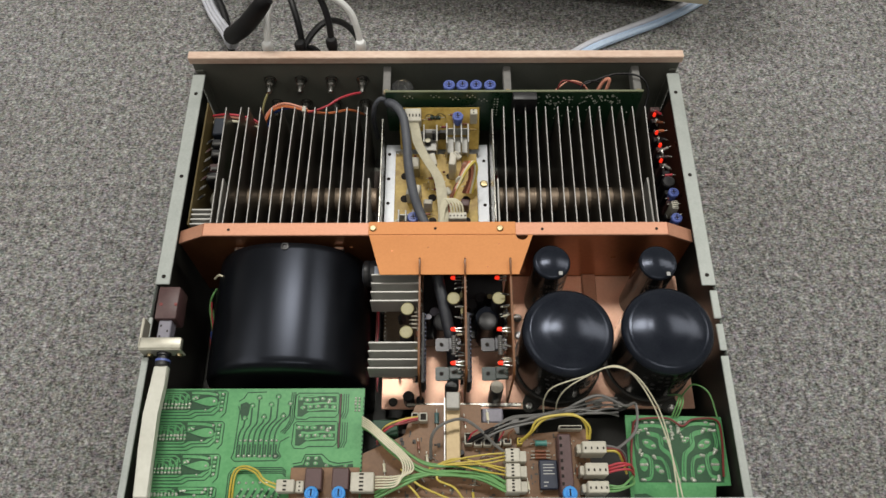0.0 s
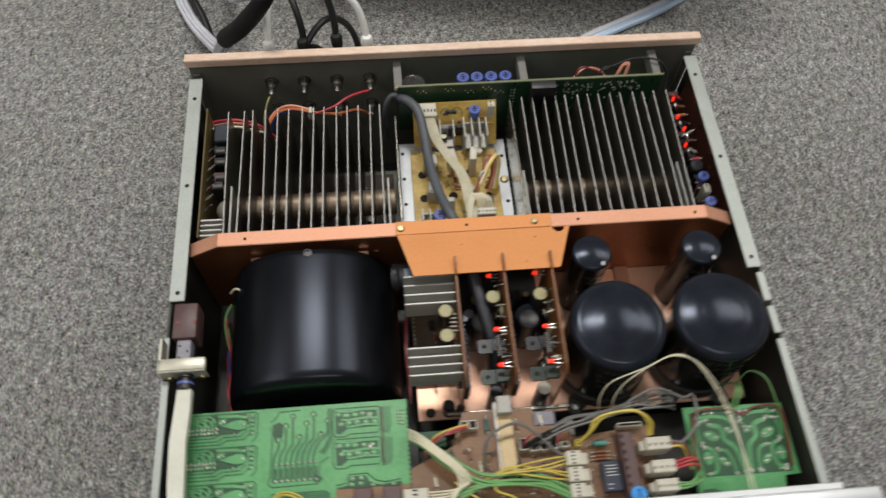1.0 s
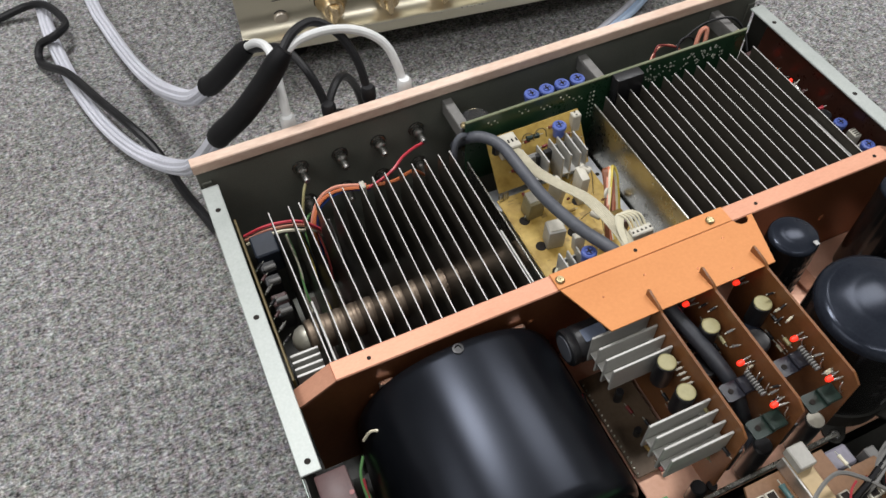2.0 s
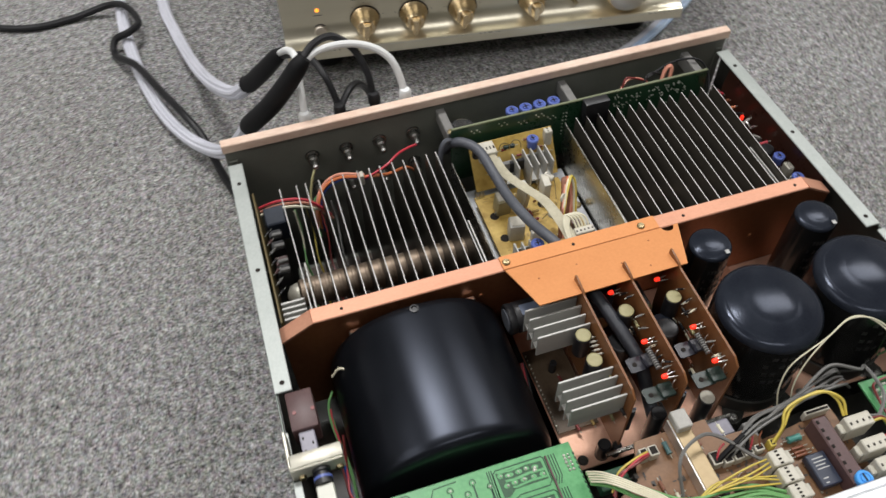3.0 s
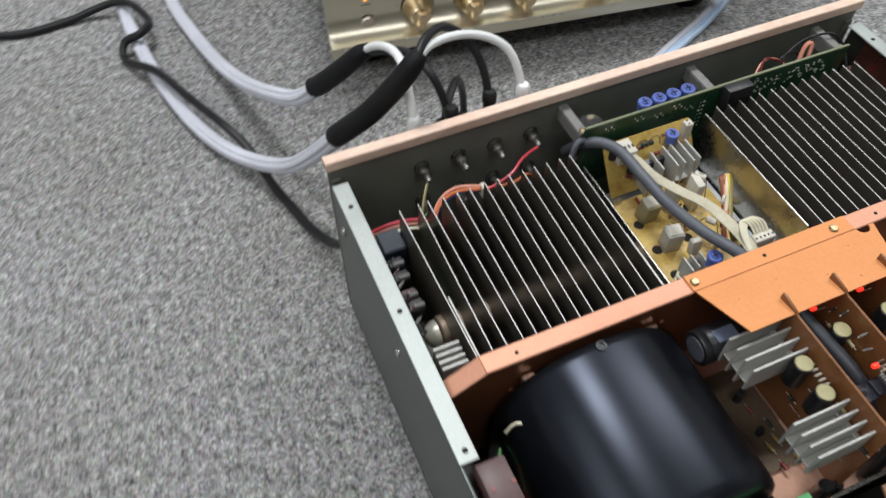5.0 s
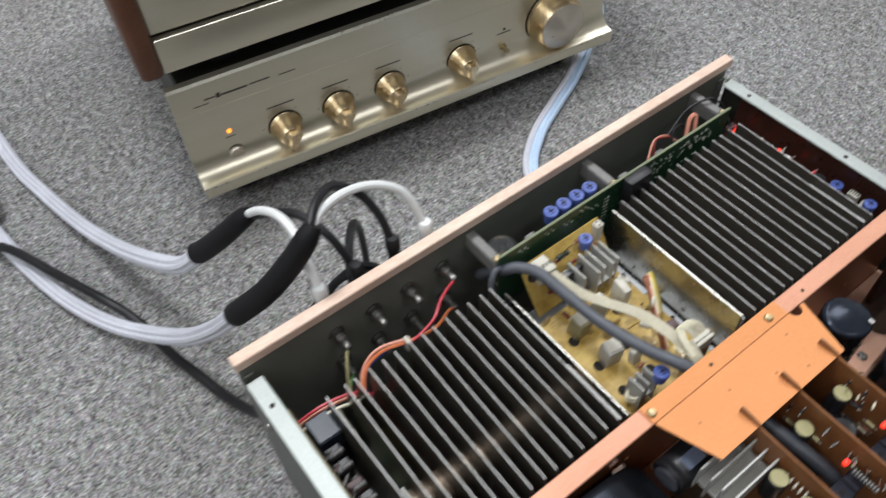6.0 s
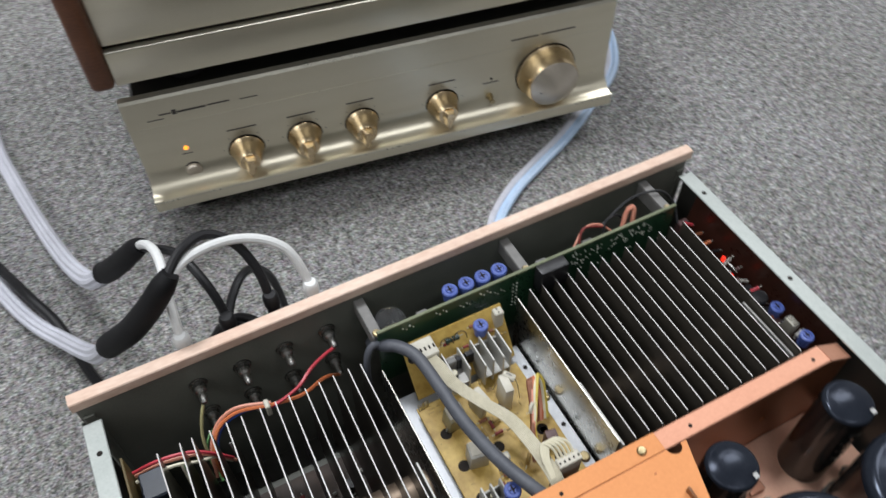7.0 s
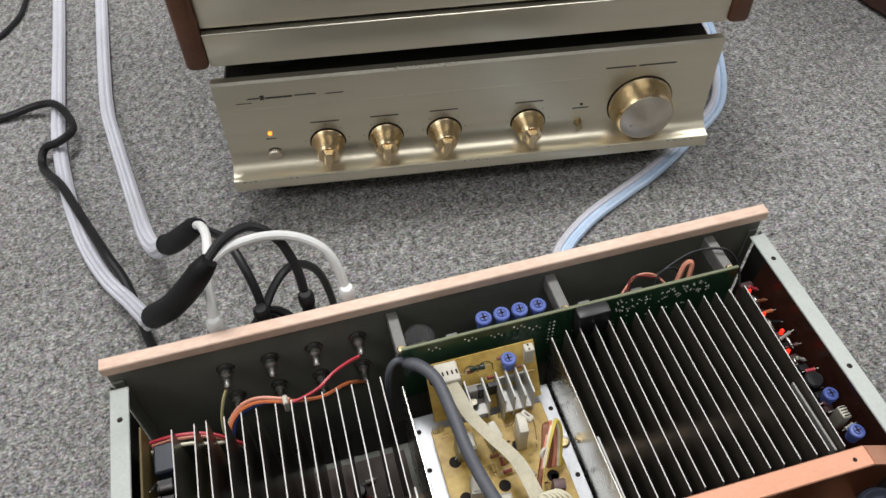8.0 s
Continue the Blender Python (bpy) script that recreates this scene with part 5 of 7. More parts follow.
for cab, nm, mat, pts in (
    (cab1, "white_lead", WHITEPLUGLEAD, ((-0.136, 0.228, 0.207), (-0.122, 0.238, 0.207), (-0.102, 0.243, 0.204), (-0.084, 0.241, 0.199), (-0.071, 0.235, 0.190), (-0.0655, 0.228, 0.176), (-0.0637, 0.222, 0.158), (-0.0636, 0.220, 0.138))),
    (cab1, "black_lead", BLACKCABLE, ((-0.136, 0.228, 0.209), (-0.124, 0.240, 0.212), (-0.109, 0.248, 0.209), (-0.096, 0.243, 0.199), (-0.0895, 0.233, 0.184), (-0.0880, 0.225, 0.166), (-0.0878, 0.221, 0.140))),
    (cab2, "white_lead", WHITEPLUGLEAD, ((-0.148, 0.302, 0.163), (-0.142, 0.289, 0.175), (-0.138, 0.272, 0.184), (-0.1375, 0.254, 0.188), (-0.1395, 0.238, 0.184), (-0.1412, 0.226, 0.172), (-0.1420, 0.221, 0.158), (-0.1420, 0.219, 0.138))),
    (cab2, "black_lead", BLACKCABLE, ((-0.147, 0.301, 0.162), (-0.138, 0.286, 0.172), (-0.127, 0.268, 0.180), (-0.1195, 0.248, 0.176), (-0.1155, 0.235, 0.163), (-0.1150, 0.226, 0.150), (-0.1150, 0.221, 0.136))),
):
    part(nm, sweep(pts, 0.0028, 10), mat, cab, "white rubber lead" if mat is WHITEPLUGLEAD else "black rubber lead")
    x, y, z = pts[-1]
    part("plug", lathe([(0, 0), (0.0040, 0), (0.0040, 0.018), (0.0048, 0.019), (0.0048, 0.026), (0.0034, 0.028), (0, 0.028)], (x, y + 0.002, z + 0.002), seg=16), mat, cab, "moulded cable plug")
    rca_plug(x, z + 0.004, mat is WHITEPLUGLEAD)
cab3 = thing("speaker_cable", (-0.12, 0.26, 0), "thin black cables hanging behind the amplifier", "cable")
for pts in (((-0.135, 0.222, 0.125), (-0.140, 0.240, 0.110), (-0.146, 0.252, 0.070), (-0.150, 0.262, 0.010), (-0.140, 0.290, 0.005)), ((-0.100, 0.222, 0.128), (-0.112, 0.240, 0.134), (-0.126, 0.252, 0.110), (-0.138, 0.264, 0.040), (-0.142, 0.285, 0.006)), ((-0.158, 0.300, 0.0050), (-0.135, 0.268, 0.080), (-0.114, 0.240, 0.138), (-0.101, 0.226, 0.148), (-0.095, 0.216, 0.136)), ((-0.090, 0.224, 0.118), (-0.100, 0.244, 0.110), (-0.106, 0.256, 0.060), (-0.112, 0.270, 0.006)), ((-0.122, 0.216, 0.130), (-0.112, 0.238, 0.150), (-0.094, 0.262, 0.150), (-0.078, 0.285, 0.110), (-0.072, 0.296, 0.050), (-0.074, 0.300, 0.005))):
    part("cable_core", sweep(pts, 0.0029, 8), BLACKCABLE, cab3)
mains = thing("mains_cable", (-0.25, 0.6, 0), "black mains cable looped once round the white cable", "cable")
part("cable_core", sweep(((-0.74, 0.80, 0.0046), (-0.60, 0.765, 0.0046), (-0.498, 0.719, 0.0046), (-0.455, 0.680, 0.0046), (-0.407, 0.661, 0.0046), (-0.361, 0.664, 0.0046), (-0.318, 0.662, 0.014), (-0.296, 0.640, 0.023), (-0.283, 0.607, 0.020), (-0.294, 0.586, 0.023), (-0.312, 0.590, 0.014), (-0.3155, 0.572, 0.006), (-0.291, 0.523, 0.023), (-0.270, 0.472, 0.0240), (-0.249, 0.421, 0.0260), (-0.236, 0.392, 0.0180), (-0.226, 0.350, 0.0060), (-0.218, 0.322, 0.0046), (-0.2105, 0.294, 0.0050), (-0.2020, 0.262, 0.020), (-0.1940, 0.236, 0.043), (-0.186, 0.2135, 0.055)), 0.0040, 10), BLACKCABLE, mains, "round black rubber cable")
part("plug", box(-0.196, -0.176, 0.2090, 0.2300, 0.045, 0.065, 0.003, seg=2), BLACKCABLE, mains, "black mains inlet plug")
flat = thing("flat_cable", (0.28, 0.5, 0), "pale blue and white flat twin cable lying on the carpet", "cable")
fp = [(0.46, 1.20, 0.004), (0.45, 0.95, 0.004), (0.440, 0.78, 0.004), (0.425, 0.660, 0.004), (0.402, 0.560, 0.004), (0.362, 0.476, 0.004), (0.305, 0.4320, 0.004), (0.253, 0.4000, 0.004), (0.212, 0.3810, 0.004), (0.166, 0.3580, 0.004), (0.128, 0.325, 0.005), (0.108, 0.275, 0.010), (0.098, 0.216, 0.030)]
part("twin_core", sweep(fp, 0.0036, 8, shift=(-0.0042, 0)), BLUECABLE, flat, "pale blue core")
part("twin_core", sweep(fp, 0.0036, 8, shift=(0.0042, 0)), WHITECABLE, flat, "white core")
part("web", sweep(fp, 0.0040, 6, flat=0.3), BLUECABLE, flat)
thin = thing("thin_black_cable", (-0.40, 0.88, 0), "thin black cable lying on the carpet", "cable")
part("cable_core", sweep(((-0.62, 0.79, 0.0032), (-0.47, 0.785, 0.0032), (-0.40, 0.80, 0.0032), (-0.365, 0.835, 0.0032), (-0.350, 0.90, 0.0032), (-0.35, 1.1, 0.0032)), 0.003, 8), BLACKCABLE, thin)
cab_box = thing("dark_cabinet", (0.85, 0.78, 0), "dark stained wooden cabinet standing on carpet", "cabinet")
part("body", prism([(0.6215, 0.530), (1.02, 0.624), (0.935, 0.985), (0.5365, 0.891)], "xy", 0.0, 0.24, bev=0.006), DARKWOOD, cab_box, "dark wooden body")

# ---- boards, plugs and wires at the front of the amplifier ----
lower = part("supply_board", prism([(-0.198, -0.0672), (-0.0500, -0.0672), (-0.0500, -0.1445), (-0.198, -0.1445)], "xy", 0.1320, 0.1336, bev=0.0002), GREENTRACE, amp, "large green circuit board, solder side up")

def etched_groups(parent, z):
    """Fields of dark etched gaps and light tracks: combs with teardrops, a fan of bent lines, and rows of pads."""
    dark, light, field, blobs = bmesh.new(), bmesh.new(), bmesh.new(), []
    rnd = random.Random(8)
    w = 0.00065
    # four alike fields along the wall side: a comb of fingers, a teardrop, a column of pads, three lines under them
    for gy in (-0.0695, -0.0915, -0.1140, -0.1360):
        x0, x1, h = -0.1945, -0.1475, 0.0215 if gy > -0.13 else 0.0080
        prism([(x0, gy), (x1 - 0.0070, gy), (x1 - 0.0055, gy - h * 0.10), (x1 - 0.0055, gy - h * 0.34), (x1 - 0.012, gy - h * 0.56), (x0 + 0.018, gy - h * 0.62), (x0, gy - h * 0.62)], "xy", z, z + 0.0002, field)
        prism([(x1 - 0.0045, gy - h * 0.04), (x1 - 0.0012, gy - h * 0.04), (x1 - 0.0016, gy - h * 0.62), (x1 - 0.0045, gy - h * 0.70)], "xy", z, z + 0.0002, field)
        strip(dark, [(x0, gy + 0.0006), (x1 - 0.0010, gy + 0.0006), (x1 + 0.0006, gy - 0.0008), (x1 + 0.0004, gy - h * 0.70), (x1 - 0.0025, gy - h * 0.86)], 0.0006, z + 0.0001)
        for k in range(9):
            x = x0 + 0.0012 + k * 0.0024
            box(x, x + 0.0013, gy - h * 0.58, gy - h * (0.12 if k % 2 else 0.28), z + 0.0001, z + 0.0004, bm=light)
            blobs += [(x + 0.0007, gy - h * 0.54), (x + 0.0007, gy - h * 0.42)]
        for k in range(4):
            strip(light, [(x0, gy - 0.0006 - 0.0015 * k), (x0 + 0.017 - 0.0026 * k, gy - 0.0006 - 0.0015 * k), (x0 + 0.0198 - 0.0026 * k, gy - 0.0026 - 0.0015 * k), (x0 + 0.0205 - 0.0026 * k, gy - 0.0050 - 0.0012 * k)], 0.0009, z + 0.0002)
        tear = []
        for q in range(22):
            a = 2 * math.pi * q / 22
            tear.append((x0 + 0.0315 + 0.0092 * math.cos(a), gy - h * 0.33 + h * 0.17 * math.sin(a) * math.sin(a / 2 + math.pi / 2) ** 2 * (1.35 if math.cos(a) > -0.6 else 0.9)))
        prism(tear, "xy", z + 0.0001, z + 0.0004, light)
        strip(dark, [(x0 + 0.0315 + (u - x0 - 0.0315) * 1.14, gy - h * 0.33 + (v - gy + h * 0.33) * 1.2) for u, v in tear], 0.0005, z + 0.0002)
        strip(light, [(x0 + 0.022, gy - h * 0.04), (x0 + 0.034, gy - h * 0.06), (x0 + 0.0405, gy - h * 0.12)], 0.0018, z + 0.0002)
        prism([(x0 + 0.0225, gy - h * 0.14), (x0 + 0.0275, gy - h * 0.12), (x0 + 0.0265, gy - h * 0.28), (x0 + 0.0225, gy - h * 0.30)], "xy", z + 0.0001, z + 0.0004, light)
        blobs += [(x0 + 0.0385, gy - h * 0.33), (x0 + 0.025, gy - h * 0.18), (x0 + 0.0236, gy - h * 0.24), (x0 + 0.0262, gy - h * 0.22), (x0 + 0.040, gy - h * 0.10), (x0 + 0.033, gy - h * 0.60)]
        if h > 0.01:
            for k in range(3):
                d = gy - h * (0.69 + 0.10 * k)
                strip(dark, [(x0, d), (x0 + 0.020 + 0.002 * k, d), (x0 + 0.024 + 0.002 * k, d + 0.0022), (x1 - 0.012 + 0.002 * k, d + 0.0024), (x1 - 0.0075 + 0.0015 * k, d + 0.0060)], w, z)
        for k in range(5):
            py = gy - h * (0.09 + 0.13 * k)
            box(x1 - 0.0040, x1 - 0.0018, py - 0.0009, py + 0.0009, z + 0.0001, z + 0.0004, bm=light)
            if k % 2 == 0:
                blobs.append((x1 - 0.0028, py))
    # a fan of parallel bent lines in the middle field, rising from a comb of fingers
    strip(dark, [(-0.1385, -0.0765), (-0.1352, -0.0742), (-0.1330, -0.0702), (-0.1195, -0.0698)], w, z)
    prism([(-0.1372, -0.0785), (-0.1330, -0.0770), (-0.1302, -0.0790), (-0.1310, -0.0865), (-0.1352, -0.0905), (-0.1368, -0.0850)], "xy", z, z + 0.0002, field)
    for k in range(8):
        f = k / 7
        xb = -0.1362 + 0.0036 * k
        lean = 0.0030 + 0.0060 * f
        ty = (-0.0885, -0.0800, -0.0745)[k % 3] + 0.0016 * f
        bent = smooth_line([(xb, -0.1155, 0), (xb, -0.1030 + 0.0004 * k, 0), (xb + lean * 0.35, -0.0975 + 0.0007 * k, 0), (xb + lean * 0.9, -0.0945 + 0.0010 * k, 0), (xb + lean, -0.0905 + 0.0010 * k, 0), (xb + lean, ty, 0)], 4)
        strip(dark, [(p.x, p.y) for p in bent], 0.0010, z)
        prism([(xb + lean + 0.0014 * math.cos(q * 0.785), ty + 0.0016 * math.sin(q * 0.785)) for q in range(8)], "xy", z + 0.0001, z + 0.0004, light)
        strip(dark, [(xb + lean + 0.0018 * math.cos(q * 0.7 - 0.6), ty + 0.0020 * math.sin(q * 0.7 - 0.6)) for q in range(7)], 0.0005, z + 0.0001)
        box(xb + 0.0009, xb + 0.0021, -0.1150, -0.1068, z, z + 0.0003, bm=field)
        blobs += [(xb + 0.0016, -0.1148), (xb + lean, ty), (xb + 0.0016, -0.1042)]
    for k in range(3):
        strip(dark, [(-0.1015 + 0.0013 * k, -0.0700), (-0.1015 + 0.0013 * k, -0.0900), (-0.1040 + 0.0013 * k, -0.0950), (-0.1075 + 0.0013 * k, -0.0985 - 0.0006 * k)], w, z)
    strip(dark, [(-0.1385, -0.0800), (-0.1372, -0.0835), (-0.1382, -0.1120), (-0.1396, -0.1160), (-0.1370, -0.1182), (-0.1085, -0.1178), (-0.1055, -0.1150), (-0.1080, -0.1112), (-0.1070, -0.1050), (-0.1010, -0.1015)], w, z)
    prism([(-0.1110, -0.1165), (-0.1085, -0.1168), (-0.1062, -0.1148), (-0.1088, -0.1120), (-0.1112, -0.1130)], "xy", z, z + 0.0002, field)
    # two blocks of pads with long level tracks
    for gy in (-0.0715, -0.0918):
        ring = [(-0.0985, gy - 0.0010), (-0.0965, gy + 0.0008), (-0.0690, gy + 0.0008), (-0.0678, gy - 0.0005), (-0.0678, gy - 0.0140), (-0.0700, gy - 0.0165), (-0.0875, gy - 0.0165), (-0.0905, gy - 0.0180), (-0.0970, gy - 0.0178), (-0.0990, gy - 0.0150), (-0.0985, gy - 0.0010)]
        strip(dark, ring, w, z)
        prism([(-0.0970, gy - 0.0010), (-0.0700, gy - 0.0006), (-0.0692, gy - 0.0125), (-0.0890, gy - 0.0128), (-0.0935, gy - 0.0160), (-0.0966, gy - 0.0158)], "xy", z, z + 0.0002, field)
        for row, dy in enumerate((-0.0012, -0.0068, -0.0112)):
            strip(light, [(-0.0960 + 0.003 * row, gy + dy), (-0.0880, gy + dy - 0.0006), (-0.0790, gy + dy + 0.0004), (-0.0695, gy + dy)], (0.0011, 0.0015, 0.0012)[row], z + 0.0002)
        for row, dy in enumerate((-0.0038, -0.0092)):
            for k in range(5):
                cx = -0.0945 + 0.0052 * k + 0.0016 * row + rnd.uniform(-0.0006, 0.0006)
                cy = gy + dy + rnd.uniform(-0.0006, 0.0006)
                long = rnd.uniform(0.0016, 0.0027)
                prism([(cx + long * math.cos(q * 0.628), cy + 0.0014 * math.sin(q * 0.628)) for q in range(10)], "xy", z + 0.0001, z + 0.0004, light)
                blobs.append((cx + rnd.uniform(-0.0008, 0.0008), cy))
        blobs += [(-0.0752, gy - 0.0052), (-0.0744, gy - 0.0058), (-0.0748, gy - 0.0046), (-0.0756, gy - 0.0060)]
        for k in range(3):
            strip(dark, [(-0.0645 + 0.0016 * k, gy + 0.0002), (-0.0645 + 0.0016 * k, gy - 0.0130), (-0.0665 + 0.0016 * k, gy - 0.0175)], w, z)
    for k in range(10):
        prism([(-0.0560 + 0.0026 * (k % 2) + 0.0009 * math.cos(q * 1.05), -0.0745 - 0.0022 * (k // 2) + 0.0009 * math.sin(q * 1.05)) for q in range(6)], "xy", z, z + 0.0002, field)
        blobs.append((-0.0560 + 0.0026 * (k % 2), -0.0745 - 0.0022 * (k // 2)))
    # pads and dark fields along the edge of the brown board
    prism([(-0.0965, -0.1215), (-0.0900, -0.1205), (-0.0885, -0.1150), (-0.0785, -0.1148), (-0.0760, -0.1190), (-0.0690, -0.1215), (-0.0560, -0.1200), (-0.0555, -0.1235), (-0.0965, -0.1238)], "xy", z, z + 0.0002, field)
    strip(dark, [(-0.0970, -0.1200), (-0.0910, -0.1190), (-0.0890, -0.1138), (-0.0775, -0.1136), (-0.0720, -0.1185), (-0.0660, -0.1198), (-0.0560, -0.1186)], w, z + 0.0001)
    for cx, cy in ((-0.0868, -0.1165), (-0.0812, -0.1163), (-0.0872, -0.1200), (-0.0815, -0.1198), (-0.0610, -0.1212), (-0.0740, -0.1212)):
        prism([(cx + 0.0016 * math.cos(q * 0.785), cy + 0.0013 * math.sin(q * 0.785)) for q in range(8)], "xy", z + 0.0001, z + 0.0004, light)
        blobs.append((cx, cy))
    # leaning pads and nested corners by the front
    for k in range(4):
        strip(dark, [(-0.1400 + 0.0014 * k, -0.1430), (-0.1400 + 0.0014 * k, -0.1270), (-0.1370 + 0.0014 * k, -0.1225 - 0.0012 * k), (-0.1040, -0.1225 - 0.0012 * k), (-0.1010, -0.1250 - 0.0012 * k)], w, z)
    for k in range(7):
        x = -0.1330 + 0.0046 * k
        strip(dark, [(x, -0.1425), (x + 0.0030, -0.1375)], 0.0014, z)
        blobs += [(x + 0.0008, -0.1412), (x + 0.0032, -0.1368), (x + 0.0010, -0.1325)]
    part("etched_field", field, ETCHGREEN, parent, "mid green etched fields", smooth=False, kind="stuff")
    part("etched_gap", dark, GREENDARK, parent, "dark green gaps between the conductor tracks", smooth=False, kind="stuff")
    part("track_pattern", light, GREENTRACE, parent, "light green conductor tracks", smooth=False, kind="stuff")
    solder_blobs(parent, [(x + rnd.uniform(-0.0002, 0.0002), y + rnd.uniform(-0.0002, 0.0002)) for x, y in blobs], z + 0.0002, 0.00095)


etched_groups(lower, 0.1336)
part("jumper_strip", box(-0.0672, -0.0660, -0.1095, -0.0715, 0.1338, 0.1352, 0.0003), BROWNPART, lower, "thin dark brown jumper strip")
wire("wire", "yellow", ((-0.1035, -0.1360, 0.1460), (-0.1120, -0.1330, 0.1480), (-0.1190, -0.1260, 0.1430), (-0.1290, -0.1225, 0.1390), (-0.1360, -0.1270, 0.1370), (-0.1375, -0.1445, 0.1350)), 0.0008, lower)
wire("wire", "yellow", ((-0.1035, -0.1385, 0.1460), (-0.1130, -0.1345, 0.1470), (-0.1200, -0.1275, 0.1425), (-0.1290, -0.1240, 0.1385), (-0.1345, -0.1280, 0.1365), (-0.1355, -0.1445, 0.1350)), 0.0008, lower)
edge_bm = bmesh.new()
for k in range(22):
    y = -0.0745 - k * 0.0030
    box(-0.0508, -0.0499, y - 0.0007, y + 0.0007, 0.1332, 0.1340, bm=edge_bm)
part("contact_pattern", edge_bm, GREENDARK, lower, smooth=False, kind="stuff")
for k in range(8):
    part("edge_pin", box(-0.1965, -0.1945, -0.1210 - k * 0.003 - 0.0008, -0.1210 - k * 0.003 + 0.0008, 0.1336, 0.1370, 0.0003), WHITEPLUG, lower)
sub = part("sub_board", box(-0.0965, -0.0505, -0.1455, -0.1240, 0.1400, 0.1416, 0.0003), BROWNPCB, amp, "small brown board over the green one")
for x in (-0.0795, -0.0618):
    part("relay_block", box(x - 0.0055, x + 0.0055, -0.1400, -0.1260, 0.1416, 0.1510, 0.0006), BROWNPART, sub, "purple-brown slide switch block")
    trimmer(sub, x - 0.0005, -0.1425, 0.1530, 0.0045, CYANPOT)
for x0, x1, n in ((-0.1040, -0.0920, 3), (-0.0555, -0.0400, 5)):
    plug_block(amp, x0, x1, -0.1410, -0.1285 if n == 5 else -0.1330, 0.1400, 0.1490, n, "y")
plug_block(sub, -0.0915, -0.0860, -0.1410, -0.1335, 0.1416, 0.1470, 3, "y")

main = part("control_board", prism([(-0.0500, -0.1450), (-0.0500, -0.1130), (-0.0220, -0.1010), (-0.0140, -0.0790), (0.0320, -0.0790), (0.0320, -0.0920), (0.0530, -0.0920), (0.0570, -0.1010), (0.1060, -0.0960), (0.1060, -0.1450)], "xy", 0.1310, 0.1326, bev=0.0002), BROWNPCB, amp, "brown control circuit board")
for y0, y1 in ((-0.1220, -0.1130), (-0.1320, -0.1230), (-0.1415, -0.1330)):
    plug_block(main, 0.0468, 0.0565, y0, y1, 0.1326, 0.1490, 4, "y")
    part("plug_shroud", box(0.0565, 0.0612, y0 + 0.0008, y1 - 0.0008, 0.1326, 0.1440, 0.0005), WHITEPLUG, main)
for (x0, x1, y0, y1) in ((0.0985, 0.1145, -0.1165, -0.1085), (0.0995, 0.1145, -0.1308, -0.1228), (0.1000, 0.1140, -0.1420, -0.1345)):
    plug_block(main, x0, x1, y0, y1, 0.1326, 0.1490, 4, "x")
    part("plug_shroud", box(x0 - 0.0030, x0, y0 + 0.001, y1 - 0.001, 0.1326, 0.1440, 0.0005), WHITEPLUG, main)
chip = part("chip", box(0.0700, 0.0820, -0.1380, -0.1190, 0.1340, 0.1400, 0.0006), surface("dark_blue_chip_resin", (0.018, 0.024, 0.045), (0.030, 0.038, 0.062), 0.35), main, "large dark blue relay with pale printed bars")
bm = bmesh.new()
for k, (y, w) in enumerate(((-0.1225, 0.007), (-0.1245, 0.0075), (-0.1265, 0.006), (-0.1285, 0.0075), (-0.1340, 0.003), (-0.1365, 0.002))):
    bar(bm, 0.0725, y, 0.1400, w, 0.0006)
part("printing", bm, PRINTGLINT, chip, "pale printing", smooth=False, kind="stuff")
part("terminal_strip", box(0.0825, 0.0915, -0.1435, -0.1030, 0.1326, 0.1470, 0.0008), BROWNPART, main, "long purple-brown terminal strip")
for k in range(8):
    part("strip_contact", box(0.0836, 0.0852, -0.1420 + k * 0.005, -0.1400 + k * 0.005, 0.1469, 0.1474), DARKHOLE, main, smooth=False)
trimmer(main, 0.0880, -0.1425, 0.1500, 0.0048, CYANPOT)
resistor(main, (0.0655, -0.1070, 0.1360), (0.0795, -0.1070, 0.1360), 0.0022, surface("teal_resistor", (0.05, 0.20, 0.17), (0.09, 0.28, 0.24), 0.4), "teal power resistor")
for y in (-0.1120, -0.1145, -0.1165):
    resistor(main, (0.0655, y, 0.1345), (0.0785, y, 0.1345), 0.0010, WIRES["brown"])
resistor(main, (0.0010, -0.0830, 0.1360), (0.0010, -0.0960, 0.1360), 0.0017, surface("dark_teal_resistor", (0.04, 0.10, 0.10), (0.07, 0.15, 0.15), 0.4))
for x, y, c in ((-0.012, -0.103, "brown"), (-0.006, -0.112, "cream"), (0.030, -0.120, "brown"), (0.036, -0.083, "cream"), (0.025, -0.137, "yellow"), (-0.030, -0.128, "brown"), (0.062, -0.130, "cream"), (0.020, -0.086, "brown"), (0.092, -0.100, "cream"), (0.096, -0.121, "brown"), (-0.035, -0.118, "cream"), (0.064, -0.142, "brown")):
    resistor(main, (x, y, 0.1345), (x + 0.001, y - 0.010, 0.1345), 0.0011, WIRES[c])
part("gang_bar", box(0.0072, 0.0172, -0.1240, -0.0765, 0.1400, 0.1425, 0.0006), surface("tan_sheet_bracket", (0.42, 0.31, 0.17), (0.54, 0.42, 0.25), 0.45, 0.3), amp, "tan bracket strip")
part("bracket_end", box(0.0076, 0.0168, -0.0860, -0.0745, 0.1425, 0.1490, 0.0006), FILMGREY, amp, "pale grey bracket end")
part("bracket_edge", box(0.0060, 0.0070, -0.1240, -0.0765, 0.1330, 0.1432, 0.0002), ALU, amp)
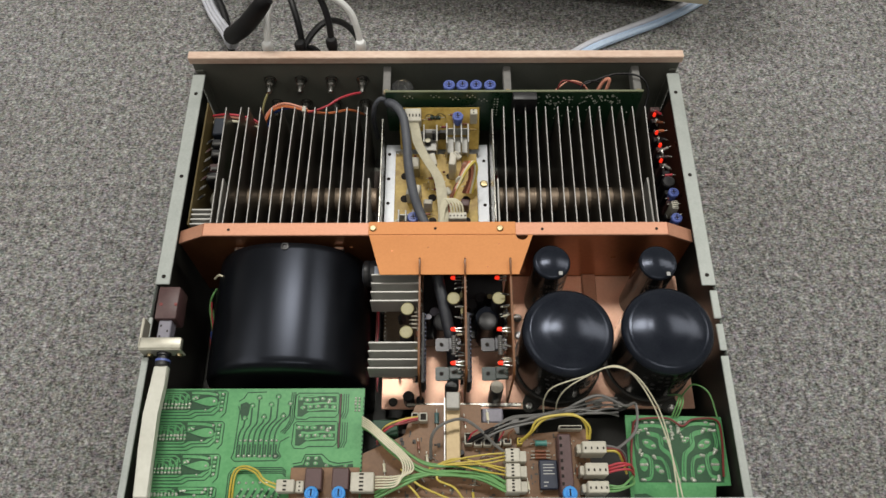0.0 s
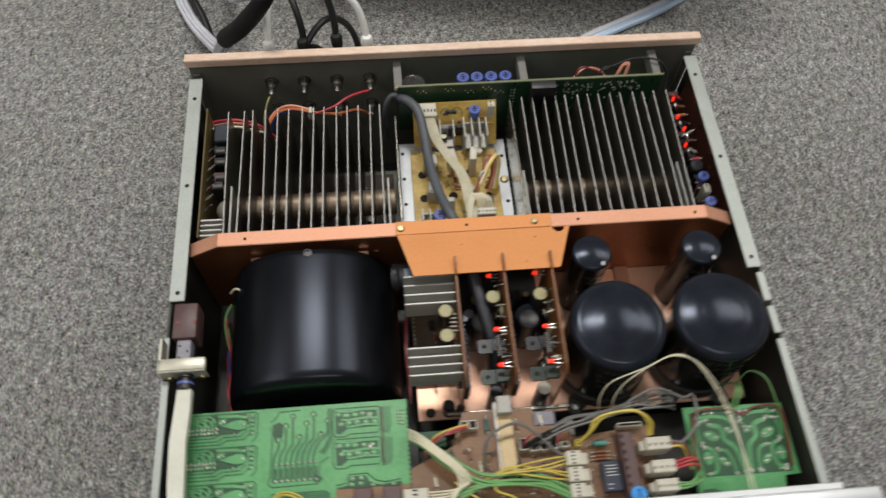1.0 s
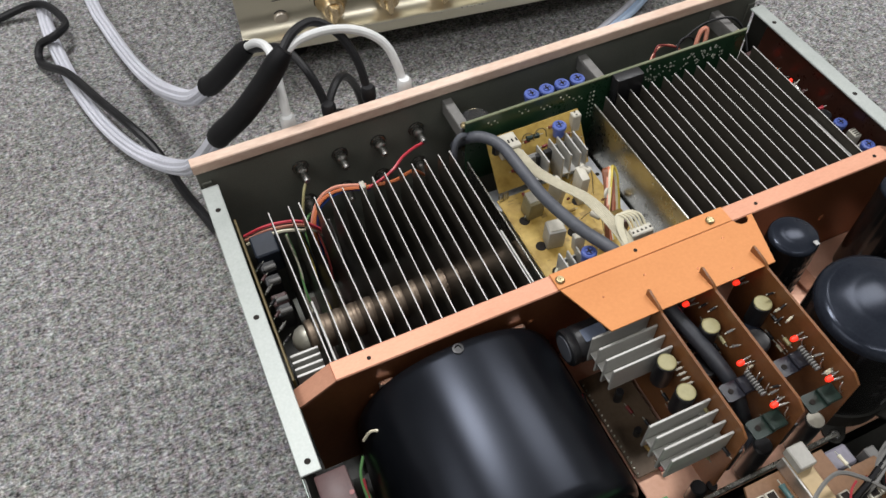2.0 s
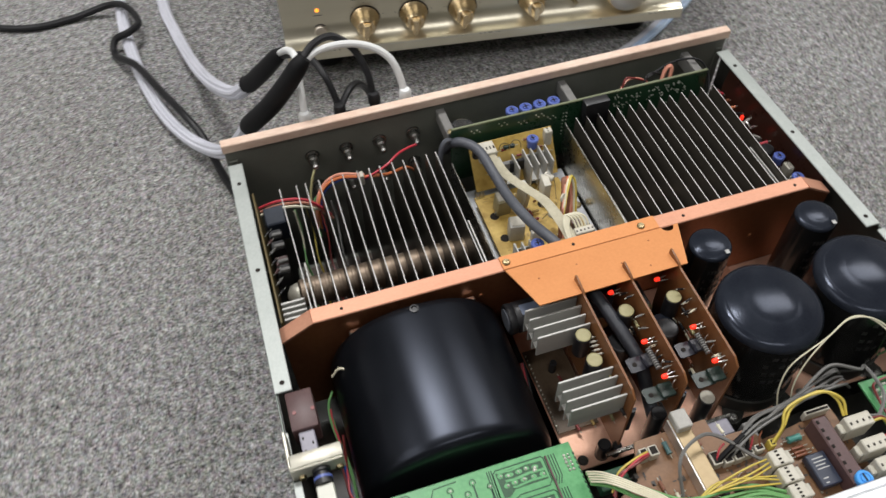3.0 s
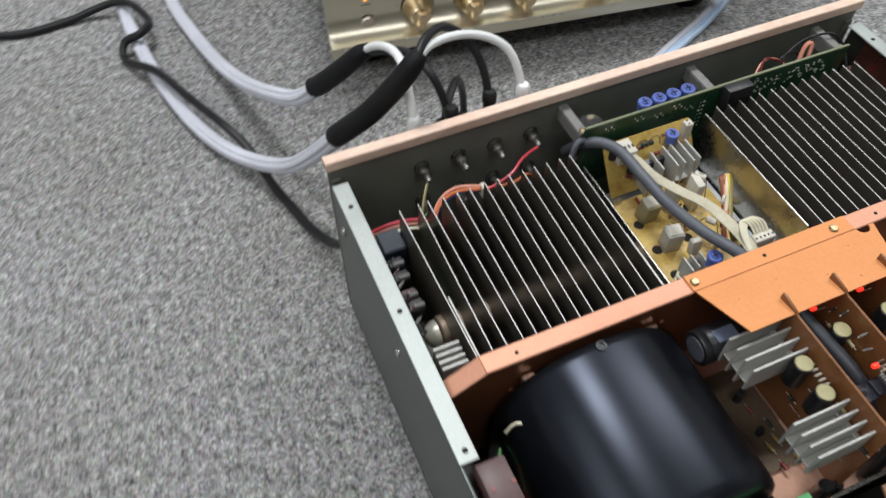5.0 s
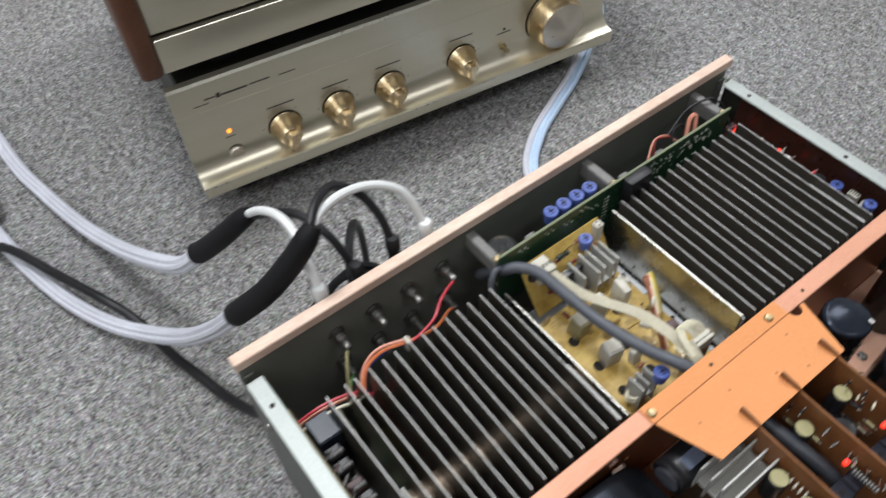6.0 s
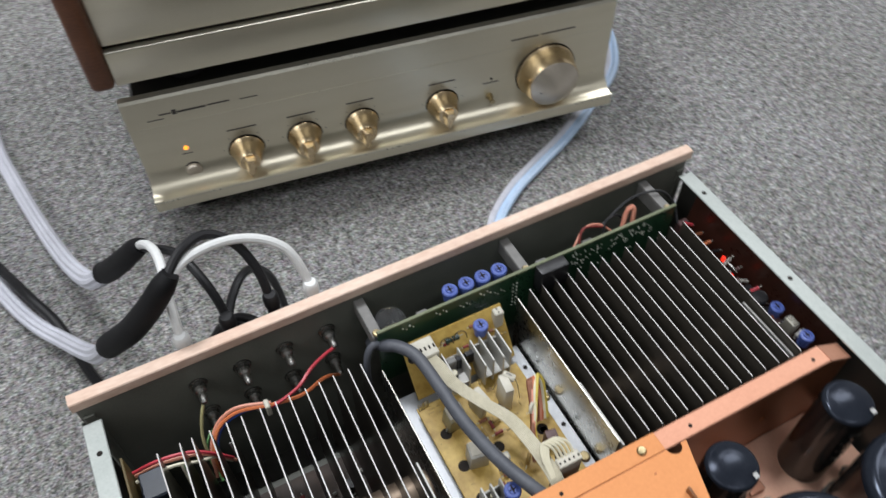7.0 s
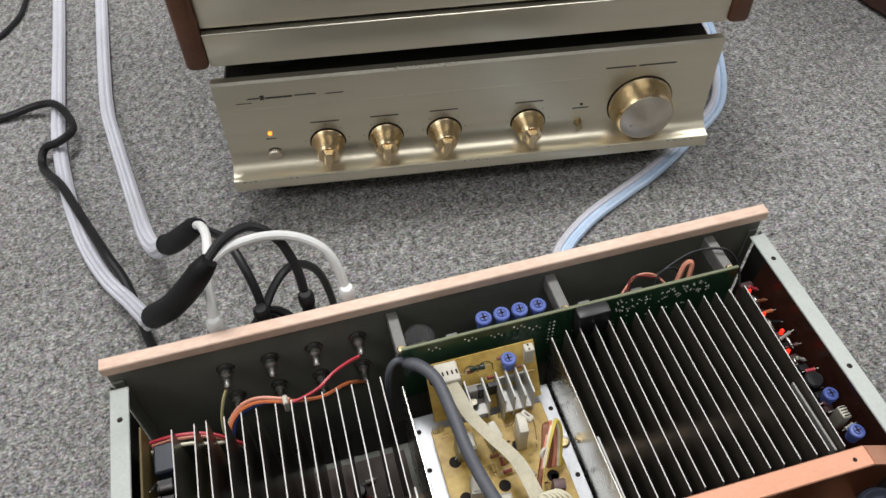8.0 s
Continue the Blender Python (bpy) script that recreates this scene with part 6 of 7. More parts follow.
for k, (x0, x1, y0, y1) in enumerate(((-0.0165, -0.0115, -0.0925, -0.0865), (-0.0110, -0.0055, -0.0925, -0.0865), (0.0200, 0.0255, -0.1085, -0.1005), (0.0265, 0.0320, -0.1095, -0.1040), (0.0330, 0.0385, -0.1095, -0.1045), (0.0395, 0.0450, -0.1090, -0.1045), (0.0465, 0.0520, -0.1085, -0.1045), (0.0560, 0.0595, -0.1085, -0.1040), (0.0850, 0.1010, -0.0985, -0.0955))):
    ob = part("pin_header", box(x0, x1, y0, y1, 0.1326, 0.1400, 0.0004), WHITEPLUG if k not in (7,) else WIRES["yellow"], main, "small pin header")
    part("header_well", box(x0 + 0.0008, x1 - 0.0008, y0 + 0.0008, y1 - 0.0008, 0.1399, 0.1403), DARKHOLE, main, smooth=False)
part("mixed_capacitor", box(0.0530, 0.0590, -0.0990, -0.0870, 0.1180, 0.1290, 0.0006), LIGHTGREY, amp)
part("film_block", box(0.0330, 0.0480, -0.0905, -0.0800, 0.1100, 0.1270, 0.001), GREYVIOLET, amp, "grey block capacitor")
part("small_green_block", box(-0.0440, -0.0260, -0.1010, -0.0900, 0.1260, 0.1340, 0.0006), GREENDARK, amp)
marks = bmesh.new()
rnd = random.Random(55)
for k in range(150):
    x, y = rnd.uniform(-0.030, 0.104), rnd.uniform(-0.144, -0.098)
    if -0.012 < x < 0.045 and y > -0.104:
        continue
    bar(marks, x, y, 0.1326, rnd.choice((0.0012, 0.0022, 0.0007)), rnd.choice((0.0007, 0.0012, 0.0030)))
part("board_print", marks, DARKPRINT, main, "dark legend marks", smooth=False, kind="stuff")
solder_blobs(main, [(rnd.uniform(-0.028, 0.103), rnd.uniform(-0.143, -0.099)) for k in range(60)], 0.1326, 0.0007)
for k in range(14):
    x, y = rnd.uniform(-0.026, 0.064), rnd.uniform(-0.140, -0.112)
    part("jumper", sweep(((x, y, 0.1326), (x + 0.0004, y, 0.1345), (x + 0.004, y + rnd.uniform(-0.004, 0.004), 0.1348), (x + 0.0075, y, 0.1326)), 0.0003, 5), STEEL, main)
for k in range(7):
    x, y = rnd.uniform(-0.024, 0.060), rnd.uniform(-0.141, -0.112)
    can_cap(main, x, y, 0.1326, 0.1326 + rnd.uniform(0.004, 0.008), rnd.uniform(0.0014, 0.0024), BLACKPLASTIC)
# small green board by the right wall
small = part("protection_board", prism([(0.1335, -0.0860), (0.2010, -0.0875), (0.2005, -0.1345), (0.1900, -0.1345), (0.1890, -0.1420), (0.1315, -0.1440)], "xy", 0.1284, 0.1300, bev=0.0002), MIDTRACK, amp, "small green circuit board, solder side up")
rnd = random.Random(17)
field, light, gaps, blobs = bmesh.new(), bmesh.new(), bmesh.new(), []
prism([(0.1372, -0.0905), (0.1640, -0.0898), (0.1680, -0.0925), (0.1730, -0.0898), (0.1962, -0.0905), (0.1972, -0.1160), (0.1960, -0.1325), (0.1385, -0.1322), (0.1376, -0.1200)], "xy", 0.1300, 0.1302, field)
prism([(0.1340, -0.1400), (0.1420, -0.1395), (0.1480, -0.1425), (0.1345, -0.1428)], "xy", 0.1300, 0.1302, field)
# mirrored halves: bent tracks and rounded islands, each given from the middle line
for side in (-1, 1):
    for pts, w in (
        (((0.0018, -0.1310), (0.0030, -0.1215), (0.0050, -0.1140), (0.0105, -0.1085), (0.0115, -0.1010), (0.0190, -0.0985)), 0.0032),
        (((0.0255, -0.1300), (0.0208, -0.1285), (0.0192, -0.1215), (0.0200, -0.1150), (0.0250, -0.1130)), 0.0024),
        (((0.0080, -0.1310), (0.0085, -0.1230), (0.0110, -0.1165), (0.0165, -0.1150)), 0.0022),
        (((0.0020, -0.0985), (0.0075, -0.0945), (0.0150, -0.0930), (0.0265, -0.0935)), 0.0024),
        (((0.0268, -0.0980), (0.0275, -0.1060), (0.0262, -0.1110)), 0.0022),
    ):
        line = [(0.1672 + side * p.x, p.y + 0.0006 * side) for p in smooth_line([(u, v, 0) for u, v in pts], 4)]
        strip(light, line, w, 0.1302 + 0.00004 * side)
        strip(gaps, [(x + 0.0001, y + w * 0.62) for x, y in line], 0.0004, 0.1304)
        for q in (0, -1):
            t = rnd.uniform(0, 3.1)
            blobs += [(line[q][0] + d * math.cos(t), line[q][1] + d * math.sin(t)) for d in (-0.0009, 0.0, 0.0009)]
    for u, v, rx, ry, tilt in ((0.0190, -0.1065, 0.0052, 0.0030, 0.5), (0.0142, -0.1235, 0.0040, 0.0022, 0.9), (0.0245, -0.1205, 0.0028, 0.0045, 0.0), (0.0225, -0.0965, 0.0040, 0.0014, -0.2), (0.0065, -0.1035, 0.0030, 0.0020, 0.7)):
        cx = 0.1672 + side * u
        prism([(cx + side * (rx * math.cos(q * 0.449) * math.cos(tilt) - ry * math.sin(q * 0.449) * math.sin(tilt)), v + rx * math.cos(q * 0.449) * math.sin(tilt) + ry * math.sin(q * 0.449) * math.cos(tilt)) for q in range(14)][::side], "xy", 0.1301, 0.1304, light)
        for d in (-0.5, 0.45):
            blobs += [(cx + side * rx * d * math.cos(tilt) + e, v + rx * d * math.sin(tilt)) for e in (-0.0006, 0.0006)]
for k in range(5):
    blobs += [(0.1645, -0.0945 - 0.0021 * k), (0.1690 + 0.0006 * k, -0.0935 - 0.0021 * k)]
for k in range(9):
    x, y = rnd.uniform(0.140, 0.195), rnd.choice((-0.1305, -0.1312, -0.0915))
    blobs += [(x, y), (x + 0.0012, y)]
part("etched_field", field, ETCHGREEN, small, "dark etched fields", smooth=False, kind="stuff")
part("etched_gap", gaps, GREENDARK, small, smooth=False, kind="stuff")
part("track_pattern", light, MIDTRACK, small, "light green masked conductor tracks", smooth=False, kind="stuff")
solder_blobs(small, blobs, 0.1304, 0.0011)
wire("wire", "maroon", ((0.1345, -0.1300, 0.1320), (0.1340, -0.1180, 0.1325), (0.1375, -0.0960, 0.1325), (0.1420, -0.0900, 0.1325), (0.1620, -0.0890, 0.1325), (0.1720, -0.0945, 0.1325), (0.1800, -0.0900, 0.1325), (0.1955, -0.0900, 0.1325), (0.1985, -0.1000, 0.1325), (0.1955, -0.1290, 0.1320)), 0.0010, amp)

# rod of the power switch along the left wall
switch = part("power_switch", box(-0.2000, -0.1845, -0.0230, 0.0020, 0.1380, 0.1570, 0.0012, seg=2), BROWNPART, amp, "brown power switch body")
for x in (-0.1965, -0.1860):
    part("rivet", rod(0.0012, 0.0006, (x, -0.0120, 0.1568)), WIRES["maroon"], switch)
part("switch_plunger", box(-0.1970, -0.1880, -0.0385, -0.0228, 0.1440, 0.1540, 0.0006), GREYVIOLET, switch, "grey switch plunger")
for k in range(3):
    part("plunger_mark", box(-0.1955 + (k % 2) * 0.005, -0.1945 + (k % 2) * 0.005, -0.0360 + k * 0.004, -0.0345 + k * 0.004, 0.1539, 0.1543), DARKHOLE, switch, smooth=False)
clamp = part("rod_clamp", box(-0.2050, -0.1755, -0.0475, -0.0395, 0.1590, 0.1640, 0.0008, seg=2), CLAMPMETAL, amp, "dull nickel rod clamp bracket")
part("clamp_face", box(-0.2050, -0.1755, -0.0485, -0.0472, 0.1500, 0.1630, 0.0005), CLAMPMETAL, clamp)
part("clamp_arm", box(-0.2052, -0.2032, -0.0470, -0.0250, 0.1500, 0.1640, 0.0005), CLAMPMETAL, clamp, "bent side arm")
screw(clamp, -0.1995, -0.0485, 0.1530, 0.0022, BRASS, "-y")
screw(clamp, -0.1790, -0.0485, 0.1530, 0.0022, BRASS, "-y")
part("rod_joint", lathe([(0, 0), (0.0050, 0), (0.0050, 0.003), (0.0038, 0.0035), (0.0038, 0.006), (0.0048, 0.0065), (0.0048, 0.0105), (0, 0.0105)], (-0.1890, -0.0475, 0.1555), "-y", 18), BLACKPLASTIC, amp, "black rod coupling")
part("coupling_ring", lathe([(0.0040, 0), (0.0052, 0), (0.0052, 0.0014), (0.0040, 0.0014)], (-0.1890, -0.0535, 0.1555), "-y", 18), BLUEPOT, amp)
part("switch_rod", prism([(-0.1938, -0.0580), (-0.1942, -0.0720), (-0.1956, -0.0920), (-0.1948, -0.1150), (-0.1932, -0.1460), (-0.1834, -0.1460), (-0.1850, -0.1150), (-0.1858, -0.0920), (-0.1845, -0.0720), (-0.1841, -0.0580)], "xy", 0.1520, 0.1580, bev=0.0008), CREAM, amp, "long cream power switch rod")

# channel by the left wall
BOARDDARK = surface("dark_ochre_board", (0.11, 0.078, 0.026), (0.17, 0.125, 0.045), 0.5)
left = part("bias_board", box(-0.1940, -0.1926, 0.0620, 0.1800, 0.0900, 0.1400, 0.0003), BOARDDARK, amp, "yellow upright board by the chassis side")
part("terminal_block", box(-0.1895, -0.1742, 0.1545, 0.1720, 0.1100, 0.1300, 0.001), surface("blue_black_plastic", (0.02, 0.027, 0.04), (0.035, 0.045, 0.065), 0.35), left, "blue-black block")
for k in range(4):
    y = 0.0740 - k * 0.0042
    part("cooling_fin", box(-0.1910, -0.1755, y - 0.0008, y + 0.0008, 0.1150, 0.1432, 0.0003), MATTEALU, left, "short aluminium cooling fin")
for k, y in enumerate((0.148, 0.139, 0.126, 0.115)):
    part("transistor", box(-0.1895, -0.1800, y - 0.004, y + 0.004, 0.112, 0.1270 - 0.002 * (k % 3), 0.0008), BLACKPLASTIC if k != 2 else BROWNPART, left)
    part("metal_tab", lathe([(0, 0), (0.0016, 0), (0.0016, 0.0070), (0, 0.0072)], (-0.1872, y - 0.002, 0.1280 - 0.002 * (k % 3)), "x", 12), LIGHTGREY, left, "small grey cylinder")
for k in range(7):
    y = 0.090 + 0.009 * k
    resistor(left, (-0.1920, y, 0.1310), (-0.1860, y + 0.004, 0.1330), 0.0011, (BLACKPLASTIC, LIGHTGREY, BROWNPART)[k % 3])
part("pipe_end", lathe([(0, 0), (0.0085, 0.0), (0.0085, 0.002), (0.0070, 0.0055), (0.0035, 0.0080), (0, 0.0088)], (-0.1780, 0.098, 0.1155), "-x", 24), CLAMPMETAL, amp, "rounded heat pipe end")
# channel by the right wall
right = part("output_board", box(0.1968, 0.1982, 0.0560, 0.1850, 0.0850, 0.1460, 0.0003, turn=Matrix.Rotation(radians(7), 4, "Y")), REDPCB, amp, "dark red board leaning on the chassis side")
for x, y, z in ((0.1872, 0.1746, 0.1310), (0.1850, 0.1370, 0.1400), (0.1868, 0.1277, 0.1310), (0.1868, 0.1560, 0.1310)):
    led(right, x, y, z, 0.0013)
    resistor(right, (x + 0.001, y - 0.003, z - 0.003), (x + 0.001, y - 0.012, z - 0.003), 0.0013, STEEL)
rnd = random.Random(303)
for k in range(24):
    y = 0.179 - 0.0046 * k
    c = (BLACKPLASTIC, WIRES["red"], FILMGREY, WIRES["brown"], BROWNPART, WIRES["orange"], FILMGREY)[k % 7]
    if k % 2:
        resistor(right, (0.1945, y, rnd.uniform(0.126, 0.136)), (0.1850, y + rnd.uniform(-0.002, 0.002), rnd.uniform(0.124, 0.134)), 0.0013, c)
    else:
        part("transistor", box(0.1835 + rnd.uniform(0, 0.003), 0.1920, y - 0.0024, y + 0.0024, 0.112, rnd.uniform(0.122, 0.131), 0.0007), BLACKPLASTIC if k % 4 else BROWNPART, right)
can_cap(right, 0.1890, 0.1050, 0.112, 0.1330, 0.0055, BLACKPLASTIC)
trimmer(right, 0.1905, 0.0925, 0.1370, 0.0043)
trimmer(right, 0.1885, 0.0670, 0.1410, 0.0043)
part("clip", box(0.1865, 0.1915, 0.0755, 0.0830, 0.1150, 0.1400, 0.0005), CLAMPMETAL, right, "small bright spring clip")
for k in range(4):
    part("clip_slot", box(0.1872, 0.1910, 0.0764 + 0.0017 * k, 0.0770 + 0.0017 * k, 0.1399, 0.1403), DARKHOLE, right, smooth=False)

# ---- wires inside the amplifier ----
inner = amp
part("thick_cable", sweep(((-0.0400, 0.1960, 0.120), (-0.0405, 0.1850, 0.135), (-0.0395, 0.1730, 0.1490), (-0.0330, 0.1665, 0.1520), (-0.0265, 0.1550, 0.1520), (-0.0235, 0.1330, 0.1500), (-0.0215, 0.1080, 0.1500), (-0.0165, 0.0800, 0.1530), (-0.0100, 0.0590, 0.1560), (-0.0040, 0.0480, 0.1520), (0.000, 0.038, 0.140)), 0.0037, 12), GREYCABLE, inner, "thick slate grey cable")
part("thick_cable", sweep(((-0.0390, 0.1740, 0.1490), (-0.0460, 0.1745, 0.1510), (-0.0510, 0.1720, 0.1450), (-0.0530, 0.1690, 0.1300), (-0.0520, 0.172, 0.100)), 0.0021, 10), GREYCABLE, inner)
for k in range(9):
    d = (k - 4) * 0.00088
    part("ribbon_wire", sweep(((-0.0190 + d, 0.1575, 0.1450), (-0.0170 + d, 0.1480, 0.1460), (-0.0140 + d, 0.1330, 0.1455), (-0.0060 + d, 0.1160, 0.1460), (0.0020 + d, 0.1000, 0.1470), (0.0050 + d, 0.0820, 0.1480), (0.0060 + d, 0.0640, 0.1480), (0.0060 + d, 0.0520, 0.1440)), 0.00050, 6), RIBBON, inner)
for k in range(5):
    d = k * 0.0022
    part("ribbon_wire", sweep(((0.0125 + d, 0.0660, 0.1490), (0.0110 + d, 0.0720, 0.1540), (0.0070 + d * 0.7, 0.0760, 0.1550), (0.0040 + d * 0.4, 0.0700, 0.1520), (0.0040 + d * 0.2, 0.0600, 0.1470)), 0.0008, 6), WIRES["cream"], inner)
for k, (c, o) in enumerate((("salmon", 0.0), ("yellow", 0.0030), ("brown", -0.0018), ("orange", 0.0008), ("cream", 0.0020), ("brown", -0.0008))):
    j = 0.0012 * math.sin(k * 2.1)
    part("loop_wire", sweep(((0.0100 + o, 0.0800, 0.1240), (0.0125 + o * 0.6, 0.0900 + j, 0.1330), (0.0175 + o * 0.4, 0.0990, 0.1390 + j * 0.4), (0.0220 + o, 0.1080 + j, 0.1440 + j), (0.0262 + o * 1.6, 0.1160 + j, 0.1450 - j), (0.0295 + o * 1.2, 0.1155 - j, 0.1390), (0.0290 + o, 0.1090, 0.1300 + j), (0.0250 + o * 1.5, 0.1010, 0.1220)), 0.0013, 6), WIRES[c], inner)
part("cable_tie", lathe([(0.0030, -0.0008), (0.0036, -0.0008), (0.0036, 0.0008), (0.0030, 0.0008)], (0.0190, 0.1020, 0.1405), seg=14, turn=Matrix.Rotation(radians(35), 4, "Z") @ Matrix.Rotation(radians(70), 4, "X")), WHITEPLUG, inner, "ivory cable tie")
# loudspeaker wiring along the rear panel
wire("speaker_wire", "red", ((-0.0640, 0.1935, 0.1360), (-0.0720, 0.1900, 0.1380), (-0.0820, 0.1840, 0.1400), (-0.0920, 0.1770, 0.1390), (-0.1030, 0.1760, 0.1340), (-0.1130, 0.1770, 0.1300)), 0.0013, inner)
wire("speaker_wire", "orange", ((-0.0645, 0.1935, 0.1050), (-0.0760, 0.1840, 0.1240), (-0.0920, 0.1760, 0.1300), (-0.1100, 0.1770, 0.1320), (-0.1290, 0.1810, 0.1330), (-0.1420, 0.1790, 0.1280), (-0.1490, 0.1710, 0.1180), (-0.1500, 0.1650, 0.1000)), 0.0014, inner)
wire("speaker_wire", "salmon", ((-0.1100, 0.1780, 0.1330), (-0.1290, 0.1830, 0.1345), (-0.1420, 0.1810, 0.1290), (-0.1500, 0.1730, 0.1180), (-0.1530, 0.1660, 0.1000)), 0.0014, inner)
wire("speaker_wire", "blue", ((-0.1080, 0.1770, 0.1290), (-0.1260, 0.1810, 0.1310), (-0.1410, 0.1800, 0.1240), (-0.1480, 0.1720, 0.1120), (-0.1480, 0.1660, 0.0950)), 0.0012, inner)
wire("speaker_wire", "straw", ((-0.1440, 0.1945, 0.1360), (-0.1480, 0.1900, 0.1300), (-0.1520, 0.1850, 0.1180), (-0.1530, 0.1800, 0.1050), (-0.1500, 0.1740, 0.0900)), 0.0012, inner)
wire("speaker_wire", "green", ((-0.1430, 0.1945, 0.1050), (-0.1490, 0.1880, 0.1100), (-0.1540, 0.1820, 0.1000), (-0.1520, 0.1700, 0.0850)), 0.0010, inner)
for c, dz, dx, dy in (("cream", -0.0026, 0.0, -0.0045), ("red", 0.0004, 0.001, 0.0), ("salmon", -0.0040, 0.002, 0.0)):
    wire("speaker_wire", c, ((-0.1915, 0.1755 + dy, 0.1270 + dz), (-0.1800, 0.1740 + dy, 0.1310 + dz), (-0.1680, 0.1725 + dy, 0.1315 + dz), (-0.1580 + dx, 0.1705 + dy, 0.1290 + dz), (-0.1490 + dx, 0.1690, 0.1200 + dz), (-0.1420 + dx, 0.1690, 0.1080 + dz)), 0.0013, inner)
part("wire_tie", box(-0.1140, -0.1110, 0.1740, 0.1800, 0.1260, 0.1360, 0.0006), WHITEPLUG, inner)
for gx, c in ((-0.1674, "cream"), (-0.1668, "green"), (-0.1579, "yellow"), (-0.1485, "maroon"), (-0.1574, "black"), (-0.1390, "grey")):
    j = 0.006 * math.sin(gx * 5000)
    wire("lead", c, ((gx, 0.172, 0.120), (gx + 0.0012, 0.160 + j, 0.104), (gx - 0.0010, 0.140, 0.094 + j * 0.5), (gx + 0.0008, 0.122 + j, 0.088), (gx - 0.0012, 0.108, 0.092), (gx, 0.090, 0.080)), 0.0009, inner)
# leads beside the transformer
for c, pts in (
    ("cream", ((-0.160, 0.020, 0.132), (-0.166, 0.023, 0.131), (-0.1710, 0.0230, 0.124))),
    ("green", ((-0.1735, 0.022, 0.108), (-0.1778, 0.015, 0.105), (-0.1790, 0.006, 0.100), (-0.1780, -0.004, 0.092), (-0.1755, -0.014, 0.087), (-0.1750, -0.026, 0.083), (-0.1755, -0.044, 0.074))),
    ("green", ((-0.1778, 0.008, 0.098), (-0.1770, -0.004, 0.090), (-0.1752, -0.016, 0.085), (-0.1745, -0.030, 0.081), (-0.1752, -0.042, 0.070))),
    ("red", ((-0.1775, 0.012, 0.104), (-0.1783, 0.004, 0.098), (-0.1770, -0.006, 0.092), (-0.1775, -0.026, 0.083), (-0.1788, -0.036, 0.083), (-0.1765, -0.046, 0.084), (-0.1735, -0.058, 0.082))),
    ("blue", ((-0.1770, -0.010, 0.096), (-0.1780, -0.026, 0.082), (-0.1778, -0.040, 0.080), (-0.1755, -0.052, 0.080), (-0.1740, -0.062, 0.078))),
    ("maroon", ((-0.1790, -0.012, 0.090), (-0.1795, -0.028, 0.080), (-0.1785, -0.046, 0.076), (-0.1765, -0.062, 0.074))),
    ("maroon", ((-0.1740, -0.004, 0.096), (-0.1752, -0.012, 0.090), (-0.1760, -0.020, 0.084))),
):
    wire("lead", c, pts, 0.0010, inner)
for k, c in enumerate(("maroon", "red", "black")):
    wire("lead", c, ((-0.0470 + 0.001 * k, 0.010, 0.094), (-0.0480 + 0.0014 * k, -0.004, 0.084), (-0.0485 + 0.001 * k, -0.020, 0.082), (-0.0475 + 0.0012 * k, -0.036, 0.078), (-0.0465, -0.052, 0.072)), 0.0009, inner)
# loom across the front boards
for k in range(5):
    d = (k - 2) * 0.0017 + 0.0006 * math.sin(k * 2.7)
    wire("loom_wire", "green", ((-0.0500, -0.0930 + d, 0.1400), (-0.0420, -0.0990 + d, 0.1450), (-0.0300, -0.1110 + d, 0.1470), (-0.0080, -0.1250 + d, 0.1460 + 0.001 * (k % 2)), (0.0150, -0.1270 + d, 0.1450), (0.0320, -0.1300 + d * 1.2, 0.1460), (0.0468, -0.1370 + d, 0.1440)), 0.0012, inner)
for k in range(5):
    d = (k - 2) * 0.0015
    wire("ribbon_core", "cream", ((-0.0500, -0.0930 + d, 0.1420), (-0.0430, -0.0990 + d, 0.1490), (-0.0320, -0.1090 + d, 0.1510), (-0.0200 + d, -0.1200, 0.1500), (-0.0180 + d, -0.1280, 0.1490), (-0.0260, -0.1340 + d, 0.1470), (-0.0395, -0.1345 + d * 1.2, 0.1450)), 0.0007, inner)
for k in range(3):
    for j, y in enumerate((-0.1175, -0.1275)):
        d = (k - 1) * 0.0022
        wire("loom_wire", "yellow", ((-0.004, -0.1235 - 0.001 * k, 0.1440), (0.0140, -0.1225 + d, 0.1475), (0.0320, (y - 0.122) / 2 + d, 0.1480), (0.0468, y + d, 0.1440)), 0.0007, inner)
for k, pts in enumerate((((-0.0230, -0.1250, 0.140), (-0.0120, -0.1340, 0.143), (-0.0020, -0.1380, 0.142), (0.0140, -0.1460, 0.139)), ((0.002, -0.126, 0.144), (0.003, -0.134, 0.145), (0.012, -0.138, 0.143), (0.020, -0.146, 0.140)), ((-0.024, -0.130, 0.139), (-0.016, -0.138, 0.141), (-0.010, -0.144, 0.140)))):
    wire("loom_wire", "yellow", pts, 0.0009, inner)
for k in range(3):
    wire("loom_wire", "green", ((-0.040, -0.1440 + 0.002 * k, 0.138), (-0.022, -0.1370 + 0.002 * k, 0.143), (-0.004, -0.1300 + 0.001 * k, 0.144), (0.012, -0.1280, 0.143)), 0.0012, inner)
for k in range(3):
    wire("loom_wire", ("yellow", "red", "maroon")[k], ((-0.0120, -0.0895 - 0.001 * k, 0.1400), (-0.0220, -0.0920 - 0.0015 * k, 0.1430), (-0.0330, -0.0970 - 0.001 * k, 0.1420), (-0.0400, -0.1040 - 0.002 * k, 0.1370)), 0.0009, inner)
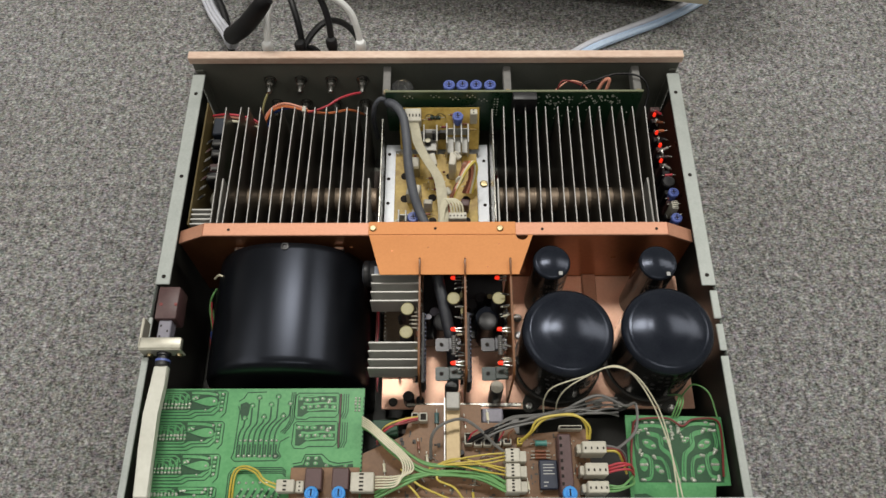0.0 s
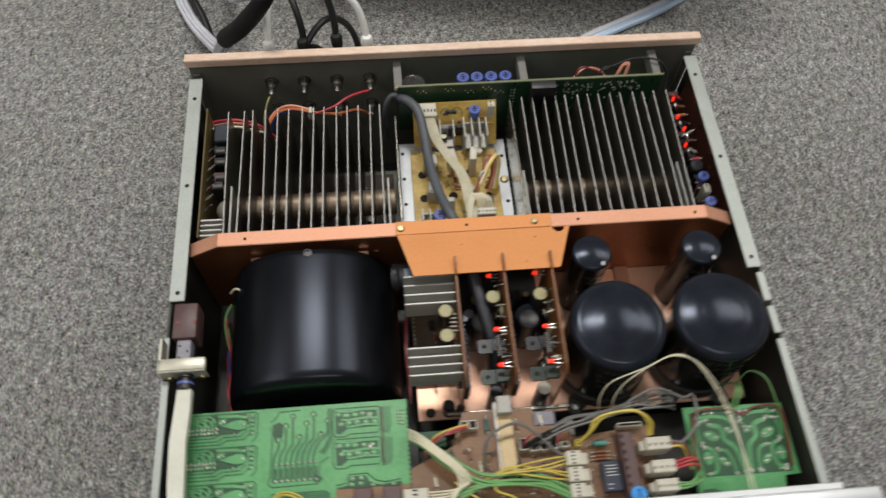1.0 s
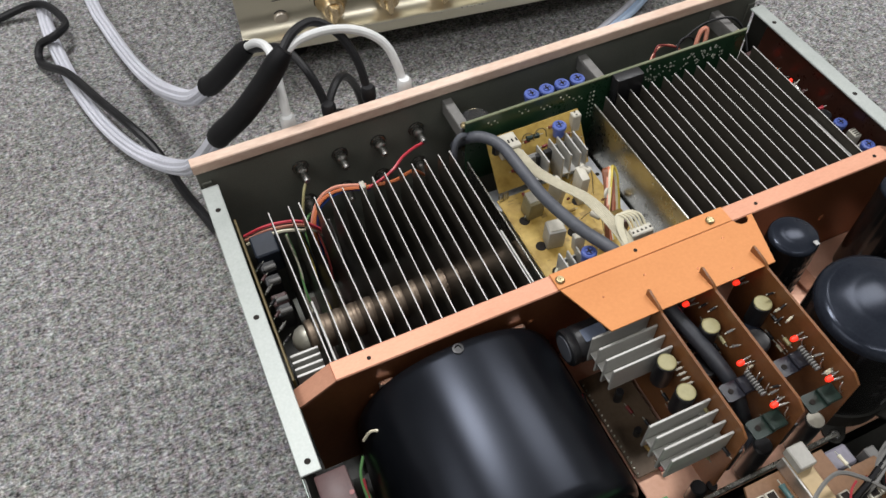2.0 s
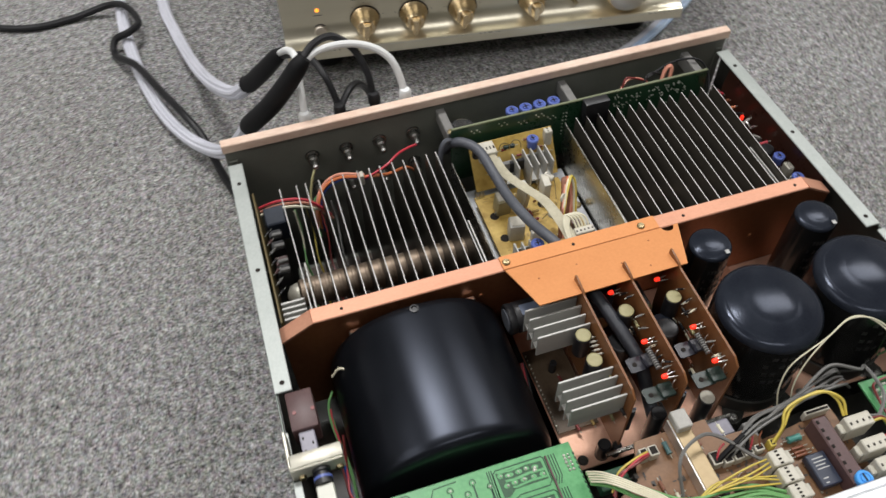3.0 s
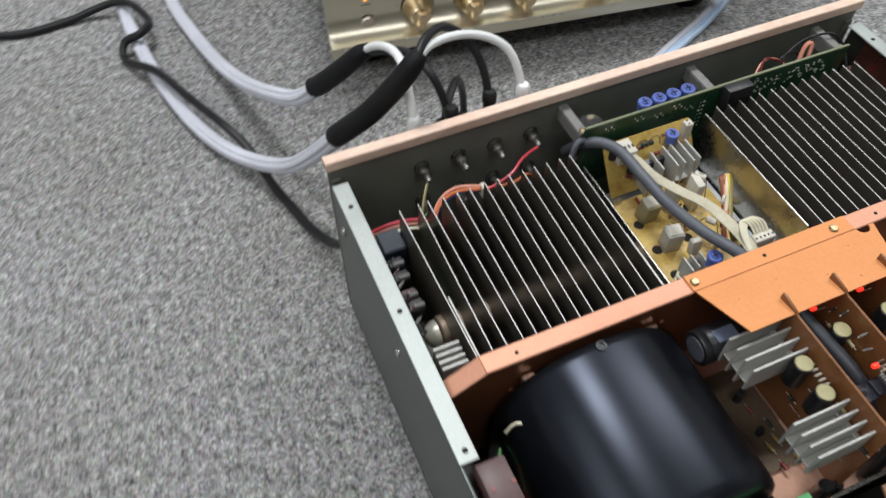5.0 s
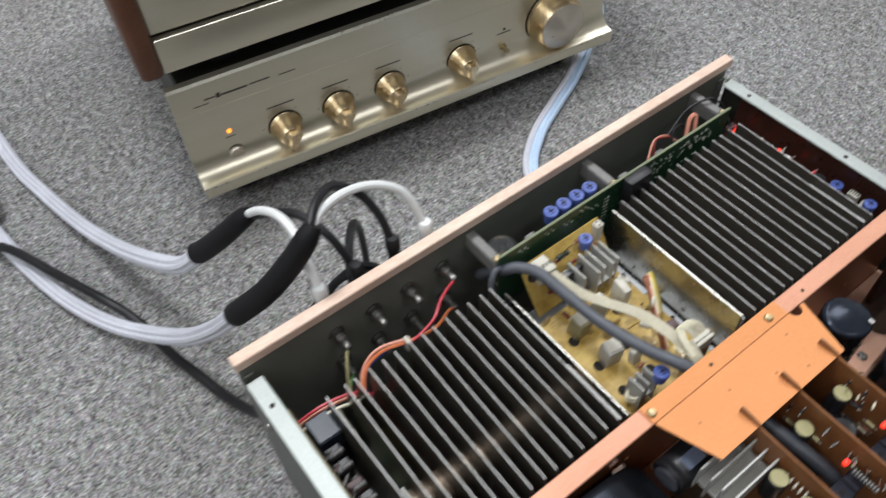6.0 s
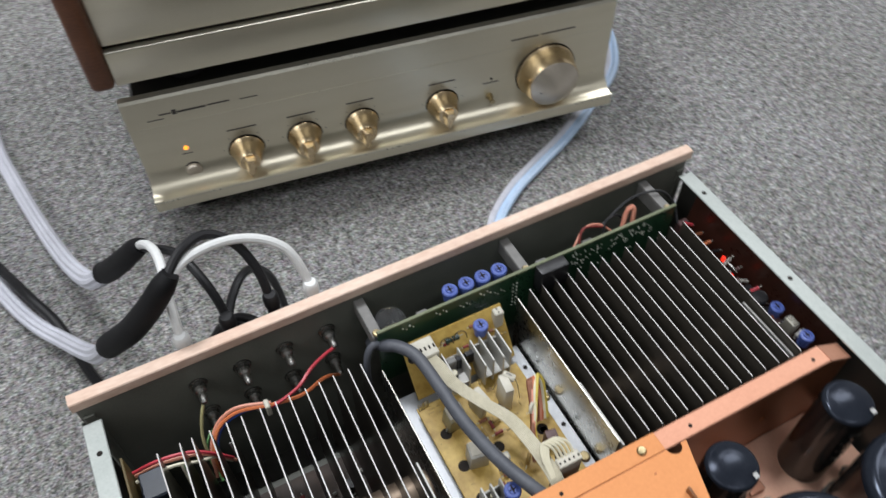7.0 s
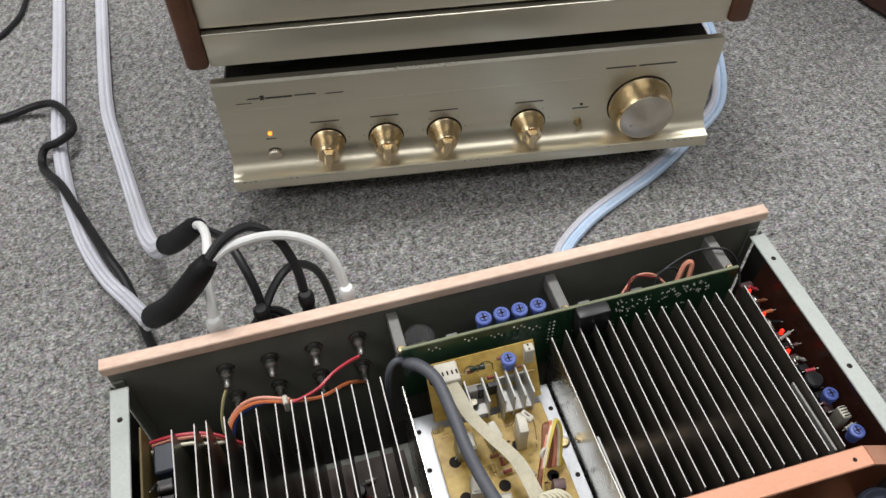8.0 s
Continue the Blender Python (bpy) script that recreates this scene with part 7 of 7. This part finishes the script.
for k in range(6):
    d, j = (k - 2.5) * 0.0013, 0.0016 * math.sin(k * 1.9)
    wire("loom_wire", "grey", ((0.0220 + k * 0.005, -0.1065, 0.1380), (0.0360 + d, -0.1030 + d * 0.6, 0.1460 + j), (0.0520, -0.0965 + d + j, 0.1480 + j), (0.0720, -0.0920 + d * 0.9, 0.1470 - j), (0.0960, -0.0865 + d + j, 0.1420), (0.1180, -0.0820 + d * 1.6, 0.1370 + j), (0.1300, -0.0790 + d * 2, 0.1250)), 0.0010, inner)
for k in range(4):
    wire("heat_shrink", SLEEVEBLACK, ((0.0235 + k * 0.006, -0.1062, 0.1400), (0.0310 + k * 0.004, -0.1035 + 0.001 * k, 0.1460), (0.0400 + k * 0.003, -0.1000 + 0.001 * k, 0.1490)), 0.0019, inner, "dark heat-shrink sleeve on the wires")
for k, c in enumerate(("red", "maroon", "black", "red", "brown")):
    wire("loom_wire", c, ((0.0225 + k * 0.0068, -0.1065, 0.1395), (0.0240 + k * 0.0068, -0.1030, 0.1430), (0.0290 + k * 0.0060, -0.1000, 0.1450)), 0.0007, inner)
wire("loom_wire", "grey", ((-0.0030, -0.1170, 0.1340), (-0.0020, -0.1060, 0.1480), (0.0060, -0.0970, 0.1530), (0.0170, -0.0950, 0.1530), (0.0290, -0.1000, 0.1500), (0.0400, -0.1100, 0.1440), (0.0470, -0.1140, 0.1400)), 0.0013, inner)
wire("loom_wire", "grey", ((0.0880, -0.0860, 0.1350), (0.1000, -0.0800, 0.1450), (0.1150, -0.0780, 0.1480), (0.1300, -0.0820, 0.1430), (0.1420, -0.0800, 0.1350), (0.1380, -0.0980, 0.1380), (0.1260, -0.1120, 0.1400), (0.1150, -0.1130, 0.1400)), 0.0013, inner)
for k in range(2):
    o = 0.0016 * k
    wire("loom_wire", "yellow", ((0.0570 + o, -0.1070, 0.1390), (0.0640 + o, -0.1020, 0.1480), (0.0700 + o, -0.0960, 0.1520), (0.0820, -0.0925 + o, 0.1530), (0.0960, -0.0930 + o, 0.1530), (0.1030 - o, -0.0980, 0.1500), (0.1045 - o, -0.1060, 0.1440)), 0.0011, inner)
for k in range(3):
    d = (k - 1) * 0.0019
    wire("loom_wire", "red", ((0.1140, -0.1268 + d, 0.1450), (0.1220, -0.1250 + d, 0.1470), (0.1300, -0.1245 + d, 0.1440), (0.1345, -0.1260 + d, 0.1340)), 0.0010, inner)
    wire("loom_wire", "green", ((0.1135, -0.1385 + d, 0.1440), (0.1220, -0.1380 + d, 0.1460), (0.1300, -0.1350 + d, 0.1420), (0.1340, -0.1300 + d, 0.1330)), 0.0010, inner)
    wire("loom_wire", ("yellow", "maroon", "grey")[k], ((0.1140, -0.1125 + d, 0.1450), (0.1220, -0.1130 + d, 0.1450), (0.1270, -0.1180 + d, 0.1400), (0.1300, -0.1250 + d, 0.1320)), 0.0010, inner)
wire("lead", "cream", ((0.0850, -0.0860, 0.1330), (0.0835, -0.0820, 0.1500), (0.0880, -0.0780, 0.1690), (0.1030, -0.0720, 0.1810), (0.1170, -0.0680, 0.1850), (0.1290, -0.0730, 0.1830), (0.1420, -0.0880, 0.1720), (0.1520, -0.1080, 0.1600), (0.1590, -0.1310, 0.1500), (0.1620, -0.1445, 0.1450)), 0.0006, inner)
wire("lead", "cream", ((0.0760, -0.0860, 0.1330), (0.0745, -0.0810, 0.1500), (0.0790, -0.0770, 0.1680), (0.0980, -0.0740, 0.1820), (0.1150, -0.0690, 0.1860), (0.1310, -0.0740, 0.1830), (0.1460, -0.0900, 0.1700), (0.1540, -0.1100, 0.1590), (0.1575, -0.1310, 0.1500), (0.1590, -0.1450, 0.1450)), 0.0006, inner)
for k in range(3):
    wire("lead", "green", ((0.1660 + 0.002 * k, -0.0880, 0.1310), (0.1690 + 0.002 * k, -0.0800, 0.1380), (0.1730 + 0.001 * k, -0.0720, 0.1300), (0.1720, -0.0660, 0.1100)), 0.0007, inner)
wire("lead", "green", ((0.1780, -0.0700, 0.1200), (0.1840, -0.0650, 0.1330), (0.1930, -0.0720, 0.1360), (0.1980, -0.0880, 0.1310)), 0.0007, inner)
